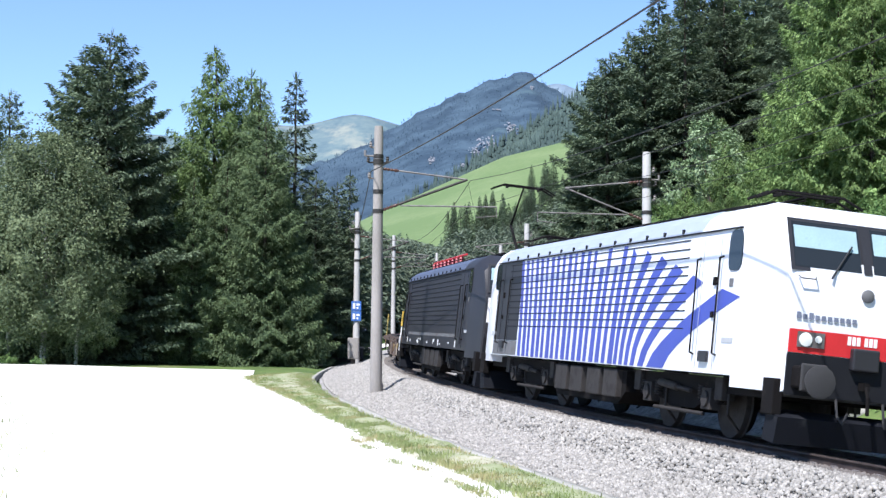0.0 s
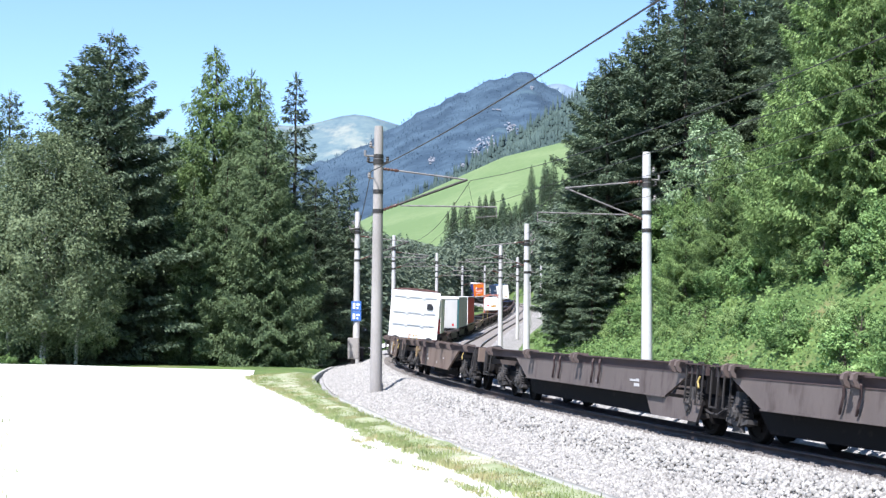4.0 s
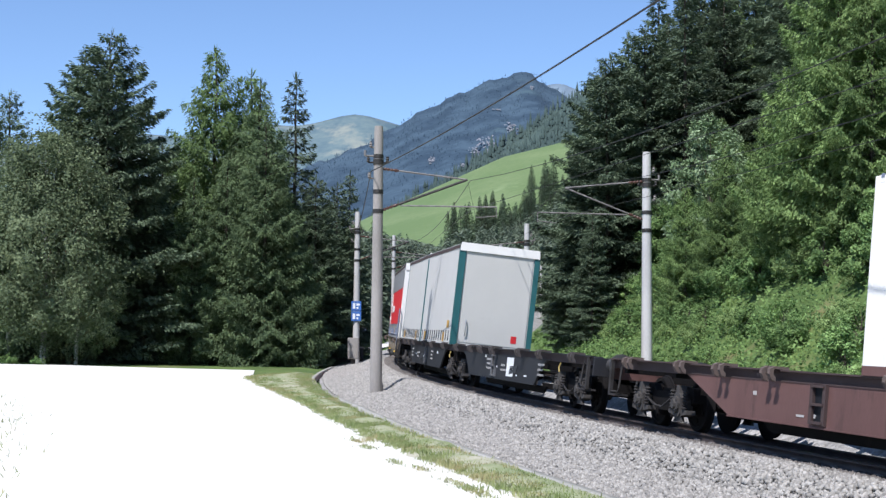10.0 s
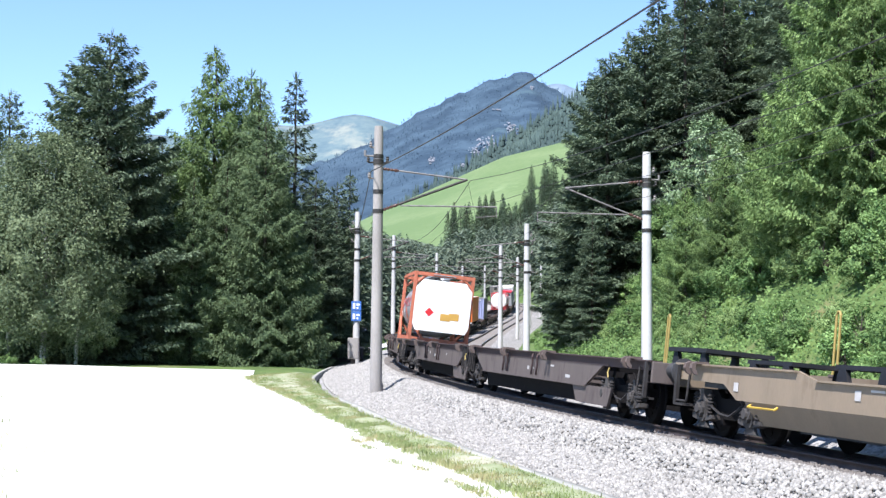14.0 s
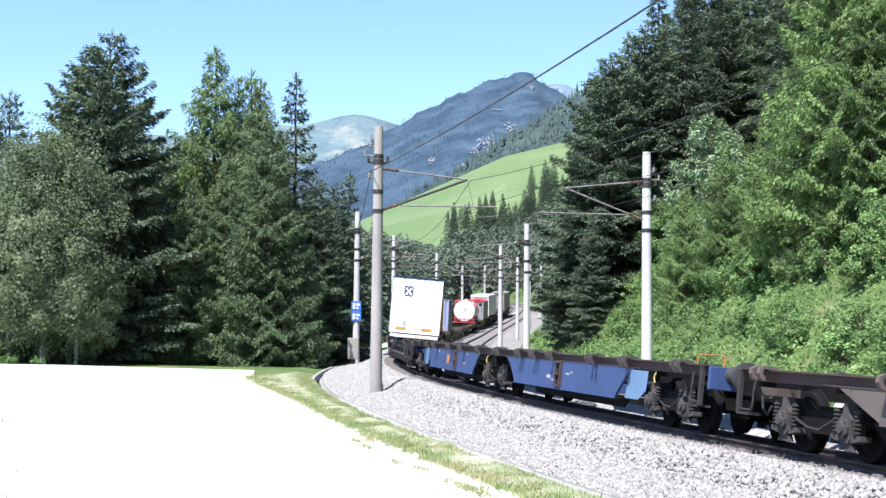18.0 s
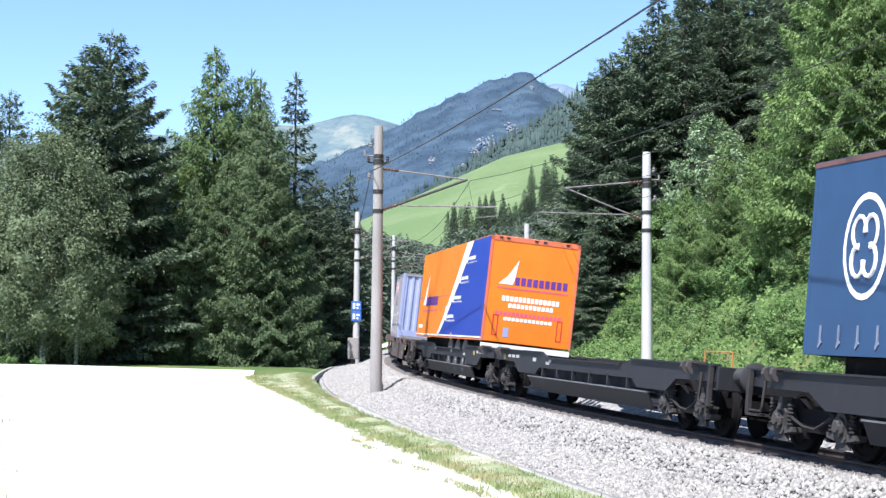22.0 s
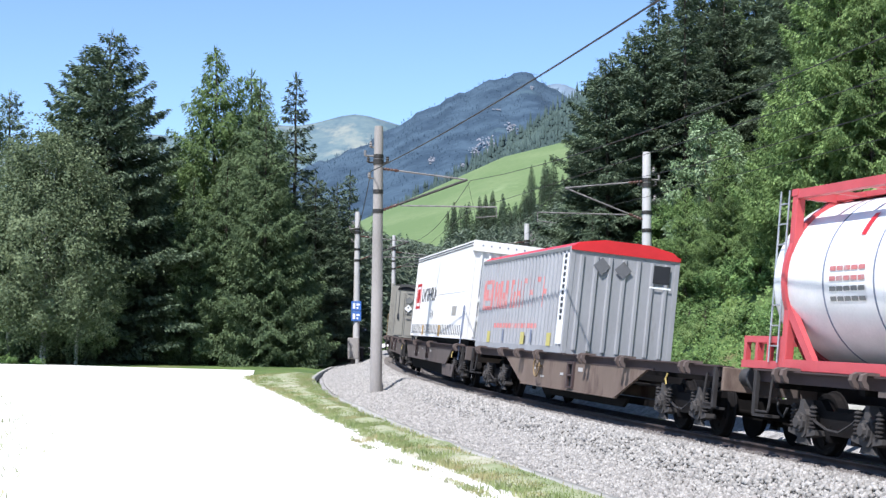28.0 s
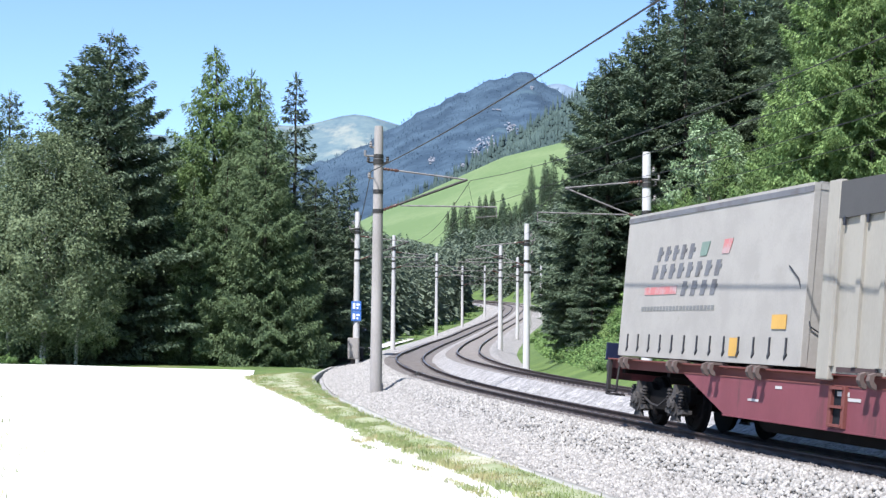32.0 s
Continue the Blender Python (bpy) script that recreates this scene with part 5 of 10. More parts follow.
# ---- running gear, shared by all wagons ----
def gear():
    w = Shape()
    for y in (-0.70, 0.70):
        k = 1 if y > 0 else -1
        w.lathe((0, y - 0.065 * k, 0), (0, y + 0.065 * k, 0), [(0, 0.50), (0.18, 0.49), (0.25, 0.462), (0.9, 0.455), (1.0, 0.44), (1.0, 0.38), (0.8, 0.36), (0.8, 0.2), (1.05, 0.17), (1.05, 0.1)], 24)
        for g in range(6):
            a = g * math.pi / 3
            w.box(0.27 * math.cos(a) - 0.03, 0.27 * math.cos(a) + 0.03, y + 0.03 * k, y + 0.06 * k, 0.27 * math.sin(a) - 0.03, 0.27 * math.sin(a) + 0.03)
    w.tube((0, -0.85, 0), (0, 0.85, 0), 0.08, n=10)
    axle = w.mesh("wheelset", "bogie_dark", True)
    f = Shape()
    for y in (-0.95, 0.95):
        f.prism([(-1.28, 0.52), (-1.20, 0.46), (-1.12, 0.62), (-0.68, 0.62), (-0.55, 0.42), (-0.38, 0.32), (0.38, 0.32), (0.55, 0.42), (0.68, 0.62), (1.12, 0.62), (1.20, 0.46), (1.28, 0.52),
                 (1.28, 0.76), (0.62, 0.80), (0.44, 0.66), (-0.44, 0.66), (-0.62, 0.80), (-1.28, 0.76)], "y", y - 0.06, y + 0.06)
    f.box(-0.25, 0.25, -0.95, 0.95, 0.45, 0.72)
    f.box(-1.28, -1.15, -0.95, 0.95, 0.50, 0.66)
    f.box(1.15, 1.28, -0.95, 0.95, 0.50, 0.66)
    f.tube((0, 0, 0.7), (0, 0, 0.92), 0.22, n=12)
    for y in (-0.9, 0.9):
        for x in (-0.35, 0.35):
            f.box(x - 0.05, x + 0.05, y - 0.12, y + 0.12, 0.22, 0.44)
    f.tube((-0.95, -0.55, 0.36), (0.95, -0.55, 0.36), 0.03, n=6)
    f.tube((-0.95, 0.55, 0.36), (0.95, 0.55, 0.36), 0.03, n=6)
    frame_mesh = f.mesh("bogie", "bogie_dark")
    b = Shape()
    b.prism([(-0.16, -0.15), (-0.10, -0.21), (0.10, -0.21), (0.16, -0.15), (0.16, 0.12), (0.08, 0.20), (0.05, 0.34), (-0.05, 0.34), (-0.08, 0.20), (-0.16, 0.12)], "y", -0.14, 0.10)
    b.lathe((0, -0.13, 0), (0, -0.23, 0), [(0, 0.145), (0.55, 0.145), (0.6, 0.10), (1, 0.08)], 10)
    for k in range(4):
        a = math.pi / 4 + k * math.pi / 2
        b.tube((0.105 * math.cos(a), -0.17, 0.105 * math.sin(a)), (0.105 * math.cos(a), -0.20, 0.105 * math.sin(a)), 0.026, n=6)
    b.prism([(-0.40, -0.16), (-0.14, -0.20), (0.14, -0.20), (0.40, -0.16), (0.40, -0.09), (-0.40, -0.09)], "y", -0.12, 0.06)
    b.prism([(-0.13, -0.20), (0.13, -0.20), (0.20, -0.31), (-0.20, -0.31)], "y", -0.10, -0.04)
    box_mesh = b.mesh("axle_box", "axle_grey")
    prof = [(0, 0.04)]
    for k in range(6):
        prof += [(0.03 + k / 6.4, 0.035), (0.07 + k / 6.4, 0.062), (0.11 + k / 6.4, 0.062), (0.155 + k / 6.4, 0.035)]
    sp = Shape().lathe((0, -0.04, -0.09), (0, -0.04, 0.27), prof + [(1, 0.04)], 10)
    spring = sp.mesh("spring", "gear_grey")
    pipe = Shape().line([(-0.72, -1.10, 0.60), (-0.55, -1.13, 0.50), (-0.2, -1.13, 0.40), (0.15, -1.13, 0.38), (0.45, -1.13, 0.50), (0.62, -1.10, 0.62)], 0.022, 5).mesh("brake_pipe", "gear_grey")
    for me in (axle, frame_mesh, box_mesh, spring, pipe):
        fix_normals(me)
    return axle, frame_mesh, box_mesh, spring, pipe


AXLE, BOGIE, AXLE_BOX, SPRING, BRAKE_PIPE = gear()


def add_bogie(parent, x, u):
    """A two-axle bogie at x on its wagon; u: its own place in the train."""
    b = part("bogie", BOGIE, "", parent, "dark dirty two-axle bogie frame", at=pose(x, 0, 0))
    for dx in (-0.9, 0.9):
        w = part("wheelset", AXLE, "", b, at=pose(dx, 0, 0.46))
        WHEELS.append((w, dx, 0.46, u - dx))
        for y, turn in ((-1.02, 0), (1.02, 180)):
            part("axle_box", AXLE_BOX, "", b, "dusty grey axle box with round cover", at=pose(dx, y, 0.46, 0, 0, turn))
            for q in (-0.28, 0.28):
                part("spring", SPRING, "", b, at=pose(dx + q, y * 1.06, 0.46, 0, 0, turn))
    part("brake_pipe", BRAKE_PIPE, "", b)
    return b


def add_buffers(parent, x, k, material="bogie_dark", z=1.04):
    """Buffers, coupling hook and hoses at the end x; k: +1 ahead, -1 behind."""
    for y in (-0.875, 0.875):
        s = Shape()
        s.lathe((x, y, z), (x + 0.60 * k, y, z), [(0, 0.15), (0.1, 0.11), (0.5, 0.11), (0.55, 0.085), (0.9, 0.085), (0.91, 0.24), (0.98, 0.245), (1.0, 0.20)], 16)
        part("buffer", s, "buffer_grey", parent, "round grey side buffer", smooth=True)
    s = Shape()
    s.box(min(x, x + 0.32 * k), max(x, x + 0.32 * k), -0.05, 0.05, z - 0.06, z + 0.06)
    s.line([(x + 0.3 * k, 0, z), (x + 0.38 * k, 0, z - 0.16), (x + 0.40 * k, 0, z - 0.42)], 0.03)
    part("coupling_hook", s, "bogie_dark", parent, "black screw coupling")
    for y in (-0.38, 0.38):
        s = Shape()
        s.line([(x, y, z - 0.12), (x + 0.12 * k, y, z - 0.20), (x + 0.2 * k, y, z - 0.48), (x + 0.32 * k, y * 0.9, z - 0.58), (x + 0.38 * k, y * 0.8, z - 0.42)], 0.022)
        part("brake_hose", s, "rubber", parent, "black rubber hose")


# a flap lock: pad on the top flange, two bent arms that reach outwards
LOCK = Shape().box(-0.19, 0.19, -0.12, 0.10, -0.012, 0.03)
for _x in (-0.13, 0.13):
    LOCK.prism([(-0.12, 0.025), (-0.20, -0.01), (-0.215, -0.09), (-0.17, -0.17), (-0.10, -0.20), (-0.10, -0.14), (-0.145, -0.09), (-0.14, -0.02), (-0.10, -0.01)], "x", _x - 0.045, _x + 0.045)
LOCK_MESH = {}


def lock_mesh(material):
    if material not in LOCK_MESH:
        LOCK_MESH[material] = LOCK.mesh("container_lock", material)
        fix_normals(LOCK_MESH[material])
    return LOCK_MESH[material]


def ladder(parent, x, y, z0, z1, material):
    s = Shape()
    for d in (-0.19, 0.19):
        s.box(x + d - 0.045, x + d + 0.045, y - 0.05, y, z0, z1)
    n = max(2, int((z1 - z0) / 0.17))
    for k in range(n):
        z = z0 + 0.03 + (z1 - z0 - 0.06) * k / (n - 1)
        s.box(x - 0.19, x + 0.19, y - 0.07, y - 0.01, z - 0.02, z + 0.02)
    part("ladder", s, material, parent, "steps let into the side beam")
    # a flat dark sheet stands in for a shaded recess
    part("ladder_recess", Shape().box(x - 0.145, x + 0.145, y - 0.003, y, z0, z1), "louvre", parent, "flat dark sheet for the shade behind the steps")


def marks(parent, rng, x0, x1, y, z0, z1, n, material="sign_white"):
    """Small stencilled panels, too small to read."""
    for k in range(n):
        x, z, w, h = rng.uniform(x0, x1), rng.uniform(z0, z1), rng.uniform(0.10, 0.38), rng.uniform(0.03, 0.09)
        part("stencil_panel", Shape().box(x, x + w, y - 0.004, y, z, z + h), material, parent)


def hazard_bars(parent, x, n=4, z=1.0):
    """Slanting yellow bars on the frame over a bogie."""
    for k in range(n):
        a = x + 0.17 * k
        part("hazard_bar", Shape().prism([(a, z), (a + 0.09, z), (a + 0.02, z + 0.17), (a - 0.07, z + 0.17)], "y", -1.365, -1.34), "safety_yellow", parent, "slanting yellow hazard bar")


def low_hoop(parent, x, z, material, w=0.62):
    """A folded-down tubular handrail that stands a little over the frame."""
    part("end_hoop", Shape().line([(x - w, -1.0, 1.17), (x - w, -1.0, z), (x + w, -1.0, z), (x + w, -1.0, 1.17)], 0.015, 6), material, parent, "low coloured tubular hoop")


TOP = 1.19


def tall_rail(parent, x, y, colour):
    """A tall narrow hooped handrail at a wagon's corner."""
    s = Shape().line([(x - 0.07, y, 0.9), (x - 0.07, y, 2.28), (x - 0.03, y, 2.34), (x + 0.03, y, 2.34), (x + 0.07, y, 2.28), (x + 0.07, y, 0.9)], 0.024)
    part("brakeman_rail", s, colour, parent, "tall hooped handrail")


def end_staff(parent, x, plates):
    """A yellow loop on a post at a wagon's corner; the leading one is white and carries two plates."""
    staff = part("end_staff", Shape().box(x - 0.045, x + 0.045, -1.36, -1.32, 0.72, 1.78), "tank_white" if plates else "dull_yellow", parent, "post with a yellow loop at the wagon end")
    part("loop", Shape().line([(x - 0.10, -1.34, 1.74), (x - 0.10, -1.34, 2.31), (x + 0.10, -1.34, 2.31), (x + 0.10, -1.34, 1.74), (x - 0.10, -1.34, 1.74)], 0.035, 6), "safety_yellow" if plates else "dull_yellow", staff, "yellow loop")
    for q in (-0.17, 0.17) if plates else ():
        part("plate", Shape().box(x + q - 0.11, x + q + 0.11, -1.385, -1.365, 1.02, 1.30), "tank_white", staff, "white plate")


def folded_support(parent, x):
    """A black support for road trailers, folded down across the wagon."""
    s = Shape().box(x - 1.05, x + 1.05, -0.2, 1.15, 1.44, 1.52)
    for q in (-0.75, 0.75):
        for y in (-0.15, 1.05):
            s.prism([(x + q - 0.22, 1.1), (x + q + 0.22, 1.1), (x + q + 0.1, 1.44), (x + q - 0.1, 1.44)], "y", y, y + 0.08)
    s.box(x - 0.95, x + 0.95, -1.1, 1.15, 1.08, 1.14)
    part("trailer_support", s, "black_wagon", parent, "black folded trailer support")


def side_plates(t, style, colour, rusty, y, fx, rx, bf, br, own):
    """The side of a flat wagon: channel, overhanging top flange and the deep plate between the bogies. own: whether each end has its own bogie."""
    k = -1 if y < 0 else 1

    def slab(x0, x1, o0, o1, z0, z1):
        a, b = k * (1.27 + o0), k * (1.27 + o1)
        return Shape().box(x0, x1, min(a, b), max(a, b), z0, z1)

    def sheet(pts, o=0.0, thick=0.05):
        a, b = k * (1.27 + o), k * (1.27 + o - thick)
        return Shape().prism(pts, "y", min(a, b), max(a, b))

    # dark rust colour also deepens the shade under the top flange
    part("frame_channel", slab(rx, fx, -0.09, -0.025, 1.0, TOP - 0.025), "rust_dark" if colour != "red_wagon" else rusty, t, "dark rusty channel of the frame, flange shade in its colour")
    part("top_flange", slab(rx, fx, -0.20, 0.075, TOP - 0.025, TOP), rusty, t)
    if style == "open":
        part("lower_channel", slab(br + 1.3, bf - 1.3, -0.12, -0.02, 0.92, 1.0), colour, t)
        n = 4
        for i in range(n):
            x = br + 2.6 + (bf - br - 5.2) * i / (n - 1)
            part("gusset_plate", sheet([(x - 1.0, 1.0), (x + 1.0, 1.0), (x + 0.45, 0.56), (x - 0.55, 0.56)], -0.02), colour, t)
        return
    if style == "truss":
        top_in, low_in, zb = 0.8, 2.0, 0.57
    else:
        top_in, low_in, zb = (1.45, 3.3, 0.41) if own == (True, True) and bf - br > 12 else (1.6, 2.7, 0.41)
    a1, a0, b1, b0 = bf - top_in, bf - low_in, br + top_in, br + low_in
    if own != (True, True) and style == "belly":
        curve = [(q ** 0.65, 1.03 - (1.03 - zb) * q) for q in (0.0, 0.2, 0.45, 0.75, 1.0)]
        pts = [(a1 + (a0 - a1) * q, z) for q, z in curve] + [(b1 + (b0 - b1) * q, z) for q, z in reversed(curve)]
    else:
        pts = [(a1, 1.03), (a0, zb), (b0, zb), (b1, 1.03)]
    part("side_beam", sheet(pts), colour, t, "deep plate side beam with worn paint")
    part("lower_flange", slab(b0, a0, -0.06, 0.025, zb - 0.025, zb), colour, t)
    part("seam_rib", slab(b1 - 0.3, a1 + 0.3, -0.02, 0.012, 1.015, 1.035), rusty, t)
    if style == "truss":
        # beam made near-black for the shade it lies in
        part("lower_beam", sheet([(bf - 1.4, 0.57), (bf - 1.9, 0.20), (br + 1.9, 0.20), (br + 1.4, 0.57)], -0.24), "bogie_dark", t, "inner beam below the plate, shade in its near-black colour")
        part("end_plate", sheet([(bf - 0.25, 0.57), (bf - 0.45, 0.20), (bf - 2.7, 0.20), (bf - 3.1, 0.57)], -0.03), colour, t, "lower plate beside the bogie")
        for x in (b0 + (a0 - b0) * 0.26, b0 + (a0 - b0) * 0.56):
            for d in (0.0, 0.46):
                part("strap_arm", Shape().line([(x + d, k * 1.33, 1.12), (x + d + 0.05, k * 1.36, 1.05), (x + d + 0.02, k * 1.33, 0.90), (x + d - 0.04, k * 1.33, 0.74), (x + d - 0.10, k * 1.31, 0.64)], 0.026, 5), rusty, t)
    else:
        # web made near-black, since its shaded underside is put into the colour
        part("lower_web", sheet([(a0 - 0.4, zb - 0.03), (a0 - 0.7, zb - 0.2), (b0 + 0.7, zb - 0.2), (b0 + 0.4, zb - 0.03)], -0.42), "bogie_dark", t, "inner web below the plate, shade in its near-black colour")


def pocket_plates(t, colour, y, fx, rx, h, ends, tall):
    """The side of a pocket wagon: high over the bogies, lower between, with a second plate below."""
    k = -1 if y < 0 else 1
    a, b = h - (3.0 if ends[0] else 2.6), -h + (3.0 if ends[1] else 2.6)
    low = 0.66
    o, i = k * 1.27, k * 1.21
    pts = [(fx, TOP), (fx, 0.92), (a + 0.5, 0.90), (a, low), (a - 1.6, low), (a - 1.9, 0.82 if not tall else low), (b + 1.9, 0.82 if not tall else low), (b + 1.6, low), (b, low), (b - 0.5, 0.90), (rx, 0.92), (rx, TOP),
           (b + 2.0, TOP), (b + 2.6, 1.06), (a - 2.6, 1.06), (a - 2.0, TOP)]
    part("side_beam", Shape().prism(pts, "y", min(o, i), max(o, i)), colour, t, "side plate that dips between the bogies")
    e0, e1 = k * 1.22, k * 1.33
    part("flange", Shape().box(b + 2.6, a - 2.6, min(e0, e1), max(e0, e1), 1.05, 1.08), colour, t)
    for x0, x1 in ((a - 2.0, fx), (rx, b + 2.0)):
        part("flange", Shape().box(min(x0, x1), max(x0, x1), min(e0, e1), max(e0, e1), TOP - 0.02, TOP + 0.01), colour, t)
    if tall:
        part("lower_web", Shape().prism([(k * 1.27, low), (k * 1.08, 0.31), (k * 1.03, 0.31), (k * 1.22, low)], "x", b + 0.3, a - 0.3), colour, t, "lower web that slants inwards")
    else:
        # black sheet that paints the shade between plate and ledge
        part("inner_wall", Shape().box(b + 0.4, a - 0.4, min(k * 1.08, k * 1.04), max(k * 1.08, k * 1.04), 0.55, 1.0), "louvre", t, "black sheet for the shade inside the pocket wall")
        # ledge greyed above the wagon's black to paint the light it catches
        part("lower_ledge", Shape().box(b + 1.0, a - 1.0, min(k * 1.05, k * 1.29), max(k * 1.05, k * 1.29), 0.585, 0.61), "machine_grey", t, "ledge along the pocket, paler for the light on it")
        part("lower_web", Shape().prism([(k * 1.26, 0.585), (k * 1.12, 0.28), (k * 1.07, 0.28), (k * 1.21, 0.585)], "x", b + 1.0, a - 1.0), colour, t, "lower web that slants inwards")
        for q in range(6):
            x = b + 2.2 + (a - b - 4.4) * q / 5
            part("stiffener", Shape().prism([(x - 0.05, 0.86), (x + 0.05, 0.86), (x + 0.03, 0.61), (x - 0.03, 0.61)], "y", min(k * 1.20, k * 1.27), max(k * 1.20, k * 1.27)), colour, t)


def wagon(u0, u1, colour, label, bogies=(True, True), style="belly", seed=1, ends=(True, True), locks=(), wheel=None, group="wagons of the train",
          rusty="rust_dark", posts=(), edge=0.80, steps=None):
    """One rigid flat wagon, or one half of a jointed one, from u0 to u1 behind the datum."""
    rng = random.Random(seed)
    L = u1 - u0
    h = L / 2
    t = thing("container_wagon", label, "freight wagon", group)
    fx = h - (0.62 if ends[0] else 0.18)
    rx = -h + (0.62 if ends[1] else 0.18)
    pocket = style == "pocket"
    reach = 2.35 if pocket else 2.8
    bf = h - reach if ends[0] else h
    br = -h + reach if ends[1] else -h
    a, b = bf - 1.55, br + 1.55
    for y in (-1, 1):
        if pocket:
            pocket_plates(t, colour, y, fx, rx, h, ends, edge > 0.9)
        else:
            side_plates(t, style, colour, rusty, y, fx, rx, bf, br, ends)
    part("centre_sill", Shape().box(rx, fx, -0.22, 0.22, 0.80, 1.08), "bogie_dark", t)
    if pocket:
        part("pocket_floor", Shape().box(b + 0.9, a - 0.9, -1.05, 1.05, 0.28, 0.33), "black_wagon", t)
    n = int(L / 2.2)
    for k in range(n):
        x = rx + 0.5 + (fx - rx - 1.0) * k / (n - 1)
        if pocket and b + 0.4 < x < a - 0.4:
            continue
        part("cross_member", Shape().box(x - 0.07, x + 0.07, -1.18, 1.18, 0.92, 1.10), "bogie_dark", t)
    for on, x, k in ((ends[0], fx, 1), (ends[1], rx, -1)):
        if on:
            part("end_beam", Shape().box(min(x, x + 0.09 * k), max(x, x + 0.09 * k), -1.28, 1.28, 0.78, 1.17), colour, t, bevel=0.015)
            add_buffers(t, x + 0.09 * k, k)
            s = Shape().box(x - 0.12 * k - 0.05, x - 0.12 * k + 0.05, -1.36, -1.30, 0.50, 1.16)
            s.line([(x - 0.12 * k, -1.33, 0.55), (x - 0.55 * k, -1.33, 0.55), (x - 0.58 * k, -1.33, 0.62), (x - 0.58 * k, -1.30, 1.05)], 0.022)
            s.box(x - 0.34 * k - 0.2, x - 0.34 * k + 0.2, -1.38, -1.12, 0.47, 0.51)
            part("shunter_step", s, "gear_grey", t, "steel step with grab rail")
        else:
            s = Shape().box(min(x, x - 0.1 * k), max(x, x - 0.1 * k), -1.2, 1.2, 0.7, 1.15)
            s.prism([(x, -0.5), (x + 0.3 * k, -0.15), (x + 0.3 * k, 0.15), (x, 0.5)], "z", 0.78, 1.05)
            part("joint_beam", s, "bogie_dark", t)
            for y in (-1.30, 1.30) if style == "truss" else ():
                for d in (0.12, 0.62):
                    q = x - d * k
                    part("joint_hoop", Shape().line([(q - 0.13, y, 0.50), (q - 0.13, y, 1.10), (q - 0.09, y, 1.21), (q + 0.09, y, 1.21), (q + 0.13, y, 1.10), (q + 0.13, y, 0.50), (q - 0.13, y, 0.50)], 0.018, 5), "gear_grey", t, "dark tubular step at the joint")
    if bogies[0]:
        add_bogie(t, bf, (u0 + u1) / 2 - bf)
    if bogies[1]:
        add_bogie(t, br, (u0 + u1) / 2 - br)
    for x in locks or [rx + (fx - rx) * q for q in ((0.06, 0.94) if pocket else (0.06, 0.30, 0.55, 0.94) if style == "truss" else (0.07, 0.21, 0.30, 0.40, 0.60, 0.74, 0.93))]:
        for y, turn in ((-1.30, 0), (1.30, 180)):
            part("container_lock", lock_mesh("lock_" + ("dark" if colour in ("black_wagon", "blue_wagon") else "rust")), "", t, "hinged container lock", at=pose(x, y, TOP + 0.014, 0, 0, turn))
    if not pocket:
        if style == "belly":
            ladder(t, steps if steps is not None else rng.uniform(b + 4, a - 4), -1.271, 0.44, 1.02, rusty if colour != "black_wagon" else "machine_grey")
        s = Shape().lathe((b + 1.6, 0.35, 0.62), (b + 2.9, 0.35, 0.62), [(0, 0.06), (0.05, 0.19), (0.95, 0.19), (1, 0.06)], 14)
        part("air_tank", s, "bogie_dark", t, smooth=True)
        s = Shape()
        s.tube((b, -0.45, 0.72), (a, -0.45, 0.72), 0.025, n=6)
        s.tube((b, 0.6, 0.80), (a, 0.6, 0.80), 0.03, n=6)
        for x in (b + 0.4, (a + b) / 2, a - 0.4):
            s.box(x - 0.03, x + 0.03, -0.6, 0.6, 0.66, 0.74)
        part("brake_rigging", s, "bogie_dark", t)
        part("brake_lever", Shape().line([(bf - 0.3, -1.30, 0.98), (bf - 0.31, -1.33, 0.88), (bf - 0.24, -1.33, 0.78)], 0.018, 5), "dull_yellow", t, "worn yellow brake change-over lever")
        marks(t, rng, b + 1.6, a - 2.0, -1.274, 0.66 if style == "truss" else 0.5, 0.92, 4, "pale_stencil" if colour != "black_wagon" else "sign_white")
    else:
        marks(t, rng, b + 1.6, a - 2.0, -1.274, 0.88, 0.98, 3, "pale_stencil")
    if wheel is not None:
        s = Shape()
        for g in range(18):
            p, q = g * math.pi / 9, (g + 1) * math.pi / 9
            s.tube((wheel + 0.25 * math.cos(p), -1.39, 0.86 + 0.25 * math.sin(p)), (wheel + 0.25 * math.cos(q), -1.39, 0.86 + 0.25 * math.sin(q)), 0.022, n=6, caps=False)
        for g in range(3):
            p = g * math.pi * 2 / 3 + 0.4
            s.tube((wheel, -1.39, 0.86), (wheel + 0.25 * math.cos(p), -1.39, 0.86 + 0.25 * math.sin(p)), 0.014, n=5)
        s.tube((wheel, -1.40, 0.86), (wheel, -1.22, 0.86), 0.03, n=8)
        part("handbrake_wheel", s, "dull_ochre", t, "worn ochre ring-shaped handbrake wheel")
    for x, c in posts:
        s = Shape().line([(x - 0.08, -1.33, 0.75), (x - 0.08, -1.33, 2.3), (x - 0.04, -1.33, 2.36), (x + 0.04, -1.33, 2.36), (x + 0.08, -1.33, 2.3), (x + 0.08, -1.33, 1.55), (x, -1.33, 1.45)], 0.019)
        part("brakeman_rail", s, c, t, "tall hooped handrail")
    um, d = (u0 + u1) / 2, (bf - br) / 2
    c = (bf + br) / 2
    RIDERS.append((t, um - c - d, um - c + d, -c))
    return t


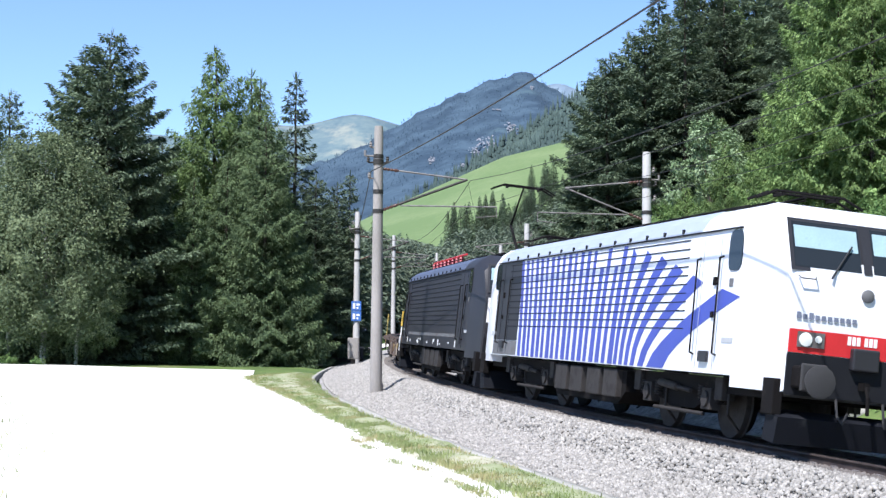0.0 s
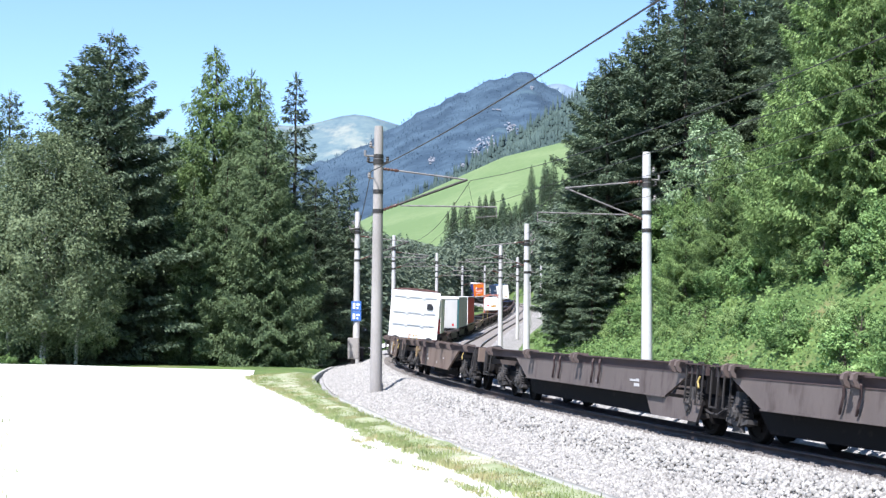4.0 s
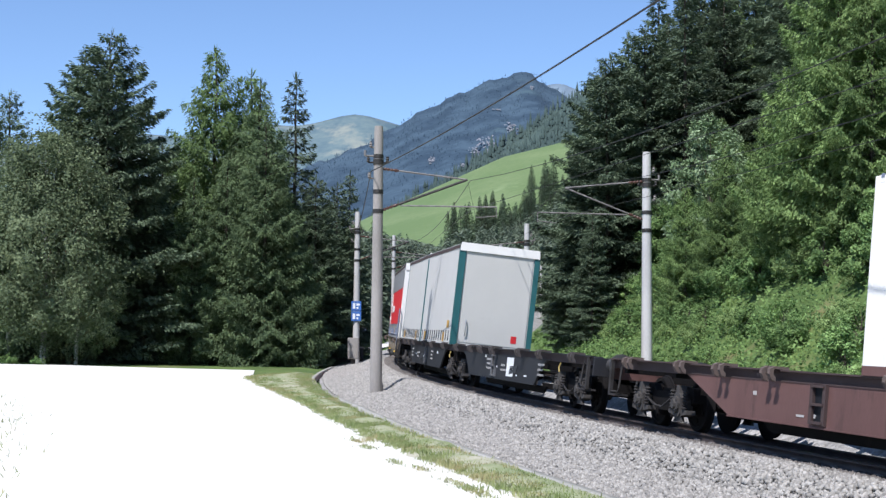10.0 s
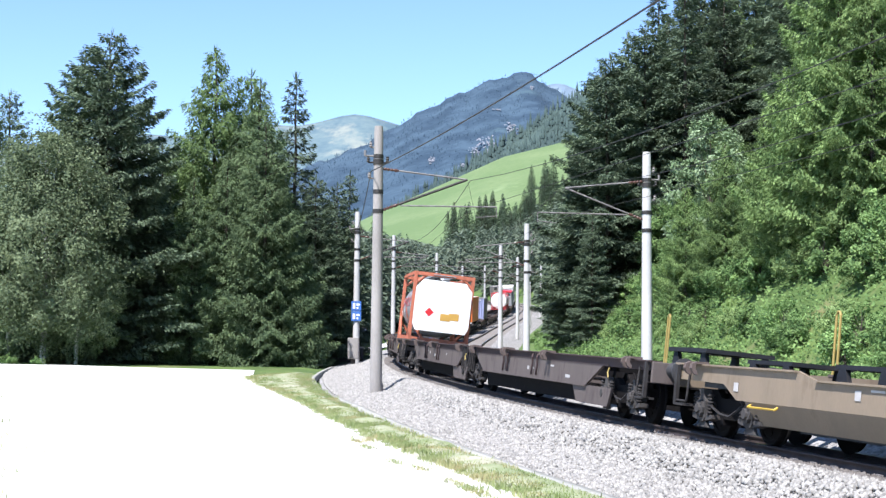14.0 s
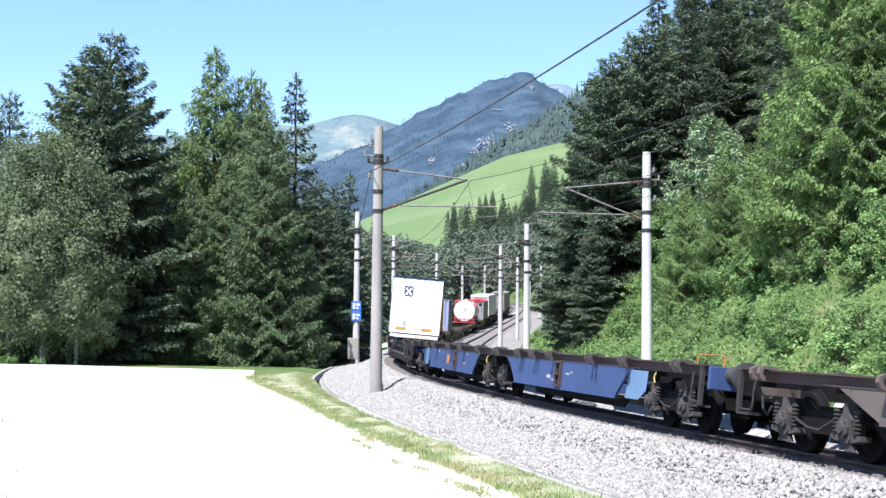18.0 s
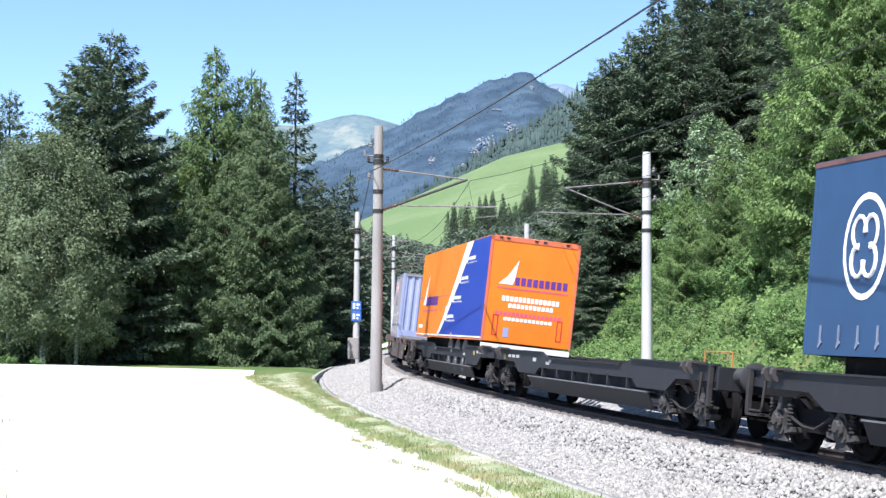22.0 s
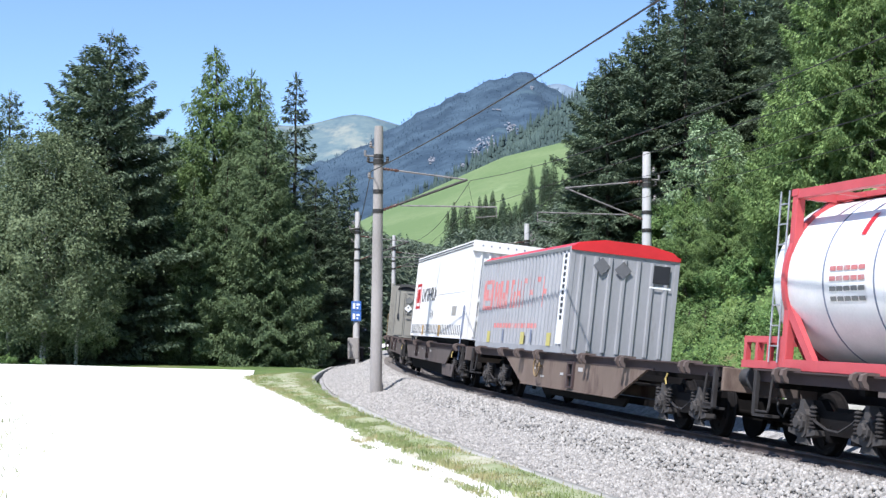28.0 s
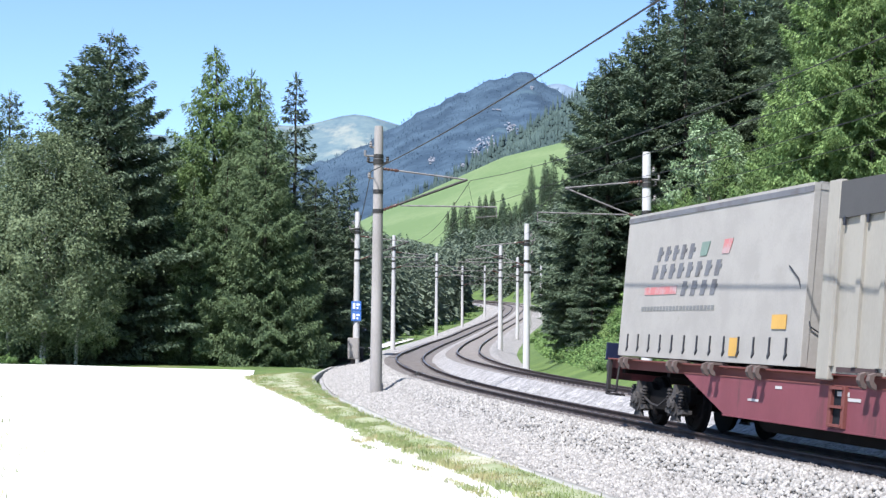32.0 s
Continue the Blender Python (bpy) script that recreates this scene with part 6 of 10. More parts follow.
def jointed(u0, joint, u1, colour, label, style="truss", seed=1, **kw):
    a = wagon(u0, joint, colour, "front half, " + label, (True, True), style, seed, (True, False), **kw)
    kw["posts"] = ()
    b = wagon(joint, u1, colour, "rear half, " + label, (False, True), style, seed + 50, (False, True), **kw)
    return a, b


# ---- loads ----
def load(name, label, category, u0, u1):
    t = thing(name, label, category, "loads on the wagons")
    um = (u0 + u1) / 2
    RIDERS.append((t, um - 3.0, um + 3.0, 0.0))
    return t, (u1 - u0) / 2


W = 1.275


def corrugated(x0, x1, y, k, z0, z1, pitch, depth, flat=0.5):
    """A folded sheet wall that stands at y and whose folds go inwards; k: -1 for the wall that faces the road."""
    s = Shape()
    n = max(2, round((x1 - x0) / pitch))
    p = (x1 - x0) / n
    pts = []
    for i in range(n):
        a = x0 + i * p
        q = p * (1 - flat) / 4
        pts += [(a, y), (a + p * flat / 2, y), (a + p * flat / 2 + 2 * q, y - k * depth), (a + p - 2 * q, y - k * depth)]
    pts.append((x1, y))
    for (xa, ya), (xb, yb) in zip(pts[:-1], pts[1:]):
        s.poly([(xa, ya, z0), (xb, yb, z0), (xb, yb, z1), (xa, ya, z1)] if k < 0 else [(xa, ya, z1), (xb, yb, z1), (xb, yb, z0), (xa, ya, z0)])
    return s


def folded_end(x, k, y0, y1, z0, z1, pitch, depth, flat=0.5):
    s = corrugated(y0, y1, 0, -1, z0, z1, pitch, depth, flat)
    s.v = [(x - k * vy, vx, vz) for vx, vy, vz in s.v]
    return s


def plate(parent, name, material, pts, y=-W - 0.004, thick=0.006, label=""):
    """A flat painted field on the side that faces the road. pts: (x, z)."""
    part(name, Shape().prism(pts, "y", y - thick, y), material, parent, label)


def rect(x0, x1, z0, z1):
    return [(x0, z0), (x1, z0), (x1, z1), (x0, z1)]


def word_bars(parent, material, x0, x1, z0, z1, n, y=-W - 0.008, slant=0.0, gap=0.25, vary=0.0, seed=0, label="row of plain painted bars"):
    """Lettering as a row of plain blocks."""
    rng = random.Random(seed)
    s = Shape()
    p = (x1 - x0) / n
    for i in range(n):
        a, b = x0 + p * i, x0 + p * (i + 1 - gap)
        top = z1 - rng.random() * vary * (z1 - z0)
        sl = slant * (top - z0)
        s.prism([(a, z0), (b, z0), (b + sl, top), (a + sl, top)], "y", y - 0.004, y)
        if z1 - z0 > 0.095:
            part("letter_bar", s, material, parent, "plain painted bar in a row of lettering")
            s = Shape()
    if s.v:
        part("lettering", s, material, parent, label)


def folded_mark(parent, name, material, x0, x1, z0, z1, h, folds, label=""):
    """A painted mark that follows the folds of a container's side wall, -h to h, on the side that faces the road."""
    pitch, depth, flat = folds
    a, b = -h + 0.10, h - 0.10
    n = max(2, round((b - a) / pitch))
    p = (b - a) / n
    f0, f1, f2 = p * flat / 2, p * flat / 2 + p * (1 - flat) / 2, p - p * (1 - flat) / 2

    def fold(x):
        q = (x - a) % p
        return depth * (0 if q < f0 else (q - f0) / (f1 - f0) if q < f1 else 1 if q < f2 else (p - q) / (p - f2))
    cuts = sorted({x0, x1} | {a + p * i + f for i in range(n + 1) for f in (0, f0, f1, f2) if x0 < a + p * i + f < x1})
    s = Shape()
    for xa, xb in zip(cuts[:-1], cuts[1:]):
        ya, yb = (-W - 0.004 + fold(x) for x in (xa + 1e-5, xb - 1e-5))
        s.poly([(xa, ya, z0), (xb, yb, z0), (xb, yb, z1), (xa, ya, z1)])
    part(name, s, material, parent, label, fix=False)


def folded_word(parent, material, x0, x1, z0, z1, n, h, folds, gap=0.3):
    p = (x1 - x0) / n
    for i in range(n):
        folded_mark(parent, "letter_bar", material, x0 + p * i, x0 + p * (i + 1 - gap), z0, z1, h, folds, "plain painted bar in a row of lettering")


def end_plate(parent, name, material, pts, x, k=1, thick=0.006, label=""):
    part(name, Shape().prism(pts, "x", x, x + k * thick), material, parent, label)


def end_bars(parent, material, y0, y1, z0, z1, n, x, seed=0, gap=0.25):
    s = Shape()
    p = (y1 - y0) / n
    for i in range(n):
        s.box(x, x + 0.006, y0 + p * i, y0 + p * (i + 1 - gap), z0, z1)
    part("lettering", s, material, parent, "row of plain painted bars")


def box_shell(t, h, z0, z1, side, end, roof, post, rail=None, folds=None, end_folds=None, bevel=0.02, roof_rise=0.0, w=W):
    """Walls, roof, floor and edges of a container from -h to h."""
    rail = rail or post
    for k in (-1, 1):
        if folds:
            part("side_wall", corrugated(-h + 0.10, h - 0.10, k * w, k, z0 + 0.12, z1 - 0.08, *folds), side, t, "folded sheet side wall", fix=False)
        else:
            part("side_wall", Shape().box(-h + 0.08, h - 0.08, min(k * w, k * (w - 0.04)), max(k * w, k * (w - 0.04)), z0 + 0.10, z1 - 0.06), side, t)
        for x in (-h, h - 0.11):
            part("corner_post", Shape().box(x, x + 0.11, min(k * (w + 0.004), k * (w - 0.11)), max(k * (w + 0.004), k * (w - 0.11)), z0, z1), post, t, bevel=0.01)
        part("bottom_rail", Shape().box(-h + 0.11, h - 0.11, min(k * (w + 0.003), k * (w - 0.08)), max(k * (w + 0.003), k * (w - 0.08)), z0, z0 + 0.14), rail, t)
        part("top_rail", Shape().box(-h + 0.11, h - 0.11, min(k * (w + 0.003), k * (w - 0.06)), max(k * (w + 0.003), k * (w - 0.06)), z1 - 0.10, z1), rail, t)
        if end_folds:
            part("end_wall", folded_end(k * (h - 0.02), k, -w + 0.11, w - 0.11, z0 + 0.12, z1 - 0.08, *end_folds), end, t, fix=False)
        else:
            part("end_wall", Shape().box(min(k * (h - 0.01), k * (h - 0.05)), max(k * (h - 0.01), k * (h - 0.05)), -w + 0.10, w - 0.10, z0 + 0.10, z1 - 0.05), end, t)
        for z in (z0, z1 - 0.10):
            part("end_rail", Shape().box(min(k * h, k * (h - 0.08)), max(k * h, k * (h - 0.08)), -w + 0.11, w - 0.11, z, z + 0.12), rail, t)
    part("floor", Shape().box(-h + 0.1, h - 0.1, -w + 0.08, w - 0.08, z0 + 0.02, z0 + 0.10), "bogie_dark", t)
    s = Shape().prism([(-w, z1 - 0.01), (-w * 0.85, z1 + 0.01 + roof_rise * 0.5), (-w * 0.4, z1 + 0.015 + roof_rise), (w * 0.4, z1 + 0.015 + roof_rise), (w * 0.85, z1 + 0.01 + roof_rise * 0.5), (w, z1 - 0.01)], "x", -h, h)
    part("roof", s, roof, t)


def straps(t, h, z0, z1, n, material="ink_black", skip=0.5):
    """Short tensioning straps with buckles along the foot of a curtain."""
    for k in range(n):
        x = -h + skip + (2 * h - 2 * skip) * k / (n - 1)
        s = Shape().prism([(x - 0.02, z1), (x - 0.02, z0 + 0.06), (x - 0.05, z0), (x - 0.03, z0 - 0.03), (x + 0.05, z0 + 0.05), (x + 0.02, z0 + 0.09), (x + 0.02, z1)], "y", -W - 0.022, -W - 0.004)
        part("curtain_strap", s, material, t)


def tags(t, xs, z, material="tag_orange", size=(0.3, 0.36)):
    for x in xs:
        plate(t, "lifting_mark", material, rect(x - size[0] / 2, x + size[0] / 2, z, z + size[1]), y=-W - 0.012, label="yellow-orange lifting mark")


def diamonds(t, x, places, size, material="sign_white"):
    for y, z in places:
        end_plate(t, "hazard_placard", material, [(y - size, z), (y, z - size), (y + size, z), (y, z + size)], x, label="square placard standing on its corner")


def curtain_box(name, label, u0, u1, z0, z1, side, end, roof, post, n_straps=14, category="swap body", rail=None, strap="ink_black"):
    t, h = load(name, label, category, u0, u1)
    box_shell(t, h, z0, z1, side, end, roof, post, rail)
    if n_straps:
        straps(t, h, z0 + 0.12, z0 + 0.42, n_straps, strap)
    return t, h


def arrow(t, material, x0, x1, z0, z1, k):
    """A broad arrow with a bent shaft, pointing along k."""
    m, w = (x0 + x1) / 2, (x1 - x0) / 2
    tip, tail = m + k * w, m - k * w
    zc, q = z0 + 0.35 * (z1 - z0), z1 - z0
    plate(t, "painted_arrow", material, [(tip, zc), (m, zc + 0.33 * q), (m, zc + 0.14 * q), (tail, zc + 0.14 * q), (tail, zc - 0.14 * q), (m, zc - 0.14 * q), (m, zc - 0.33 * q)], y=-W - 0.014)


def load_white_ribbed_end():
    t, h = load("box_container", "white box container with dark red roof edge and ribbed end", "container", 129.16, 137.77)
    z0, z1 = 1.2, 3.68
    box_shell(t, h, z0, z1, "box_white", "box_white", "maroon_wagon", "box_white", roof_rise=0.12)
    # grey strips paint the shadow bands of the ribbed end
    for z in (z0 + 0.66, z0 + 1.30, z0 + 2.12):
        end_plate(t, "end_ledge", "door_grey", [(-1.12, z), (1.08, z), (1.08, z + 0.06), (-1.12, z + 0.06)], h - 0.01, thick=0.03, label="long grey strip drawn for a ledge's shadow")
        for y in (-0.42, 0.42):
            end_plate(t, "ledge_block", "box_white", [(y - 0.07, z - 0.05), (y + 0.07, z - 0.05), (y + 0.07, z + 0.03), (y - 0.07, z + 0.03)], h - 0.01, thick=0.045)
    end_plate(t, "air_vent", "ink_black", [(0.62, z0 + 1.55), (0.92, z0 + 1.55), (0.95, z0 + 1.72), (0.85, z0 + 1.86), (0.62, z0 + 1.86)], h, thick=0.03, label="black vent cover")
    for k in range(26):
        x = -h + 0.35 + (2 * h - 0.7) * k / 25
        part("air_slot", Shape().box(x - 0.05, x + 0.05, -W - 0.007, -W, z1 - 0.22, z1 - 0.16), "ink_grey", t)
    tags(t, (-h + 2.0, h - 2.0), z0 + 0.1, "dull_lime", (0.15, 0.32))
    for x in (-h + 1.2, h - 3.0):
        plate(t, "stencil_panel", "ink_grey", rect(x, x + 0.12, z0 + 0.3, z0 + 0.45))


def load_white_folded(u0, u1, label, plain=False):
    t, h = load("box_container", label, "container", u0, u1)
    z0, z1 = 1.2, 3.90
    box_shell(t, h, z0, z1, "box_white", "box_white", "box_white", "box_white", folds=None if plain else (0.2, 0.022, 0.5))
    for k in range(44):
        x = -h + 0.2 + (2 * h - 0.4) * k / 43
        part("roof_stud", Shape().box(x - 0.04, x + 0.04, -W - 0.01, -W + 0.02, z1 - 0.035, z1 + 0.02), "ink_grey", t)
    for k in range(7):
        z = z0 + 0.25 + 0.34 * k
        for y in (-0.95, -0.05):
            end_plate(t, "end_ledge", "door_grey", [(y, z), (y + 0.6, z), (y + 0.6, z + 0.07), (y, z + 0.07)], h - 0.01, thick=0.05)
    for y in (0.25, 0.55):
        part("lock_bar", Shape().tube((h + 0.03, y, z0 + 0.05), (h + 0.03, y, z1 - 0.05), 0.02), "galvanised", t)
    if not plain:
        part("seam_rail", Shape().box(-h + 0.1, h - 0.1, -W - 0.012, -W + 0.02, z0 + 1.55, z0 + 1.60), "door_grey", t)
    part("base_rail", Shape().box(-h, h, -W - 0.006, -W + 0.10, z0, z0 + 0.13), "maroon_wagon", t, "dark red base rail")
    part("ledge_post", Shape().box(h - 0.015, h + 0.012, -W + 0.02, -W + 0.30, z0 + 0.1, z1 - 0.03), "box_white", t)
    for k in range(9):
        z = z0 + 0.2 + 0.28 * k
        part("climbing_ledge", Shape().box(h + 0.012, h + 0.07, -W + 0.03, -W + 0.26, z, z + 0.03), "box_white", t, bevel=0.005)
    for x in (-h + 0.8, 0.3, h - 1.4):
        plate(t, "fork_pocket", "door_grey", rect(x, x + 0.4, z0 + 0.01, z0 + 0.10), y=-W - 0.006)
    tags(t, (h - 0.8,), z0 - 0.02, "safety_yellow", (0.4, 0.12))


def load_red_white(u0, u1, k, seed):
    """A container whose red lower walls slope inwards behind upright gussets, with a white tarpaulin above."""
    t, h = load("tipper_container", "open-top container, white tarpaulin above red gusseted sides", "container", u0, u1)
    z0, z1 = 1.2, 3.84
    zm = z0 + 1.18
    zs, dy = zm - 0.10, 0.52
    part("hull", Shape().prism([(-W + dy, z0 + 0.06), (W - dy, z0 + 0.06), (W, zs), (W, zm + 0.02), (-W, zm + 0.02), (-W, zs)], "x", -h + 0.12, h - 0.34), "tarp_red", t, "red steel hull with inward-sloping lower walls")
    for y in (-1, 1):
        part("bottom_rail", Shape().box(-h, h, min(y * (W - 0.16), y * (W - 0.02)), max(y * (W - 0.16), y * (W - 0.02)), z0, z0 + 0.10), "tarp_red", t)
        for n in range(10):
            x = -h + 0.75 + (2 * h - 1.9) * n / 9
            part("gusset", Shape().prism([(y * (W + 0.012), zs + 0.06), (y * (W + 0.012), z0 + 0.1), (y * (W - dy), z0 + 0.1)], "x", x - 0.03, x + 0.03), "tarp_red", t)
    # end frames: posts and deep ribs with dark recesses between them
    for e in (-1, 1):
        for y in (-W + 0.13, W - 0.13):
            part("corner_post", Shape().box(min(e * h, e * (h - 0.32)), max(e * h, e * (h - 0.32)), y - 0.13, y + 0.13, z0, z0 + 2.0), "tarp_red", t, bevel=0.01)
        for n in range(5):
            z = z0 + 0.02 + 0.44 * n
            part("end_rib", Shape().box(min(e * h, e * (h - 0.32)), max(e * h, e * (h - 0.32)), -W + 0.26, W - 0.26, z, z + 0.13), "tarp_red", t)
        part("end_wall", Shape().box(min(e * (h - 0.36), e * (h - 0.32)), max(e * (h - 0.36), e * (h - 0.32)), -W + 0.2, W - 0.2, z0 + 0.1, z0 + 2.0), "tarp_red", t)
    part("plate_cover", Shape().box(h, h + 0.03, -W + 0.02, -W + 0.25, z0 + 0.08, z0 + 0.92), "galvanised", t, "pale grey placard board")
    # tarpaulin, slightly uneven between its hoops
    xs = np.linspace(-h + 0.02, h - 0.02, 23)
    rows = []
    for q, x in enumerate(xs):
        b = 0.03 if q % 2 else 0.0
        end = 0.22 if q in (0, 22) else 0.0
        rows.append([(x, -W - 0.014, zm - 0.01), (x, -W - 0.014 - b * 0.4, (zm + z1) / 2), (x, -W - 0.012, z1 - 0.06 - end), (x, -W + 0.14, z1 + 0.02 - b - end), (x, 0, z1 + 0.14 - b * 2 - end), (x, W - 0.14, z1 + 0.02 - b - end),
                     (x, W + 0.012, z1 - 0.06 - end), (x, W + 0.014 + b * 0.4, (zm + z1) / 2), (x, W + 0.014, zm - 0.01)])
    part("tarpaulin", grid_mesh("tarpaulin", np.array(rows), "tarp_white"), "tarp_white", t, "white tarpaulin lashed over the upper half")
    for e in (-1, 1):
        x = e * (h - 0.01)
        part("tarpaulin_end", Shape().prism([(-W, z0 + 1.95), (W, z0 + 1.95), (W, z1 - 0.28), (0, z1 - 0.1), (-W, z1 - 0.28)], "x", min(x, x - e * 0.3), max(x, x - e * 0.3)), "tarp_white", t, "white tarpaulin end flap")
    for n in range(13):
        x = -h + 0.3 + (2 * h - 0.6) * n / 12
        part("tarp_hook", Shape().prism([(x - 0.03, z1 + 0.0), (x + 0.03, z1 + 0.0), (x + 0.14, z1 - 0.22), (x + 0.09, z1 - 0.22)], "y", -W - 0.05, -W - 0.02), "ink_grey", t)
    part("tarp_rope", Shape().line([(-h, -W - 0.01, z1 + 0.03), (h, -W - 0.01, z1 + 0.03)], 0.022), "ink_grey", t)
    # red field with the two bent arrows at one end
    e = -1 if k < 0 else 1
    yf = -W - 0.032
    f = lambda name, m, pts, y=yf: plate(t, name, m, [(e * (h - a), b) for a, b in pts], y=y)
    f("red_field", "tarp_red", [(0.03, z0 + 0.1), (0.72, z0 + 0.1), (0.85, zm), (1.0, zm), (1.05, zm + 0.62), (0.55, zm + 0.66), (0.03, zm + 0.74)])
    f("painted_arrow", "tarp_red", [(1.0, zm + 0.62), (0.9, zm + 0.86), (1.75, zm + 0.80), (1.85, zm + 0.36), (1.66, zm + 0.40), (1.5, zm + 0.12), (1.35, zm + 0.45), (1.2, zm + 0.42), (1.25, zm + 0.62)])
    f("painted_arrow", "tarp_white", [(1.22, zm + 0.50), (0.95, zm + 0.52), (0.92, zm + 0.22), (0.70, zm + 0.16), (1.0, zm - 0.38), (1.26, zm - 0.40), (1.12, zm - 0.02), (1.3, zm + 0.0)], yf - 0.008)
    L = 2 * h
    c0, c1, hgt, up = (-h + 0.33 * L, -h + 0.84 * L, 0.86, 0.12) if k < 0 else (-h + 0.20 * L, -h + 0.52 * L, 0.50, 0.08)
    p, zb, rim = (c1 - c0) / 8, zm + up, 0.10 * hgt
    for n in range(8):
        x, w = c0 + p * n, p * (0.62 if n in (5, 7) else 1.0)
        z, lift = zb - 0.03 * (n % 2), 0.05 * hgt * (n in (1, 4, 6))
        outer = [(x - 0.02, z - 0.03), (x + w * 0.98, z - 0.03), (x + w * 0.98 + 0.14 * hgt, z + hgt - lift), (x + 0.14 * hgt, z + hgt - lift)]
        inner = [(x + rim + 0.03, z + rim), (x + w * 0.98 - rim * 0.4, z + rim), (x + w * 0.98 + 0.12 * hgt - rim * 0.4, z + hgt - lift - rim), (x + rim + 0.03 + 0.12 * hgt, z + hgt - lift - rim)]
        plate(t, "letter_bar", "ink_black", outer, y=-W - 0.030, label="plain black-edged block in a row of lettering")
        plate(t, "letter_fill", "tarp_white", inner, y=-W - 0.034)
        m, c = ((inner[0][0] + inner[1][0]) / 2, zb + hgt * (0.36 if n % 2 else 0.55))
        if n not in (5, 7):
            plate(t, "letter_slit", "ink_black", [(m - 0.02, c), (m + 0.03, c), (m + 0.03 + 0.05 * hgt, c + 0.26 * hgt), (m - 0.02 + 0.05 * hgt, c + 0.26 * hgt)], y=-W - 0.038)
    if k < 0:
        word_bars(t, "pink", c0 + 0.2, c1 - 0.7, zm - 0.22, zm - 0.12, 9, y=-W - 0.012, gap=0.5)
        plate(t, "warning_triangle", "safety_yellow", [(h - 0.62, zm + 0.62), (h - 0.34, zm + 0.62), (h - 0.48, zm + 1.0)], y=-W - 0.03)
    else:
        plate(t, "yellow_block", "safety_yellow", [(h - 1.0, z0 + 0.1), (h - 0.7, z0 + 0.1), (h - 0.7, z0 + 0.3), (h - 1.0, z0 + 0.34)], y=-W - 0.045)


def load_grey_curtain(u0, u1, lead):
    t, h = curtain_box("swap_body", "light grey curtain-sided swap body with teal corner posts", u0, u1, 1.2, 4.34, "tarp_grey", "tarp_grey", "tarp_white", "post_teal", 13, rail="tarp_grey")
    z0, z1 = 1.2, 4.34
    part("roof_edge", Shape().box(-h, h, -W - 0.016, -W - 0.004, z1 - 0.13, z1 - 0.03), "rust_dark", t, "dark strip under the roof edge")
    part("roof_edge", Shape().box(-h, h, -W - 0.012, -W - 0.002, z1 - 0.10, z1 - 0.01), "band_grey", t)
    end_plate(t, "roof_cap", "tarp_white", [(-W, z1 - 0.20), (W, z1 - 0.20), (W * 0.98, z1 + 0.06), (-W * 0.98, z1 + 0.06)], h, thick=0.06, label="white roof cap over the end")
    for y0, y1 in ((-W - 0.005, -W + 0.2), (W - 0.16, W + 0.005)):
        end_plate(t, "end_post", "post_teal", [(y0, z0), (y1, z0), (y1, z1 - 0.2), (y0, z1 - 0.2)], h, thick=0.03)
    end_plate(t, "roller_shutter", "tarp_grey", [(-W + 0.24, z0 + 0.1), (W - 0.2, z0 + 0.1), (W - 0.2, z1 - 0.22), (-W + 0.24, z1 - 0.22)], h, thick=0.012)
    end_plate(t, "red_plate", "signal_red", [(0.62, z0 + 0.22), (0.80, z0 + 0.22), (0.80, z0 + 0.45), (0.62, z0 + 0.45)], h + 0.012)
    part("door_handle", Shape().line([(h + 0.05, -0.85, z0 + 0.3), (h + 0.09, -0.85, z0 + 0.4), (h + 0.09, -0.85, z0 + 0.7), (h + 0.05, -0.85, z0 + 0.8)], 0.018), "galvanised", t)
    tags(t, (-h + 1.2, h - 1.6), z0 + 0.06, size=(0.34, 0.30))
    if lead:
        tags(t, (h - 0.8,), z0 + 0.5, size=(0.42, 0.24))


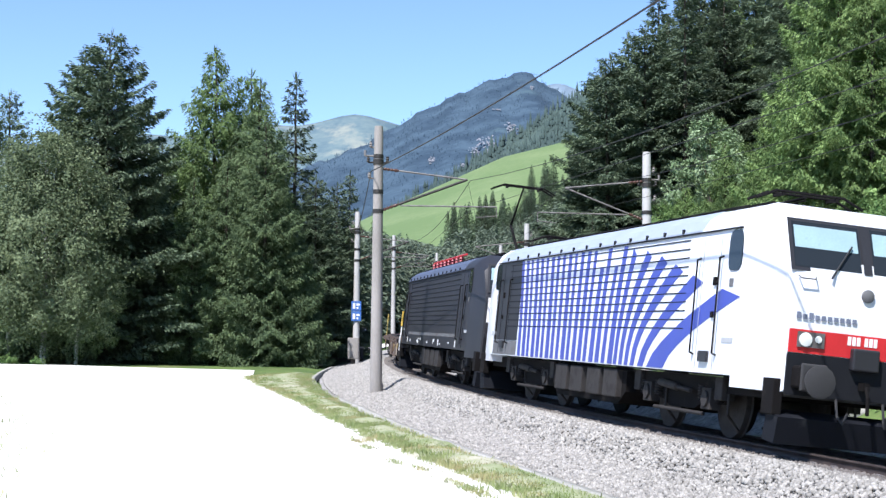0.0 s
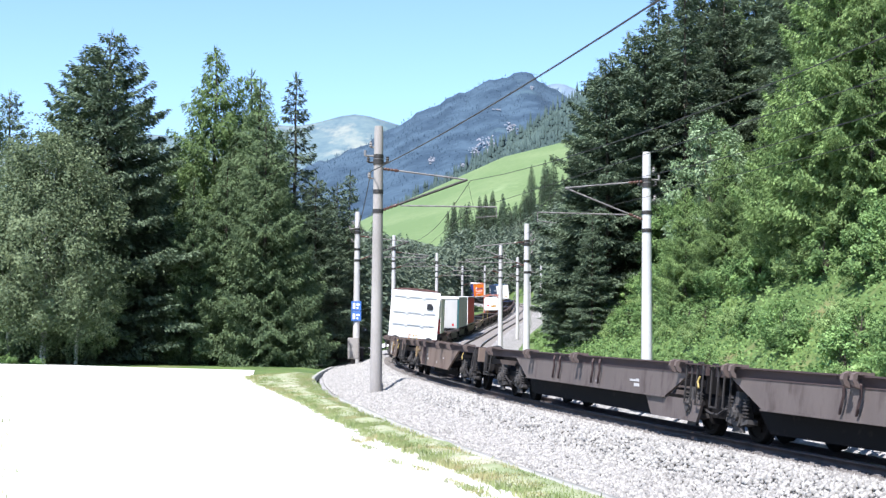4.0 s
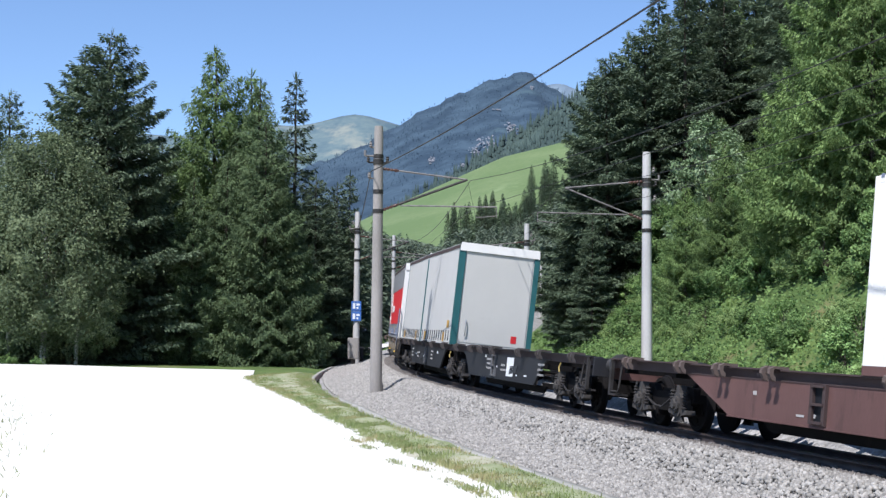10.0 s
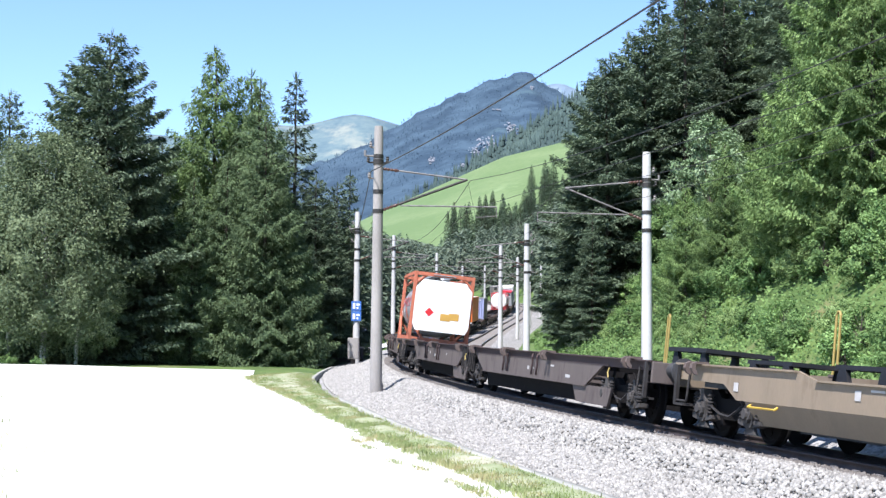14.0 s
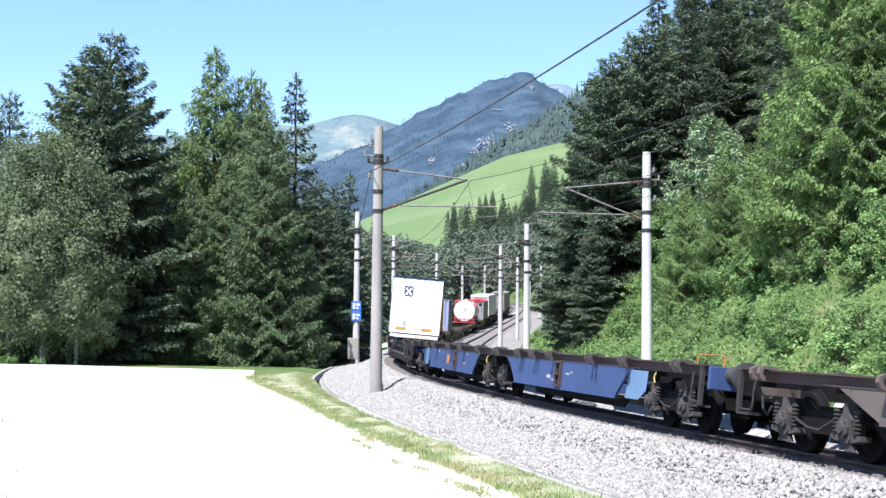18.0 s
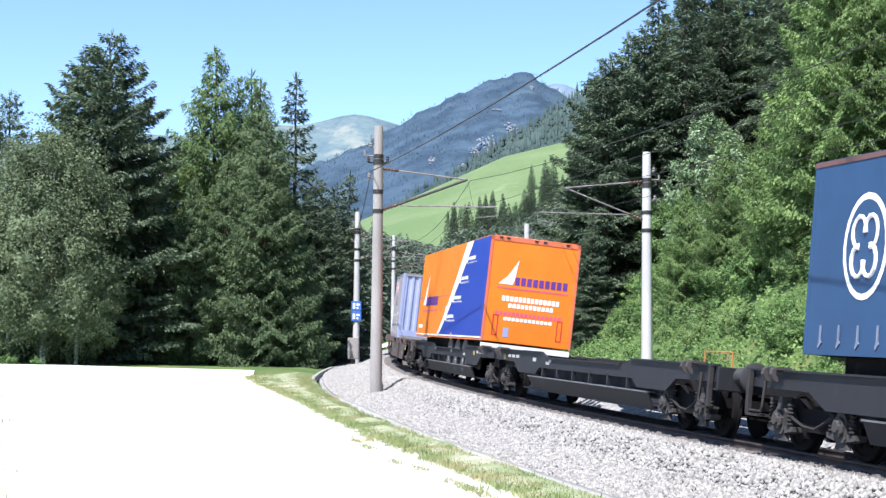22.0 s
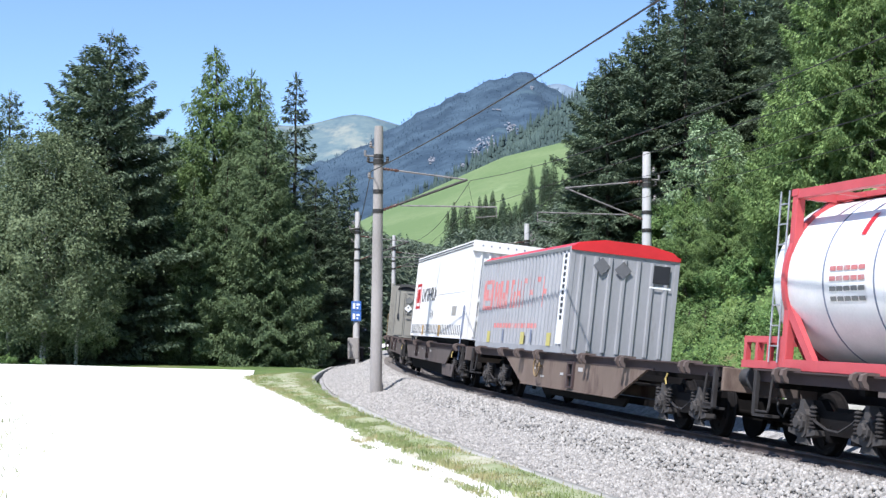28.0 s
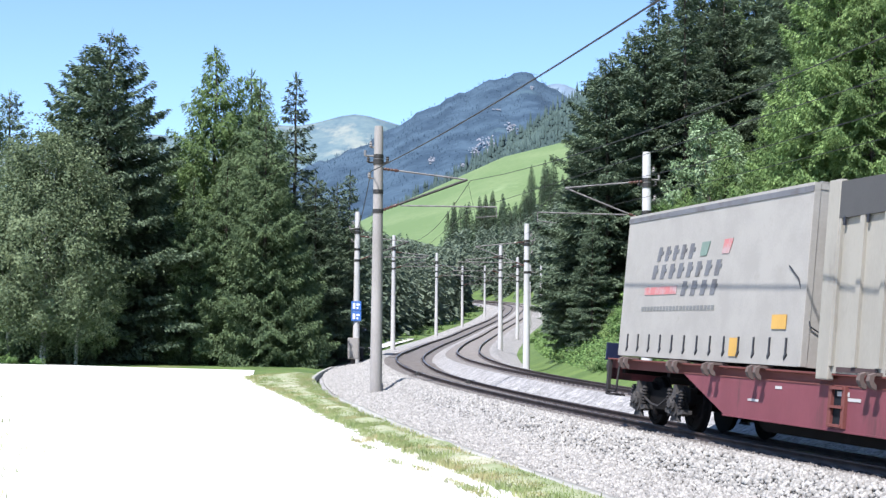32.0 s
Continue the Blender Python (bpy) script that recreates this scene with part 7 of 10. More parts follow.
def load_red_curtain():
    t, h = curtain_box("semi_trailer", "semi-trailer with red and grey curtain side", 219.4, 232.6, 1.2, 4.36, "tarp_red", "tarp_grey", "tarp_white", "tarp_white", 24, "trailer", rail="band_grey", strap="ink_grey")
    z0, z1 = 1.25, 4.36
    part("roof_edge", Shape().box(-h, h, -W - 0.016, -W - 0.004, z1 - 0.13, z1 - 0.03), "rust_dark", t, "dark strip under the roof edge")
    plate(t, "grey_band", "band_grey", [(-h, z0 + 2.08), (h, z0 + 2.12), (h, z1 - 0.12), (-h, z1 - 0.12)], y=-W - 0.002, label="grey upper band of the curtain")
    plate(t, "grey_skirt", "band_grey", rect(-h, h, z0 + 0.08, z0 + 0.56), y=-W - 0.002, label="grey lower band of the curtain")
    part("roof_edge", Shape().box(-h, h, -W - 0.014, -W - 0.002, z1 - 0.13, z1 - 0.05), "ink_grey", t)
    # two nested pairs of rounded hooks and an arrow head
    s = Shape()
    cx = -h + 1.15

    def stroke(path, w):
        for (xa, za), (xb, zb) in zip(path[:-1], path[1:]):
            d = math.hypot(xb - xa, zb - za)
            nx, nz = -(zb - za) / d * w / 2, (xb - xa) / d * w / 2
            ex, ez = (xb - xa) / d * 0.015, (zb - za) / d * 0.015
            s.prism([(xa - nx - ex, za - nz - ez), (xb - nx + ex, zb - nz + ez), (xb + nx + ex, zb + nz + ez), (xa + nx - ex, za + nz - ez)], "y", -W - 0.012, -W - 0.006)

    for zc, r0, reach in ((z0 + 1.64, 0.34, 0.45), (z0 + 0.98, 0.42, 0.50)):
        for r in (r0, r0 * 0.46):
            arc = [(cx - 1.25 * r * math.sin(a), zc + r * math.cos(a)) for a in np.linspace(0, math.pi, 11)]
            stroke([(cx + reach, zc + r)] + arc + [(cx + reach, zc - r)], 0.105)
    stroke([(cx + 0.52, z0 + 1.98), (cx + 1.15, z0 + 1.34), (cx + 0.62, z0 + 0.58)], 0.11)
    stroke([(cx + 0.50, z0 + 1.98), (cx + 0.50, z0 + 1.60)], 0.10)
    part("emblem", s, "tarp_white", t, "white emblem of hooked outlines and an arrow head")
    word_bars(t, "tarp_white", -h + 2.7, -h + 5.2, z0 + 1.12, z0 + 1.42, 6, slant=0.2, gap=0.2)
    tags(t, (-h + 3.4, h - 4.8), z0 + 0.1)
    tags(t, (h - 1.4,), z0 + 0.62, size=(0.9, 0.14))
    end_plate(t, "front_cap", "tarp_white", [(-W, z1 - 0.25), (W, z1 - 0.25), (W, z1 + 0.03), (-W, z1 + 0.03)], h, thick=0.05)
    part("corner_panel", Shape().box(h - 0.02, h + 0.012, -W - 0.01, -W + 0.35, z0, z1 - 0.25), "tarp_white", t)
    end_plate(t, "red_emblem", "tarp_red", [(0.2, z1 - 0.75), (0.9, z1 - 0.75), (0.9, z1 - 0.45), (0.2, z1 - 0.45)], h)
    part("air_hose", Shape().line([(h + 0.03, -0.7, z1 - 0.3), (h + 0.03, -0.95, z0 + 1.6), (h + 0.03, -0.5, z0 + 0.9), (h + 0.03, 0.3, z0 + 0.2)], 0.012), "ink_black", t)
    part("grab_rail", Shape().line([(h - 0.1, -W - 0.06, z0 + 0.0), (h - 0.1, -W - 0.06, z0 + 1.2), (h + 0.15, -W - 0.06, z0 + 1.2), (h + 0.15, -W - 0.06, z0 - 0.3)], 0.025), "ink_grey", t)
    running_gear(t, -h + 3.6, z0, 0.35)


def running_gear(t, x0, z0, floor):
    """Three axles of a road trailer that stand in the wagon's pocket."""
    # chassis widened to a solid block, to keep the gap below dark
    part("chassis", Shape().box(-6.2, 6.2, -0.95, 0.95, z0 - 0.26, z0 - 0.004), "bogie_dark", t, "dark chassis, widened to fill the gap below the body")
    for k in range(3):
        x = x0 + 1.42 * (k - 1)
        for y in (-1.0, 0.72):
            s = Shape().lathe((x, y - 0.15, floor + 0.5), (x, y + 0.17, floor + 0.5), [(0, 0.28), (0.02, 0.46), (0.12, 0.5), (0.88, 0.5), (0.98, 0.46), (1, 0.28)], 24)
            tyre = part("road_wheel", s, "tyre", t, "black road tyre", smooth=True)
            s = Shape().lathe((x, y - 0.17, floor + 0.5), (x, y - 0.10, floor + 0.5), [(0, 0.10), (0.2, 0.16), (0.5, 0.27), (1, 0.28)], 16)
            part("rim", s, "galvanised", tyre, smooth=True)
        part("axle", Shape().tube((x, -1.0, floor + 0.5), (x, 1.0, floor + 0.5), 0.06), "ink_black", t)
    for y in (-1.1, 1.1):
        part("mudguard", Shape().box(x0 - 2.0, x0 + 2.0, y - 0.16, y + 0.16, floor + 1.04, floor + 1.06), "ink_black", t)


def load_navy_trailer():
    t, h = curtain_box("semi_trailer", "semi-trailer with dark blue curtain and white rear doors", 370.13, 383.86, 1.45, 4.24, "tarp_navy", "box_white", "tarp_navy", "tarp_navy", 26, "trailer", strap="ink_grey")
    z0, z1 = 1.45, 4.24
    part("roof_edge", Shape().box(-h, h, -W - 0.014, -W - 0.002, z1 - 0.08, z1 - 0.01), "maroon_wagon", t)
    s = Shape()
    cx, cz = -h + 1.55, z0 + 1.5
    s.prism([(cx + 0.58 * math.cos(a * math.pi / 12), cz + 0.74 * math.sin(a * math.pi / 12)) for a in range(24)], "y", -W - 0.010, -W - 0.004)
    part("round_emblem", s, "tarp_white", t, "white round emblem")
    s = Shape().prism([(cx + 0.50 * math.cos(a * math.pi / 12), cz + 0.65 * math.sin(a * math.pi / 12)) for a in range(24)], "y", -W - 0.014, -W - 0.010)
    part("round_emblem_field", s, "tarp_navy", t)
    s = Shape()
    for q in range(4):
        a0 = q * math.pi / 2 + math.pi / 4
        mx, mz = cx + 0.21 * math.cos(a0), cz + 0.28 * math.sin(a0)
        s.line([(mx + 0.17 * math.cos(a), -W - 0.016, mz + 0.22 * math.sin(a)) for a in np.linspace(a0 - 2.4, a0 + 2.4, 12)], 0.034, 5)
    part("round_emblem_mark", s, "tarp_white", t)
    word_bars(t, "sign_white", h - 4.4, h - 0.9, z0 + 1.5, z0 + 1.78, 14, gap=0.35, vary=0.3, seed=4)
    tags(t, (-h + 4.2, h - 5.8), z0 + 0.06, size=(0.36, 0.62))
    end_plate(t, "rear_door", "box_white", [(-W + 0.02, z0), (W - 0.02, z0), (W - 0.02, z1 - 0.08), (-W + 0.02, z1 - 0.08)], h, thick=0.02)
    knot = Shape()
    for q in range(4):
        a0 = q * math.pi / 2 + math.pi / 4
        c = (-0.44 + 0.13 * math.cos(a0), z1 - 0.68 + 0.15 * math.sin(a0))
        lobe = [(h + 0.026, c[0] + 0.11 * math.cos(a), c[1] + 0.13 * math.sin(a)) for a in np.linspace(a0 - 2.4, a0 + 2.4, 12)]
        knot.line(lobe, 0.028, 5)
    part("door_emblem", knot, "knot_blue", t, "dark blue four-lobed emblem")
    for y in (-0.95, 0.35):
        end_plate(t, "reflector_board", "tag_orange", [(y, z0 + 0.14), (y + 0.52, z0 + 0.14), (y + 0.52, z0 + 0.30), (y, z0 + 0.30)], h + 0.02)
    end_plate(t, "paper_plate", "door_grey", [(-0.62, z0 + 0.34), (-0.42, z0 + 0.34), (-0.42, z0 + 0.62), (-0.62, z0 + 0.62)], h + 0.02)
    for y in (-0.7, 0.0, 0.3, 0.9):
        part("hinge", Shape().box(h - 0.05, h + 0.06, y - 0.05, y + 0.05, z1 - 0.05, z1 + 0.03), "ink_black", t)
    part("bumper", Shape().box(h - 0.1, h + 0.06, -1.2, 1.2, z0 - 0.22, z0 - 0.06), "tarp_white", t)
    part("mudguard_flap", Shape().box(h - 0.15, h + 0.02, -1.27, -0.9, z0 - 0.7, z0 - 0.1), "ink_black", t)
    running_gear(t, 2.17, z0, 0.40)


def load_orange_trailer():
    t, h = load("semi_trailer", "box semi-trailer, orange with blue field and white diagonal", "trailer", 404.2, 417.86)
    z0, z1 = 1.38, 4.32
    box_shell(t, h, z0, z1, "lorry_orange", "lorry_orange", "tarp_white", "lorry_orange", "lorry_orange")
    plate(t, "blue_field", "lorry_blue", [(-h + 5.6, z0 + 0.04), (h, z0 + 0.04), (h, z1 - 0.02), (h - 3.4, z1 - 0.02)], label="blue field behind a white diagonal")
    edge = [(-h + 5.0 + (2 * h - 9.0) * (q / 10) ** 0.85, z0 + 0.04 + (z1 - z0 - 0.06) * q / 10) for q in range(11)]
    plate(t, "white_diagonal", "tarp_white", edge + [(x + 0.42 + 0.75 * q / 10, z) for q, (x, z) in reversed(list(enumerate(edge)))], y=-W - 0.011, label="curved white diagonal band")
    for k in range(4):
        x, z = edge[2 + 2 * k][0] + 0.45 + 0.12 * k, edge[2 + 2 * k][1]
        plate(t, "band_step", "tarp_white", [(x - 0.25, z - 0.05), (x + 0.42, z - 0.05), (x + 0.30, z + 0.20), (x + 0.1, z + 0.42)], y=-W - 0.019)
        word_bars(t, "sign_white", x + 0.45, x + 1.75, z + 0.02, z + 0.12, 9, gap=0.3)
        plate(t, "underline", "tarp_white", rect(x + 0.2, x + 2.0, z - 0.09, z - 0.04))
    plate(t, "white_sail", "tarp_white", [(-h + 1.1, z0 + 1.1), (-h + 1.7, z0 + 1.1), (-h + 1.75, z0 + 1.4), (-h + 2.0, z0 + 2.15), (-h + 1.55, z0 + 1.6)])
    word_bars(t, "violet", -h + 1.75, -h + 4.6, z0 + 1.08, z0 + 1.38, 9, gap=0.22, slant=0.15)
    plate(t, "underline", "pink", rect(-h + 1.1, -h + 4.5, z0 + 0.88, z0 + 0.94))
    word_bars(t, "sign_white", -h + 0.5, -h + 1.5, z0 + 0.3, z0 + 0.42, 5)
    part("sill_stripe", Shape().box(-h, h, -W - 0.012, -W - 0.002, z0 + 0.06, z0 + 0.10), "tarp_white", t)
    plate(t, "side_seam", "ink_grey", rect(-h, h, z0 + 1.36, z0 + 1.375), y=-W - 0.001)
    tags(t, (-h + 3.6, -h + 8.3), z0 - 0.04, size=(0.16, 0.22))
    # rear doors
    end_plate(t, "rear_door", "lorry_orange", [(-W + 0.05, z0 + 0.02), (W - 0.05, z0 + 0.02), (W - 0.05, z1 - 0.12), (-W + 0.05, z1 - 0.12)], h, thick=0.02)
    for y0, y1, za, zb in ((-W, -W + 0.07, z0, z1), (W - 0.07, W, z0, z1), (-W, W, z1 - 0.12, z1)):
        end_plate(t, "door_frame", "frame_orange", [(y0, za), (y1, za), (y1, zb), (y0, zb)], h, thick=0.035)
    end_plate(t, "white_sail", "tarp_white", [(-0.95, z0 + 1.62), (-0.55, z0 + 1.62), (-0.5, z0 + 1.75), (-0.42, z0 + 2.32), (-0.7, z0 + 1.85)], h + 0.021)
    end_bars(t, "violet", -0.48, 1.05, z0 + 1.62, z0 + 1.84, 9, h + 0.021)
    end_bars(t, "pink", -0.95, 1.05, z0 + 1.50, z0 + 1.54, 1, h + 0.021, gap=0)
    end_bars(t, "sign_white", -0.8, 0.85, z0 + 1.16, z0 + 1.30, 14, h + 0.021)
    end_bars(t, "sign_white", -0.6, 0.7, z0 + 0.98, z0 + 1.10, 11, h + 0.021)
    end_bars(t, "pink", -0.95, 0.95, z0 + 0.76, z0 + 0.86, 16, h + 0.021)
    end_bars(t, "sign_white", -0.7, 0.7, z0 + 0.62, z0 + 0.71, 12, h + 0.021)
    for y in (-1.0, 0.82):
        for a, b, c, d in ((0, 0.16, 0, 0.03), (0, 0.16, 0.55, 0.58), (0, 0.03, 0, 0.58), (0.13, 0.16, 0, 0.58)):
            end_plate(t, "handle_recess", "signal_red", [(y + a, z0 + 0.18 + c), (y + b, z0 + 0.18 + c), (y + b, z0 + 0.18 + d), (y + a, z0 + 0.18 + d)], h + 0.021)
    end_plate(t, "paper_plate", "steel_blue", [(-0.68, z0 + 0.16), (-0.52, z0 + 0.16), (-0.52, z0 + 0.42), (-0.68, z0 + 0.42)], h + 0.021)
    for y in (-1.0, -0.8, 0.0, 0.25, 0.9):
        part("hinge", Shape().box(h - 0.02, h + 0.05, y - 0.05, y + 0.05, z1 - 0.07, z1 - 0.02), "ink_black", t)
    part("bumper", Shape().box(h - 0.1, h + 0.06, -1.25, 1.25, z0 - 0.20, z0 - 0.05), "tarp_white", t)
    running_gear(t, 2.05, z0, 0.40)


def load_blue_steel():
    t, h = load("steel_container", "folded steel container with pale blue end and grey side", "container", 428.02, 435.22)
    z0, z1 = 1.22, 4.02
    box_shell(t, h, z0, z1, "steel_bluegrey", "steel_blue", "steel_bluegrey", "steel_blue", "steel_bluegrey", folds=(0.26, 0.04, 0.55), end_folds=(0.30, 0.05, 0.55))
    end_plate(t, "end_sill", "steel_blue", [(-W + 0.1, z0 + 0.1), (W - 0.1, z0 + 0.1), (W - 0.1, z0 + 0.36), (-W + 0.1, z0 + 0.36)], h - 0.03, thick=0.025)
    g = (0.26, 0.04, 0.55)
    for k, c in enumerate(((0, 1, 2), (0, 1), (1, 2), (0, 2))):
        x = -h + 0.35 + 0.78 * k
        folded_mark(t, "letter_bar", "pale_stencil", x, x + 0.09, z1 - 0.70, z1 - 0.26, h, g)
        for q in c:
            folded_mark(t, "letter_bar", "pale_stencil", x + 0.09, x + 0.42, z1 - 0.70 + 0.18 * q, z1 - 0.62 + 0.18 * q, h, g)
    folded_word(t, "pale_stencil", -h + 0.9, -h + 3.4, z0 + 0.94, z0 + 1.06, 9, h, g, 0.35)
    for k in range(3):
        folded_word(t, "pale_stencil", h - 2.9, h - 1.5 + 0.25 * k, z0 + 1.0 - 0.22 * k, z0 + 1.11 - 0.22 * k, 6, h, g, 0.35)
    folded_word(t, "pale_stencil", -h + 0.9, -h + 2.2, z0 + 0.24, z0 + 0.36, 4, h, g, 0.6)
    folded_mark(t, "stencil_panel", "pale_stencil", h - 0.8, h - 0.3, z1 - 0.36, z1 - 0.22, h, g)
    end_plate(t, "stencil_panel", "sign_white", [(0.55, z1 - 0.30), (0.88, z1 - 0.30), (0.88, z1 - 0.20), (0.55, z1 - 0.20)], h)
    s = Shape()
    for k in range(10):
        a, b = 1.4 - k * 0.26, 1.4 - (k + 1) * 0.26
        s.line([(-h + 2.2 + 0.9 * math.cos(a), -W - 0.012, z0 + 1.95 + 0.55 * math.sin(a)), (-h + 2.2 + 0.9 * math.cos(b), -W - 0.012, z0 + 1.95 + 0.55 * math.sin(b))], 0.02, 4)
    part("red_arc", s, "faded_red", t)
    for k in range(24):
        x = -h + 0.2 + (2 * h - 0.4) * k / 23
        part("roof_stud", Shape().box(x - 0.05, x + 0.05, -W - 0.01, -W + 0.02, z1 - 0.03, z1 + 0.02), "ink_grey", t)


def tank(name, label, u0, u1, frame, shell, t0, t1, dia):
    """A tank in a steel frame. t0, t1: the ends of the frame along x."""
    t, h = load(name, label, "tank container", u0, u1)
    z0, z1 = 1.2, 3.95
    x0, x1 = -h + t0, -h + t1
    r = dia / 2
    zc = z0 + 0.22 + r
    s = Shape().lathe((x0 + 0.02, 0, zc), (x1 + 0.30, 0, zc), [(0, 0.25 * r), (0.02, 0.6 * r), (0.05, 0.88 * r), (0.085, r), (0.915, r), (0.95, 0.88 * r), (0.98, 0.6 * r), (1.0, 0.25 * r)], 40)
    part("tank_shell", s, shell, t, "smooth cylindrical tank with domed ends", smooth=True)
    n = 4
    for k in range(n):
        x = x0 + 1.0 + (x1 - x0 - 2.0) * k / (n - 1)
        part("tank_band", Shape().lathe((x - 0.03, 0, zc), (x + 0.03, 0, zc), [(0, r + 0.003), (0.3, r + 0.012), (0.7, r + 0.012), (1, r + 0.003)], 40), shell, t, smooth=True)
    for x in (x0, x1 - 0.14):
        for y in (-1.22, 1.08):
            part("frame_post", Shape().box(x, x + 0.14, y, y + 0.14, z0, z1), frame, t, bevel=0.015)
        for z in (z0, z1 - 0.14):
            part("frame_beam", Shape().box(x, x + 0.14, -1.08, 1.08, z, z + 0.14), frame, t)
        for y, k in ((-1.15, 1), (1.15, -1)):
            part("frame_brace", Shape().tube((x + 0.07, y, z1 - 0.5), (x + 0.07, y + 0.42 * k, z1 - 0.1), 0.06), frame, t)
            part("frame_brace", Shape().tube((x + 0.07, y, z0 + 0.75), (x + 0.07, y + 0.5 * k, z0 + 0.12), 0.06), frame, t)
    for y in (-1.22, 1.10):
        part("bottom_rail", Shape().box(x0 + 0.14, x1 - 0.14, y, y + 0.12, z0, z0 + 0.16), frame, t)
        part("top_rail", Shape().box(x0 + 0.14, x1 - 0.14, y, y + 0.10, z1 - 0.12, z1), frame, t)
        for xa, xb in ((x0 + 0.14, x0 + 0.9), (x1 - 0.14, x1 - 0.9)):
            part("frame_brace", Shape().tube((xa, y + 0.06, z0 + 0.95), (xb, y + 0.06, z0 + 0.12), 0.055), frame, t)
    s = Shape().box(x0 + 0.3, x1 - 0.3, -0.35, 0.05, z1 - 0.06, z1 - 0.03)
    for k in range(int((x1 - x0) / 0.25)):
        s.box(x0 + 0.3 + 0.25 * k, x0 + 0.34 + 0.25 * k, -0.45, 0.45, z1 - 0.09, z1 - 0.06)
    part("walkway", s, "galvanised", t)
    part("manhole", Shape().lathe(((x0 + x1) / 2, 0.2, zc + r - 0.05), ((x0 + x1) / 2, 0.2, zc + r + 0.14), [(0, 0.28), (0.7, 0.28), (0.8, 0.32), (1, 0.3)], 16), "galvanised", t)
    return t, h, x0, x1, z0, z1, zc, r


def skin_bars(t, material, x0, x1, n, zc, r, a0, a1, gap=0.3, label="row of plain painted bars"):
    """Bars that follow the tank's curve on the side that faces the road, between two angles over its waist (radians)."""
    s = Shape()
    p = (x1 - x0) / n
    for i in range(n):
        xa, xb = x0 + p * i, x0 + p * (i + 1 - gap)
        for k in range(4):
            b0, b1 = a0 + (a1 - a0) * k / 4, a0 + (a1 - a0) * (k + 1) / 4
            q = [(x, -(r + 0.012) * math.cos(b), zc + (r + 0.012) * math.sin(b)) for x, b in ((xa, b0), (xb, b0), (xb, b1), (xa, b1))]
            s.poly(q)
    part("lettering", s, material, t, label, fix=False)


def load_grey_tank():
    t, h, x0, x1, z0, z1, zc, r = tank("tank_container", "grey tank with white end in a brown-red frame", 285.61, 291.98, "tank_frame", "tank_grey", 0.0, 6.3, 2.30)
    for k in range(5):
        x = x0 + 0.8 + 0.78 * k
        skin_bars(t, "signal_red", x, x + 0.12, 1, zc, r, -0.02, 0.34, 0, "plain painted bar in a row of lettering")
        skin_bars(t, "signal_red", x + 0.12, x + 0.38, 1, zc, r, 0.12 * (k % 3), 0.12 * (k % 3) + 0.09, 0, "plain painted bar in a row of lettering")
        if k % 2 == 0:
            skin_bars(t, "signal_red", x + 0.38, x + 0.50, 1, zc, r, -0.02, 0.34, 0, "plain painted bar in a row of lettering")
    skin_bars(t, "sign_white", x0 + 1.6, x0 + 2.0, 1, zc, r, -0.25, 0.05, 0)
    skin_bars(t, "sign_white", x0 + 1.6, x0 + 2.1, 1, zc, r, -0.95, -0.6, 0)
    skin_bars(t, "sign_white", x0 + 0.25, x0 + 0.45, 1, zc, r, -0.35, -0.15, 0)
    skin_bars(t, "frame_orange", x0 + 2.6, x0 + 3.2, 1, zc, r, -0.45, -0.05, 0)
    end_plate(t, "tank_end_cover", "tank_white", [(y, zc + z) for y, z in ((-1.0, -0.95), (1.0, -0.95), (1.12, -0.7), (1.12, 0.75), (0.85, 1.08), (-0.85, 1.08), (-1.12, 0.75), (-1.12, -0.7))], x1 + 0.30, thick=0.05, label="white insulated tank end with placards")
    for y, z, m in ((-0.5, zc - 0.2, "signal_red"), (0.15, zc - 0.35, "tag_orange"), (0.5, zc - 0.3, "tag_orange")):
        end_plate(t, "hazard_placard", m, [(y - 0.18, z), (y, z - 0.18), (y + 0.18, z), (y, z + 0.18)] if m == "signal_red" else [(y - 0.2, z - 0.14), (y + 0.2, z - 0.14), (y + 0.2, z + 0.14), (y - 0.2, z + 0.14)], x1 + 0.352)


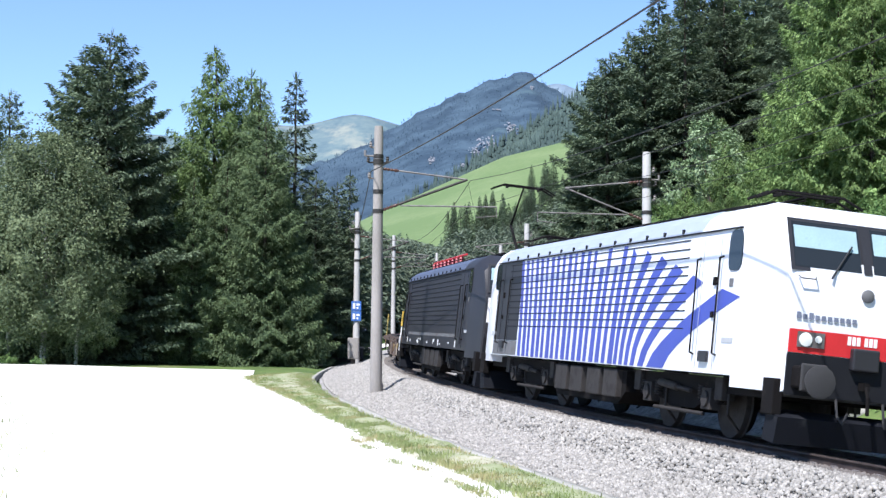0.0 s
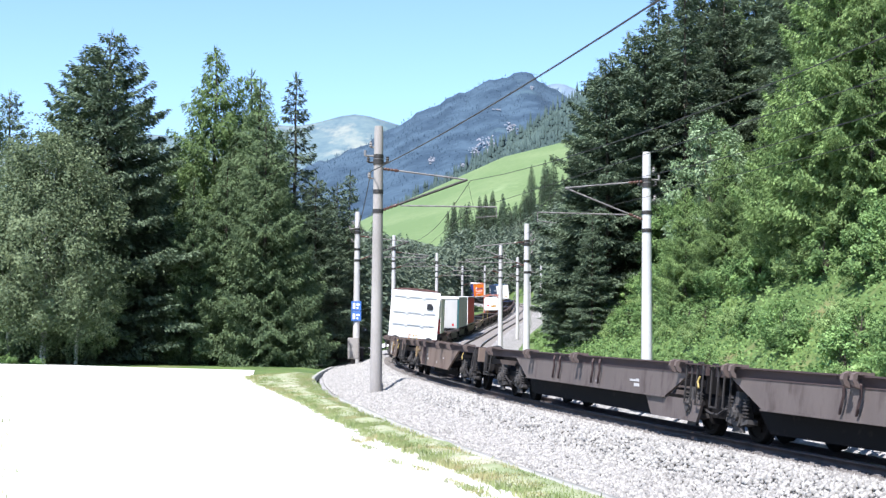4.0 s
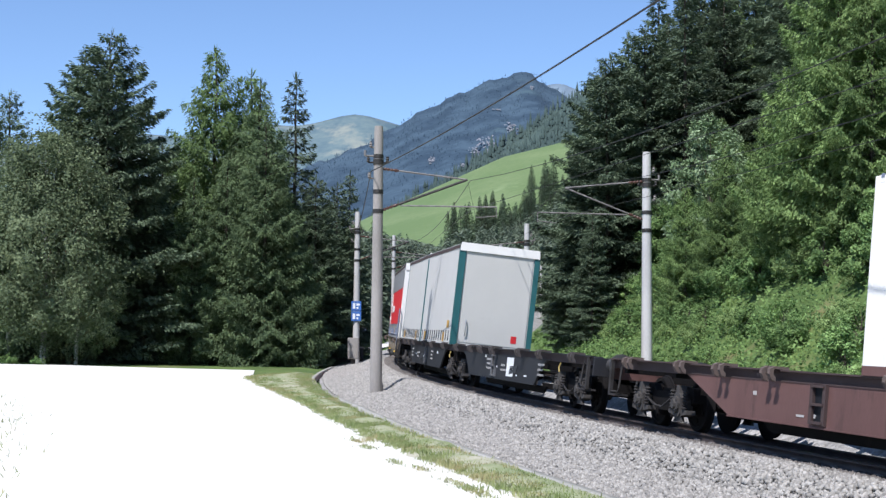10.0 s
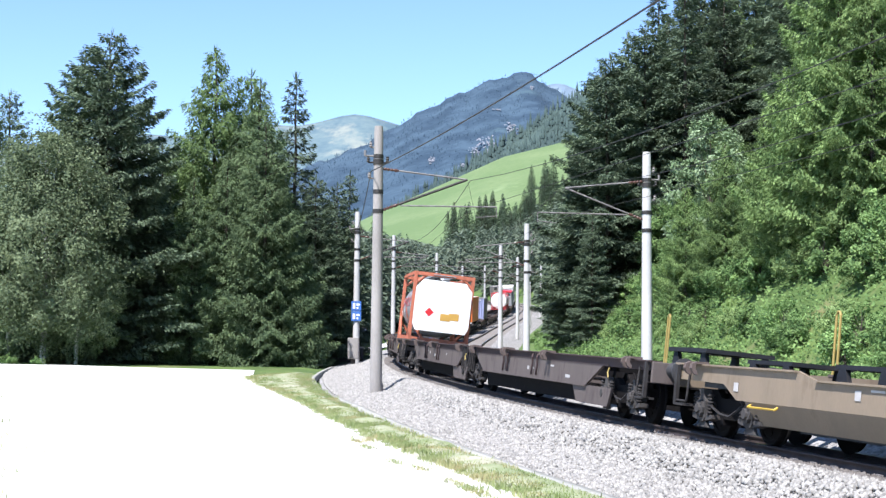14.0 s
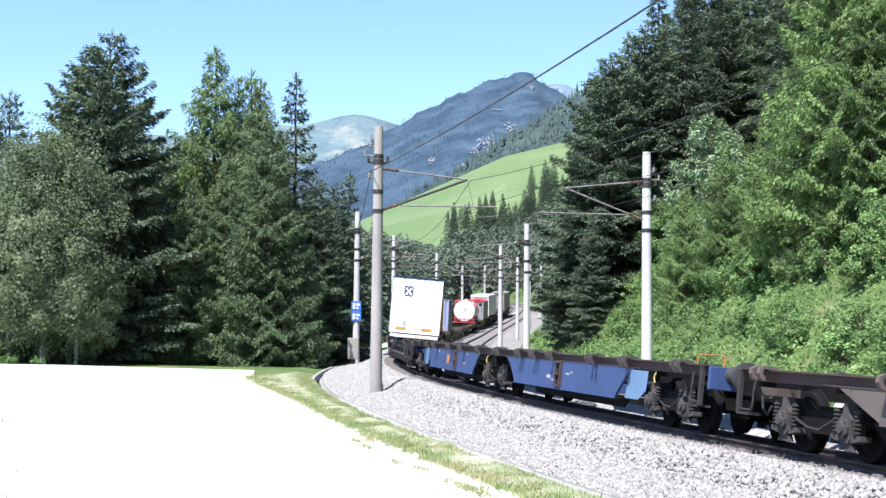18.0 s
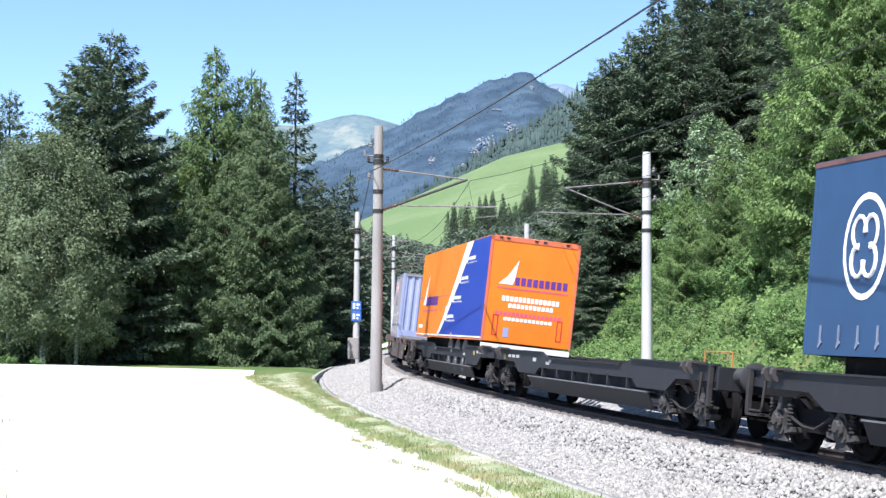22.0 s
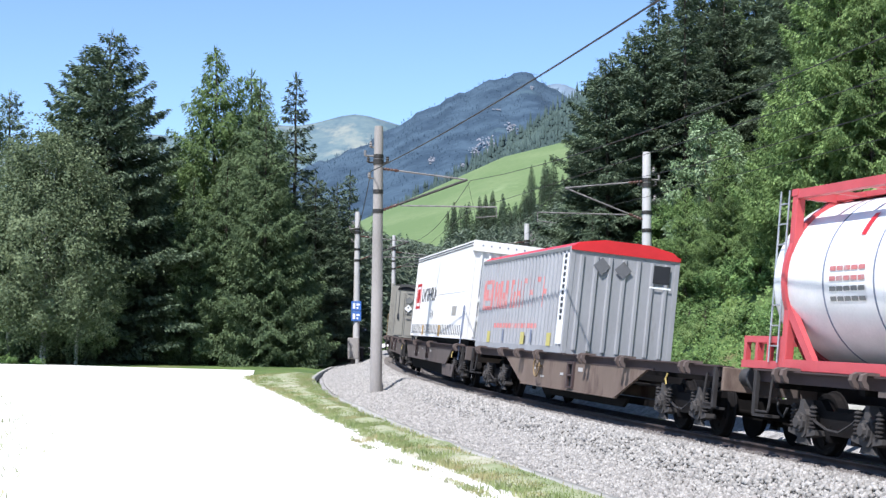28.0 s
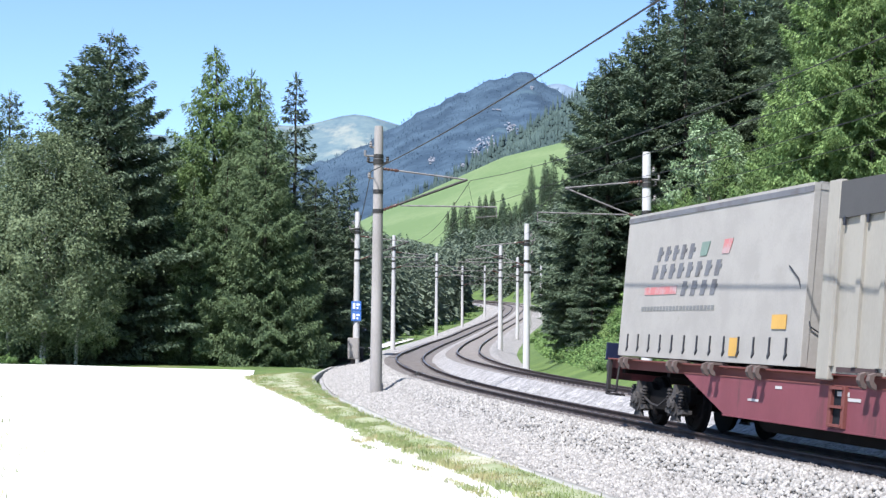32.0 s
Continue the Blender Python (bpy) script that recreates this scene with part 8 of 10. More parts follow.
def load_white_tank():
    """A long white tank that stands out of its red frame at both ends, with low fences round the ends."""
    t, h = load("tank_container", "white tank in a red frame with fenced ends", "tank container", 477.3, 485.85)
    z0, z1, r, w = 1.2, 3.92, 1.30, 1.25
    zc = z0 + 0.10 + r
    xr, xf = -3.7, 2.2
    red = "frame_red"
    s = Shape().lathe((-4.55, 0, zc), (2.95, 0, zc), [(0, 0.2 * r), (0.006, 0.55 * r), (0.025, 0.85 * r), (0.05, 0.97 * r), (0.065, r), (0.965, r), (0.978, 0.975 * r), (0.986, 0.93 * r), (0.992, 0.6 * r), (0.995, 0.2 * r), (0.995, 0.0)], 56)
    part("tank_shell", s, "tank_white", t, "smooth white cylindrical tank with nearly flat front end", smooth=True)
    for x in (-2.55, -1.15):
        part("tank_band", Shape().lathe((x - 0.02, 0, zc), (x + 0.02, 0, zc), [(0, r + 0.002), (0.2, r + 0.008), (0.8, r + 0.008), (1, r + 0.002)], 56), "ink_grey", t, "thin dark strap round the tank", smooth=True)
    for x in (xr, xf):
        for k in (-1, 1):
            part("frame_post", Shape().box(x - 0.08, x + 0.08, min(k * w, k * (w - 0.14)), max(k * w, k * (w - 0.14)), z0, z1), red, t, bevel=0.015)
            part("corner_casting", Shape().box(x - 0.10, x + 0.10, min(k * (w + 0.012), k * (w - 0.16)), max(k * (w + 0.012), k * (w - 0.16)), z1 - 0.10, z1 + 0.012), red, t, bevel=0.01)
            part("frame_brace", Shape().prism([(k * (w - 0.14), z1 - 0.75), (k * (w - 0.75), z1 - 0.14), (k * (w - 0.55), z1 - 0.14), (k * (w - 0.14), z1 - 0.52)], "x", x - 0.05, x + 0.05), red, t)
            part("frame_brace", Shape().prism([(k * (w - 0.14), z0 + 0.80), (k * (w - 0.62), z0 + 0.14), (k * (w - 0.40), z0 + 0.14), (k * (w - 0.14), z0 + 0.55)], "x", x - 0.05, x + 0.05), red, t)
        for z in (z0, z1 - 0.13):
            part("frame_beam", Shape().box(x - 0.07, x + 0.07, -w + 0.14, w - 0.14, z, z + 0.13), red, t)
        # ring saddle that carries the tank in its portal
        part("tank_saddle", Shape().lathe((x - 0.06, 0, zc), (x + 0.06, 0, zc), [(0, r + 0.004), (0.05, r + 0.05), (0.95, r + 0.05), (1, r + 0.004)], 48), red, t, "red ring round the tank", smooth=True)
    for k in (-1, 1):
        ya, yb = min(k * w, k * (w - 0.12)), max(k * w, k * (w - 0.12))
        part("bottom_rail", Shape().box(xr + 0.08, xf - 0.08, ya, yb, z0, z0 + 0.16), red, t)
        part("top_rail", Shape().box(xr + 0.08, xf - 0.08, ya, yb, z1 - 0.13, z1), red, t)
        part("walkway_rail", Shape().box(xr + 0.08, xf - 0.08, min(k * 0.52, k * 0.60), max(k * 0.52, k * 0.60), z1 - 0.10, z1 - 0.02), red, t)
        for xa, xb in ((xr + 0.08, xr + 0.92), (xf - 0.08, xf - 0.92)):
            e = 1 if xb > xa else -1
            part("frame_brace", Shape().prism([(xa, z0 + 0.98), (xb, z0 + 0.16), (xb - 0.20 * e, z0 + 0.16), (xa, z0 + 0.76)], "y", k * (w - 0.06) - 0.045, k * (w - 0.06) + 0.045), red, t)
        # fenced shelves behind and ahead of the frame
        for xa, xb, n in ((-5.1, xr - 0.08, 4), (xf + 0.08, 3.35, 3)):
            part("shelf_beam", Shape().box(xa, xb, ya, yb, z0, z0 + 0.12), red, t)
            part("shelf_rail", Shape().box(xa, xb, ya + 0.02, yb - 0.02, z0 + 0.40, z0 + 0.50), red, t)
            for q in range(n):
                x = xa + 0.06 + (xb - xa - 0.12) * q / (n - 1)
                part("shelf_post", Shape().box(x - 0.045, x + 0.045, ya + 0.02, yb - 0.02, z0 + 0.12, z0 + 0.40), red, t)
    for x in (-5.1, 3.25):
        part("shelf_beam", Shape().box(x, x + 0.10, -w + 0.12, w - 0.12, z0, z0 + 0.12), red, t)
        part("shelf_rail", Shape().box(x, x + 0.09, -w + 0.10, w - 0.10, z0 + 0.40, z0 + 0.49), red, t)
        for q in range(5):
            y = -0.96 + 0.48 * q
            part("shelf_post", Shape().box(x + 0.01, x + 0.08, y - 0.045, y + 0.045, z0 + 0.12, z0 + 0.40), red, t)
    s = Shape()
    for y in (-0.36, 0.0, 0.36):
        s.box(xr + 0.1, xf - 0.1, y - 0.14, y + 0.14, z1 - 0.06, z1 - 0.035)
    part("walkway", s, "machine_grey", t, "dark slatted walkway on top of the frame")
    for q in range(5):
        x = xr + 0.9 + 1.03 * q
        part("walkway_bearer", Shape().box(x - 0.04, x + 0.04, -w + 0.12, w - 0.12, z1 - 0.11, z1 - 0.065), red, t)
    part("manhole", Shape().lathe((-0.9, 0.0, zc + r - 0.05), (-0.9, 0.0, zc + r + 0.10), [(0, 0.28), (0.7, 0.28), (0.8, 0.32), (1, 0.3)], 16), "galvanised", t)
    skin_bars(t, "signal_red", -1.75, -1.62, 1, zc, r, 0.42, 0.72, 0)
    for k in range(4):
        skin_bars(t, "faded_red" if k > 1 else "ink_dull", -2.35, -1.35, 5, zc, r, -0.30 + 0.11 * k, -0.25 + 0.11 * k, 0.15)
    end_plate(t, "red_plate", "signal_red", [(-0.02, zc + 0.08), (0.14, zc + 0.08), (0.24, zc + 0.30), (0.06, zc + 0.30)], 2.915)
    end_plate(t, "dark_plate", "ink_grey", [(0.20, zc + 0.29), (0.50, zc + 0.29), (0.48, zc + 0.33), (0.22, zc + 0.33)], 2.915)
    end_plate(t, "grey_plate", "faded_red", [(0.10, zc - 0.14), (0.18, zc - 0.14), (0.24, zc + 0.06), (0.14, zc + 0.06)], 2.915)
    s = Shape()
    for x in (xr - 0.42, xr - 0.14):
        s.line([(x, -w - 0.02, z0 + 0.1), (x, -w - 0.02, z1)], 0.016)
    for q in range(8):
        s.tube((xr - 0.42, -w - 0.02, z0 + 0.35 + 0.31 * q), (xr - 0.14, -w - 0.02, z0 + 0.35 + 0.31 * q), 0.012, n=6)
    part("ladder", s, "galvanised", t, "thin steel ladder at the end of the frame")


def load_grey_red_roof():
    t, h = load("bulk_container", "grey ribbed bulk container with red roof sheet", "container", 496.43, 505.77)
    z0, z1 = 1.2, 3.60
    box_shell(t, h, z0, z1, "ribbed_grey", "ribbed_grey", "signal_red", "ribbed_grey", folds=(0.34, 0.045, 0.6), roof_rise=0.2)
    end_plate(t, "roof_sheet_edge", "signal_red", [(-W, z1 - 0.08), (W, z1 - 0.08), (W, z1), (0.5, z1 + 0.21), (-0.5, z1 + 0.21), (-W, z1)], h, thick=0.03, label="red tarpaulin edge")
    for k in range(7):
        y = -1.0 + 0.33 * k
        part("door_rib", Shape().prism([(h - 0.015, y - 0.06), (h - 0.015, y + 0.06), (h + 0.035, y + 0.03), (h + 0.035, y - 0.03)], "z", z0 + 0.1, z1 - 0.18), "ribbed_grey", t)
    diamonds(t, h + 0.04, ((-0.55, z1 - 0.38), (-0.05, z1 - 0.42)), 0.2, "machine_grey")
    end_plate(t, "hatch", "ink_black", [(0.66, z1 - 0.62), (1.05, z1 - 0.62), (1.05, z1 - 0.22), (0.66, z1 - 0.22)], h + 0.035, label="dark filling hatch")
    end_plate(t, "stencil_panel", "sign_white", [(0.6, z1 - 0.74), (1.1, z1 - 0.74), (1.1, z1 - 0.70), (0.6, z1 - 0.70)], h + 0.035)
    g = (0.34, 0.045, 0.6)
    for k in range(9):
        x = -h + 1.9 + 0.64 * k
        folded_mark(t, "letter_bar", "faded_red", x, x + 0.13, z0 + 1.05, z0 + 1.78, h, g)
        if k % 3 != 2:
            folded_mark(t, "letter_bar", "faded_red", x + 0.34, x + 0.47, z0 + 1.05, z0 + 1.72 - 0.25 * (k % 2), h, g)
        folded_mark(t, "letter_bar", "faded_red", x + 0.13, x + 0.34, z0 + 1.36 + 0.30 * (k % 2), z0 + 1.48 + 0.30 * (k % 2), h, g)
    for xa, xb, za, zb in ((0.5, 1.6, 1.02, 1.13), (0.5, 1.6, 1.73, 1.84), (0.5, 0.62, 1.13, 1.73), (1.48, 1.6, 1.13, 1.73), (0.8, 1.3, 1.28, 1.58)):
        folded_mark(t, "red_outline", "faded_red", -h + xa, -h + xb, z0 + za, z0 + zb, h, g)
    folded_word(t, "faded_red", -h + 2.2, h - 2.4, z0 + 0.54, z0 + 0.66, 14, h, g, 0.35)
    plate(t, "corner_field", "tank_white", rect(h - 0.6, h - 0.1, z0 + 0.2, z1 - 0.15), y=-W - 0.004)
    for k in range(11):
        plate(t, "stencil_panel", "ink_black", rect(h - 0.42, h - 0.24, z0 + 0.75 + 0.14 * k, z0 + 0.84 + 0.14 * k), y=-W - 0.012)
    tags(t, (-h + 1.7, 0.9, h - 1.2), z0 + 0.14, "dull_lime", (0.36, 0.30))
    for x in (-h + 3.3, h - 3.0):
        plate(t, "stencil_panel", "ink_grey", rect(x, x + 0.16, z0 + 0.2, z0 + 0.5))
    plate(t, "side_seam", "ink_dull", rect(-h + 0.1, h - 0.1, z1 - 0.08, z1 - 0.02), y=-W - 0.008)


def load_white_curtain():
    t, h = curtain_box("swap_body", "long white curtain-sided swap body", 507.52, 520.82, 1.38, 4.30, "tarp_white", "tarp_white", "tarp_white", "tarp_white", 34, strap="ink_dull")
    z0, z1 = 1.38, 4.30
    part("roof_edge", Shape().box(-h, h, -W - 0.014, -W - 0.002, z1 - 0.16, z1 - 0.13), "ink_black", t)
    part("roof_edge", Shape().box(-h, h, -W - 0.014, -W - 0.002, z1 - 0.08, z1 - 0.05), "ink_black", t)
    x = -h + 0.75
    for a, b, c, d in ((0, 1.25, 0, 0.1), (0, 1.25, 0.82, 0.92), (0, 0.1, 0, 0.92), (1.15, 1.25, 0, 0.92)):
        plate(t, "red_outline", "signal_red", rect(x + a, x + b, z0 + 1.0 + c, z0 + 1.0 + d))
    word_bars(t, "signal_red", x + 0.25, x + 1.08, z0 + 1.22, z0 + 1.72, 2, gap=0.2)
    for k in range(8):
        a = x + 1.7 + 0.48 * k
        plate(t, "letter_bar", "ink_black", rect(a, a + 0.11, z0 + 1.24, z0 + 1.70), label="plain painted bar in a row of lettering")
        plate(t, "letter_bar", "ink_black", rect(a + 0.13, a + 0.32, z0 + 1.24 + 0.19 * (k % 3), z0 + 1.33 + 0.19 * (k % 3)))
        if k % 2:
            plate(t, "letter_bar", "ink_black", rect(a + 0.25, a + 0.35, z0 + 1.35, z0 + 1.70 if k % 3 == 0 else z0 + 1.60))
    plate(t, "side_seam", "door_grey", rect(-h, h - 0.6, z0 + 1.42, z0 + 1.428), y=-W - 0.002)
    tags(t, (-h + 3.6, h - 5.4), z0 + 0.04, size=(0.34, 0.36))
    # block added for the dark gap under the swap body
    part("chassis", Shape().box(-h + 0.3, h - 0.3, -1.05, 1.05, 1.195, z0 - 0.004), "bogie_dark", t, "dark block added to fill the gap under the floor")
    plate(t, "paper_plate", "tarp_beige", rect(h - 2.9, h - 2.0, z0 + 0.7, z0 + 1.0))
    for xx in (-h + 5.4, -h + 5.8):
        plate(t, "stencil_panel", "ink_dull", [(xx, z0 + 0.62), (xx + 0.12, z0 + 0.78), (xx, z0 + 0.94), (xx - 0.12, z0 + 0.78)])
    end_plate(t, "front_cap", "tarp_white", [(-W, z1 - 0.3), (W, z1 - 0.3), (W, z1 + 0.02), (-W, z1 + 0.02)], h, thick=0.08)
    for k in range(9):
        y = -1.0 + 0.25 * k
        part("cap_stud", Shape().box(h + 0.08, h + 0.09, y - 0.02, y + 0.02, z1 - 0.14, z1 - 0.1), "ink_grey", t)
        part("door_rib", Shape().box(h - 0.01, h + 0.035, y - 0.03, y + 0.03, z0 + 0.1, z1 - 0.32), "tarp_white", t)
    for a, b, c, d in ((-0.72, -0.25, -0.75, -0.71), (-0.72, -0.25, -0.49, -0.45), (-0.72, -0.68, -0.71, -0.49), (-0.29, -0.25, -0.71, -0.49), (-0.60, -0.51, -0.67, -0.53), (-0.46, -0.37, -0.67, -0.53)):
        end_plate(t, "red_outline", "signal_red", [(a, z1 + c), (b, z1 + c), (b, z1 + d), (a, z1 + d)], h + 0.036)
    end_bars(t, "ink_black", -0.1, 1.0, z1 - 0.69, z1 - 0.51, 8, h + 0.036, gap=0.5)
    diamonds(t, h + 0.036, ((-0.75, z0 + 1.2), (-0.75, z0 + 0.62)), 0.27, "tank_white")


def load_olive_tarp():
    t, h = load("bulk_container", "olive-grey bulk container with dark tarpaulin top", "container", 541.53, 550.12)
    z0, z1 = 1.2, 3.82
    box_shell(t, h, z0, z1, "olive_grey", "olive_grey", "tarp_dark", "olive_grey", roof_rise=0.12)
    plate(t, "tarpaulin", "tarp_dark", [(-h + 0.05, z1 - 0.45), (h - 0.4, z1 - 0.35), (h - 0.4, z1 + 0.08), (-h + 0.05, z1 + 0.08)], y=-W - 0.004, thick=0.05, label="dark tarpaulin edge")
    n = 13
    for i in range(n):
        x = -h + 0.35 + (2 * h - 1.0) * i / (n - 1)
        part("side_post", Shape().prism([(x - 0.06, z0 + 0.1), (x + 0.06, z0 + 0.1), (x + 0.06, z1 - 0.4), (x - 0.06, z1 - 0.4)], "y", -W - 0.05, -W), "olive_grey", t)
        part("tarp_hook", Shape().box(x + 0.12, x + 0.17, -W - 0.06, -W - 0.03, z1 - 0.55, z1 - 0.42), "ink_black", t)
    for x in (-h, h - 0.35):
        part("end_column", Shape().box(x, x + 0.35, -W - 0.06, -W + 0.05, z0 - 0.1, z1 + 0.12), "olive_grey", t, bevel=0.02)
    yp = -W - 0.052
    plate(t, "orange_mark", "faded_orange", [(-h + 3.05, z0 + 1.0), (-h + 3.5, z0 + 0.98), (-h + 3.55, z0 + 1.42), (-h + 2.85, z0 + 1.42)], y=yp, label="faded orange painted mark")
    plate(t, "orange_mark", "faded_orange", [(-h + 3.3, z0 + 1.46), (-h + 3.55, z0 + 1.46), (-h + 3.6, z0 + 2.1), (-h + 3.42, z0 + 2.1)], y=yp, label="faded orange painted mark")
    plate(t, "green_mark", "sage_mark", [(-h + 3.0, z0 + 1.5), (-h + 3.22, z0 + 1.5), (-h + 3.3, z0 + 1.9), (-h + 3.12, z0 + 1.96)], y=yp)
    plate(t, "green_mark", "sage_mark", [(-h + 3.6, z0 + 1.12), (-h + 4.9, z0 + 1.18), (-h + 5.1, z0 + 1.36), (-h + 3.65, z0 + 1.36)], y=yp, label="faded green painted mark")
    plate(t, "green_mark", "sage_mark", [(-h + 4.75, z0 + 1.42), (-h + 5.25, z0 + 1.42), (-h + 5.35, z0 + 2.05), (-h + 4.72, z0 + 2.05)], y=yp, label="faded green painted mark")
    for k in range(3):
        x = -h + 3.8 + 0.28 * k
        plate(t, "green_mark", "sage_mark", [(x, z0 + 1.5), (x + 0.09, z0 + 1.5), (x + 0.22, z0 + 1.9), (x + 0.13, z0 + 1.9)], y=yp)
    for k in range(5):
        x = -h + 2.9 + 0.36 * k
        plate(t, "scuff_mark", "tarp_white" if k == 1 else "ink_dull", [(x, z0 + 0.30), (x + 0.08, z0 + 0.30), (x + 0.14, z0 + 0.62 - 0.06 * k), (x + 0.08, z0 + 0.64 - 0.06 * k)], y=yp)
    for x0, x1 in ((-h + 0.5, -h + 1.6), (-h + 1.8, -h + 3.3), (-h + 3.5, -h + 5.2), (h - 3.0, h - 0.8)):
        plate(t, "sill_slot", "rust_dark", rect(x0, x1, z0 + 0.02, z0 + 0.09), y=yp + 0.04, label="dark slot over the sill")
    # the ribbed end: seams, lock rods, rungs and placards
    for y in (-1.05, -0.52, -0.08, 0.36, 0.72):
        part("door_seam", Shape().box(h - 0.01, h + 0.004, y - 0.012, y + 0.012, z0 + 0.1, z1 - 0.25), "ink_dull", t)
    for y0, y1 in ((-0.98, -0.60), (-0.46, -0.14), (0.02, 0.30), (0.78, 1.08)):
        part("door_panel", Shape().box(h - 0.01, h + 0.022, y0, y1, z0 + 0.1, z1 - 0.3), "olive_grey", t, bevel=0.01)
    for y in (-0.88, -0.04, 0.80):
        part("lock_bar", Shape().tube((h + 0.045, y, z0 + 1.2), (h + 0.045, y, z1 - 0.15), 0.014, n=6), "machine_grey", t)
        part("lock_handle", Shape().prism([(y - 0.05, z0 + 0.95), (y + 0.05, z0 + 0.90), (y + 0.03, z0 + 1.22), (y - 0.03, z0 + 1.22)], "x", h + 0.03, h + 0.07), "ink_black", t)
    for k in range(9):
        z = z0 + 0.15 + 0.265 * k
        part("rung", Shape().box(h + 0.02, h + 0.06, 0.38, 0.70, z, z + 0.03), "machine_grey", t, "dark steel rung")
        if k in (3, 4, 8):
            part("rung", Shape().box(h + 0.02, h + 0.06, -0.46, -0.22, z, z + 0.03), "machine_grey", t, "dark steel rung")
    diamonds(t, h + 0.07, ((-0.36, z1 - 0.70),), 0.21, "ink_dull")
    diamonds(t, h + 0.07, ((-0.38, z1 - 1.12),), 0.20, "tank_white")
    diamonds(t, h + 0.077, ((-0.38, z1 - 1.07),), 0.06, "ink_dull")
    plate_z = z0 + 1.0
    end_plate(t, "warning_plate", "safety_yellow", [(0.42, plate_z), (0.66, plate_z), (0.66, plate_z + 0.2), (0.42, plate_z + 0.2)], h + 0.062, label="yellow plate with a triangle")
    end_plate(t, "warning_triangle", "ink_black", [(0.48, plate_z + 0.05), (0.60, plate_z + 0.05), (0.54, plate_z + 0.15)], h + 0.069)
    end_plate(t, "white_plate", "tank_white", [(0.80, z1 - 0.36), (1.05, z1 - 0.36), (1.05, z1 - 0.27), (0.80, z1 - 0.27)], h + 0.024)
    for y0, y1 in ((-1.0, -0.05), (0.05, 1.0)):
        m = (y0 + y1) / 2
        arc = [(m + 0.475 * math.cos(a), z1 - 0.16 + 0.26 * math.sin(a)) for a in np.linspace(0, math.pi, 9)]
        inner = [(m + 0.44 * math.cos(a), z1 - 0.20 + 0.20 * math.sin(a)) for a in np.linspace(math.pi, 0, 9)]
        end_plate(t, "tarpaulin_flap", "tarp_dark", arc + inner, h, thick=0.06, label="arched edge of the dark tarpaulin")
        # no opening here: a dark plate paints its shade
        end_plate(t, "end_opening", "louvre", inner, h - 0.01, thick=0.02, label="dark plate for the shaded gap under the tarpaulin")


def load_beige_curtain():
    t, h = curtain_box("swap_body", "weathered pale grey curtain-sided swap body", 550.7, 558.6, 1.25, 3.98, "tarp_beige", "tarp_beige", "tarp_beige", "tarp_beige", 13)
    z0, z1 = 1.25, 3.98
    part("roof_edge", Shape().box(-h, h, -W - 0.014, -W - 0.002, z1 - 0.14, z1 - 0.05), "machine_grey", t)
    for row, (a, b, n) in enumerate(((3.0, 4.75, 4), (1.5, 4.85, 8), (1.7, 3.6, 5))):
        z = z0 + 1.12 + 0.33 * row
        word_bars(t, "machine_grey", -h + a, -h + b, z, z + 0.26, n, slant=0.35, gap=0.55, y=-W - 0.005)
        for q in range(n):
            x = -h + a + (b - a) * q / n
            plate(t, "letter_bar", "machine_grey", [(x + 0.06, z + 0.12), (x + 0.30, z + 0.12), (x + 0.32, z + 0.18), (x + 0.08, z + 0.18)], y=-W - 0.005)
    for m, x in (("sage_mark", -h + 3.75), ("faded_red", -h + 4.7)):
        plate(t, "colour_flag", m, [(x, z0 + 1.80), (x + 0.30, z0 + 1.80), (x + 0.44, z0 + 2.04), (x + 0.08, z0 + 2.04)], y=-W - 0.005)
    plate(t, "red_stripe", "faded_red", rect(-h + 1.2, -h + 2.8, z0 + 1.16, z0 + 1.30), y=-W - 0.005)
    word_bars(t, "ink_dull", -h + 1.1, -h + 4.6, z0 + 0.86, z0 + 0.94, 22, gap=0.3, y=-W - 0.005)
    tags(t, (h - 2.4,), z0 + 0.1, size=(0.34, 0.3))
    tags(t, (h - 0.8,), z0 + 0.55, size=(0.5, 0.22))
    part("air_hose", Shape().line([(h - 0.6, -W - 0.01, z0 + 1.5), (h - 0.25, -W - 0.015, z0 + 1.3), (h + 0.02, -W + 0.1, z0 + 0.6), (h + 0.03, -0.6, z0 + 0.3)], 0.012), "ink_black", t)


def build_loads():
    load_white_ribbed_end()
    load_white_folded(138.08, 147.5, "white finely ribbed box container")
    load_red_white(148.12, 156.5, 1, 1)
    load_red_white(156.62, 166.0, -1, 2)
    load_white_folded(167.4, 175.4, "plain white box container with climbing ledges on its end", True)
    load_grey_curtain(202.72, 210.15, True)
    load_grey_curtain(210.3, 217.88, False)
    load_red_curtain()
    load_grey_tank()
    load_white_tank()
    load_navy_trailer()
    load_orange_trailer()
    load_blue_steel()
    load_grey_red_roof()
    load_white_curtain()
    load_olive_tarp()
    load_beige_curtain()


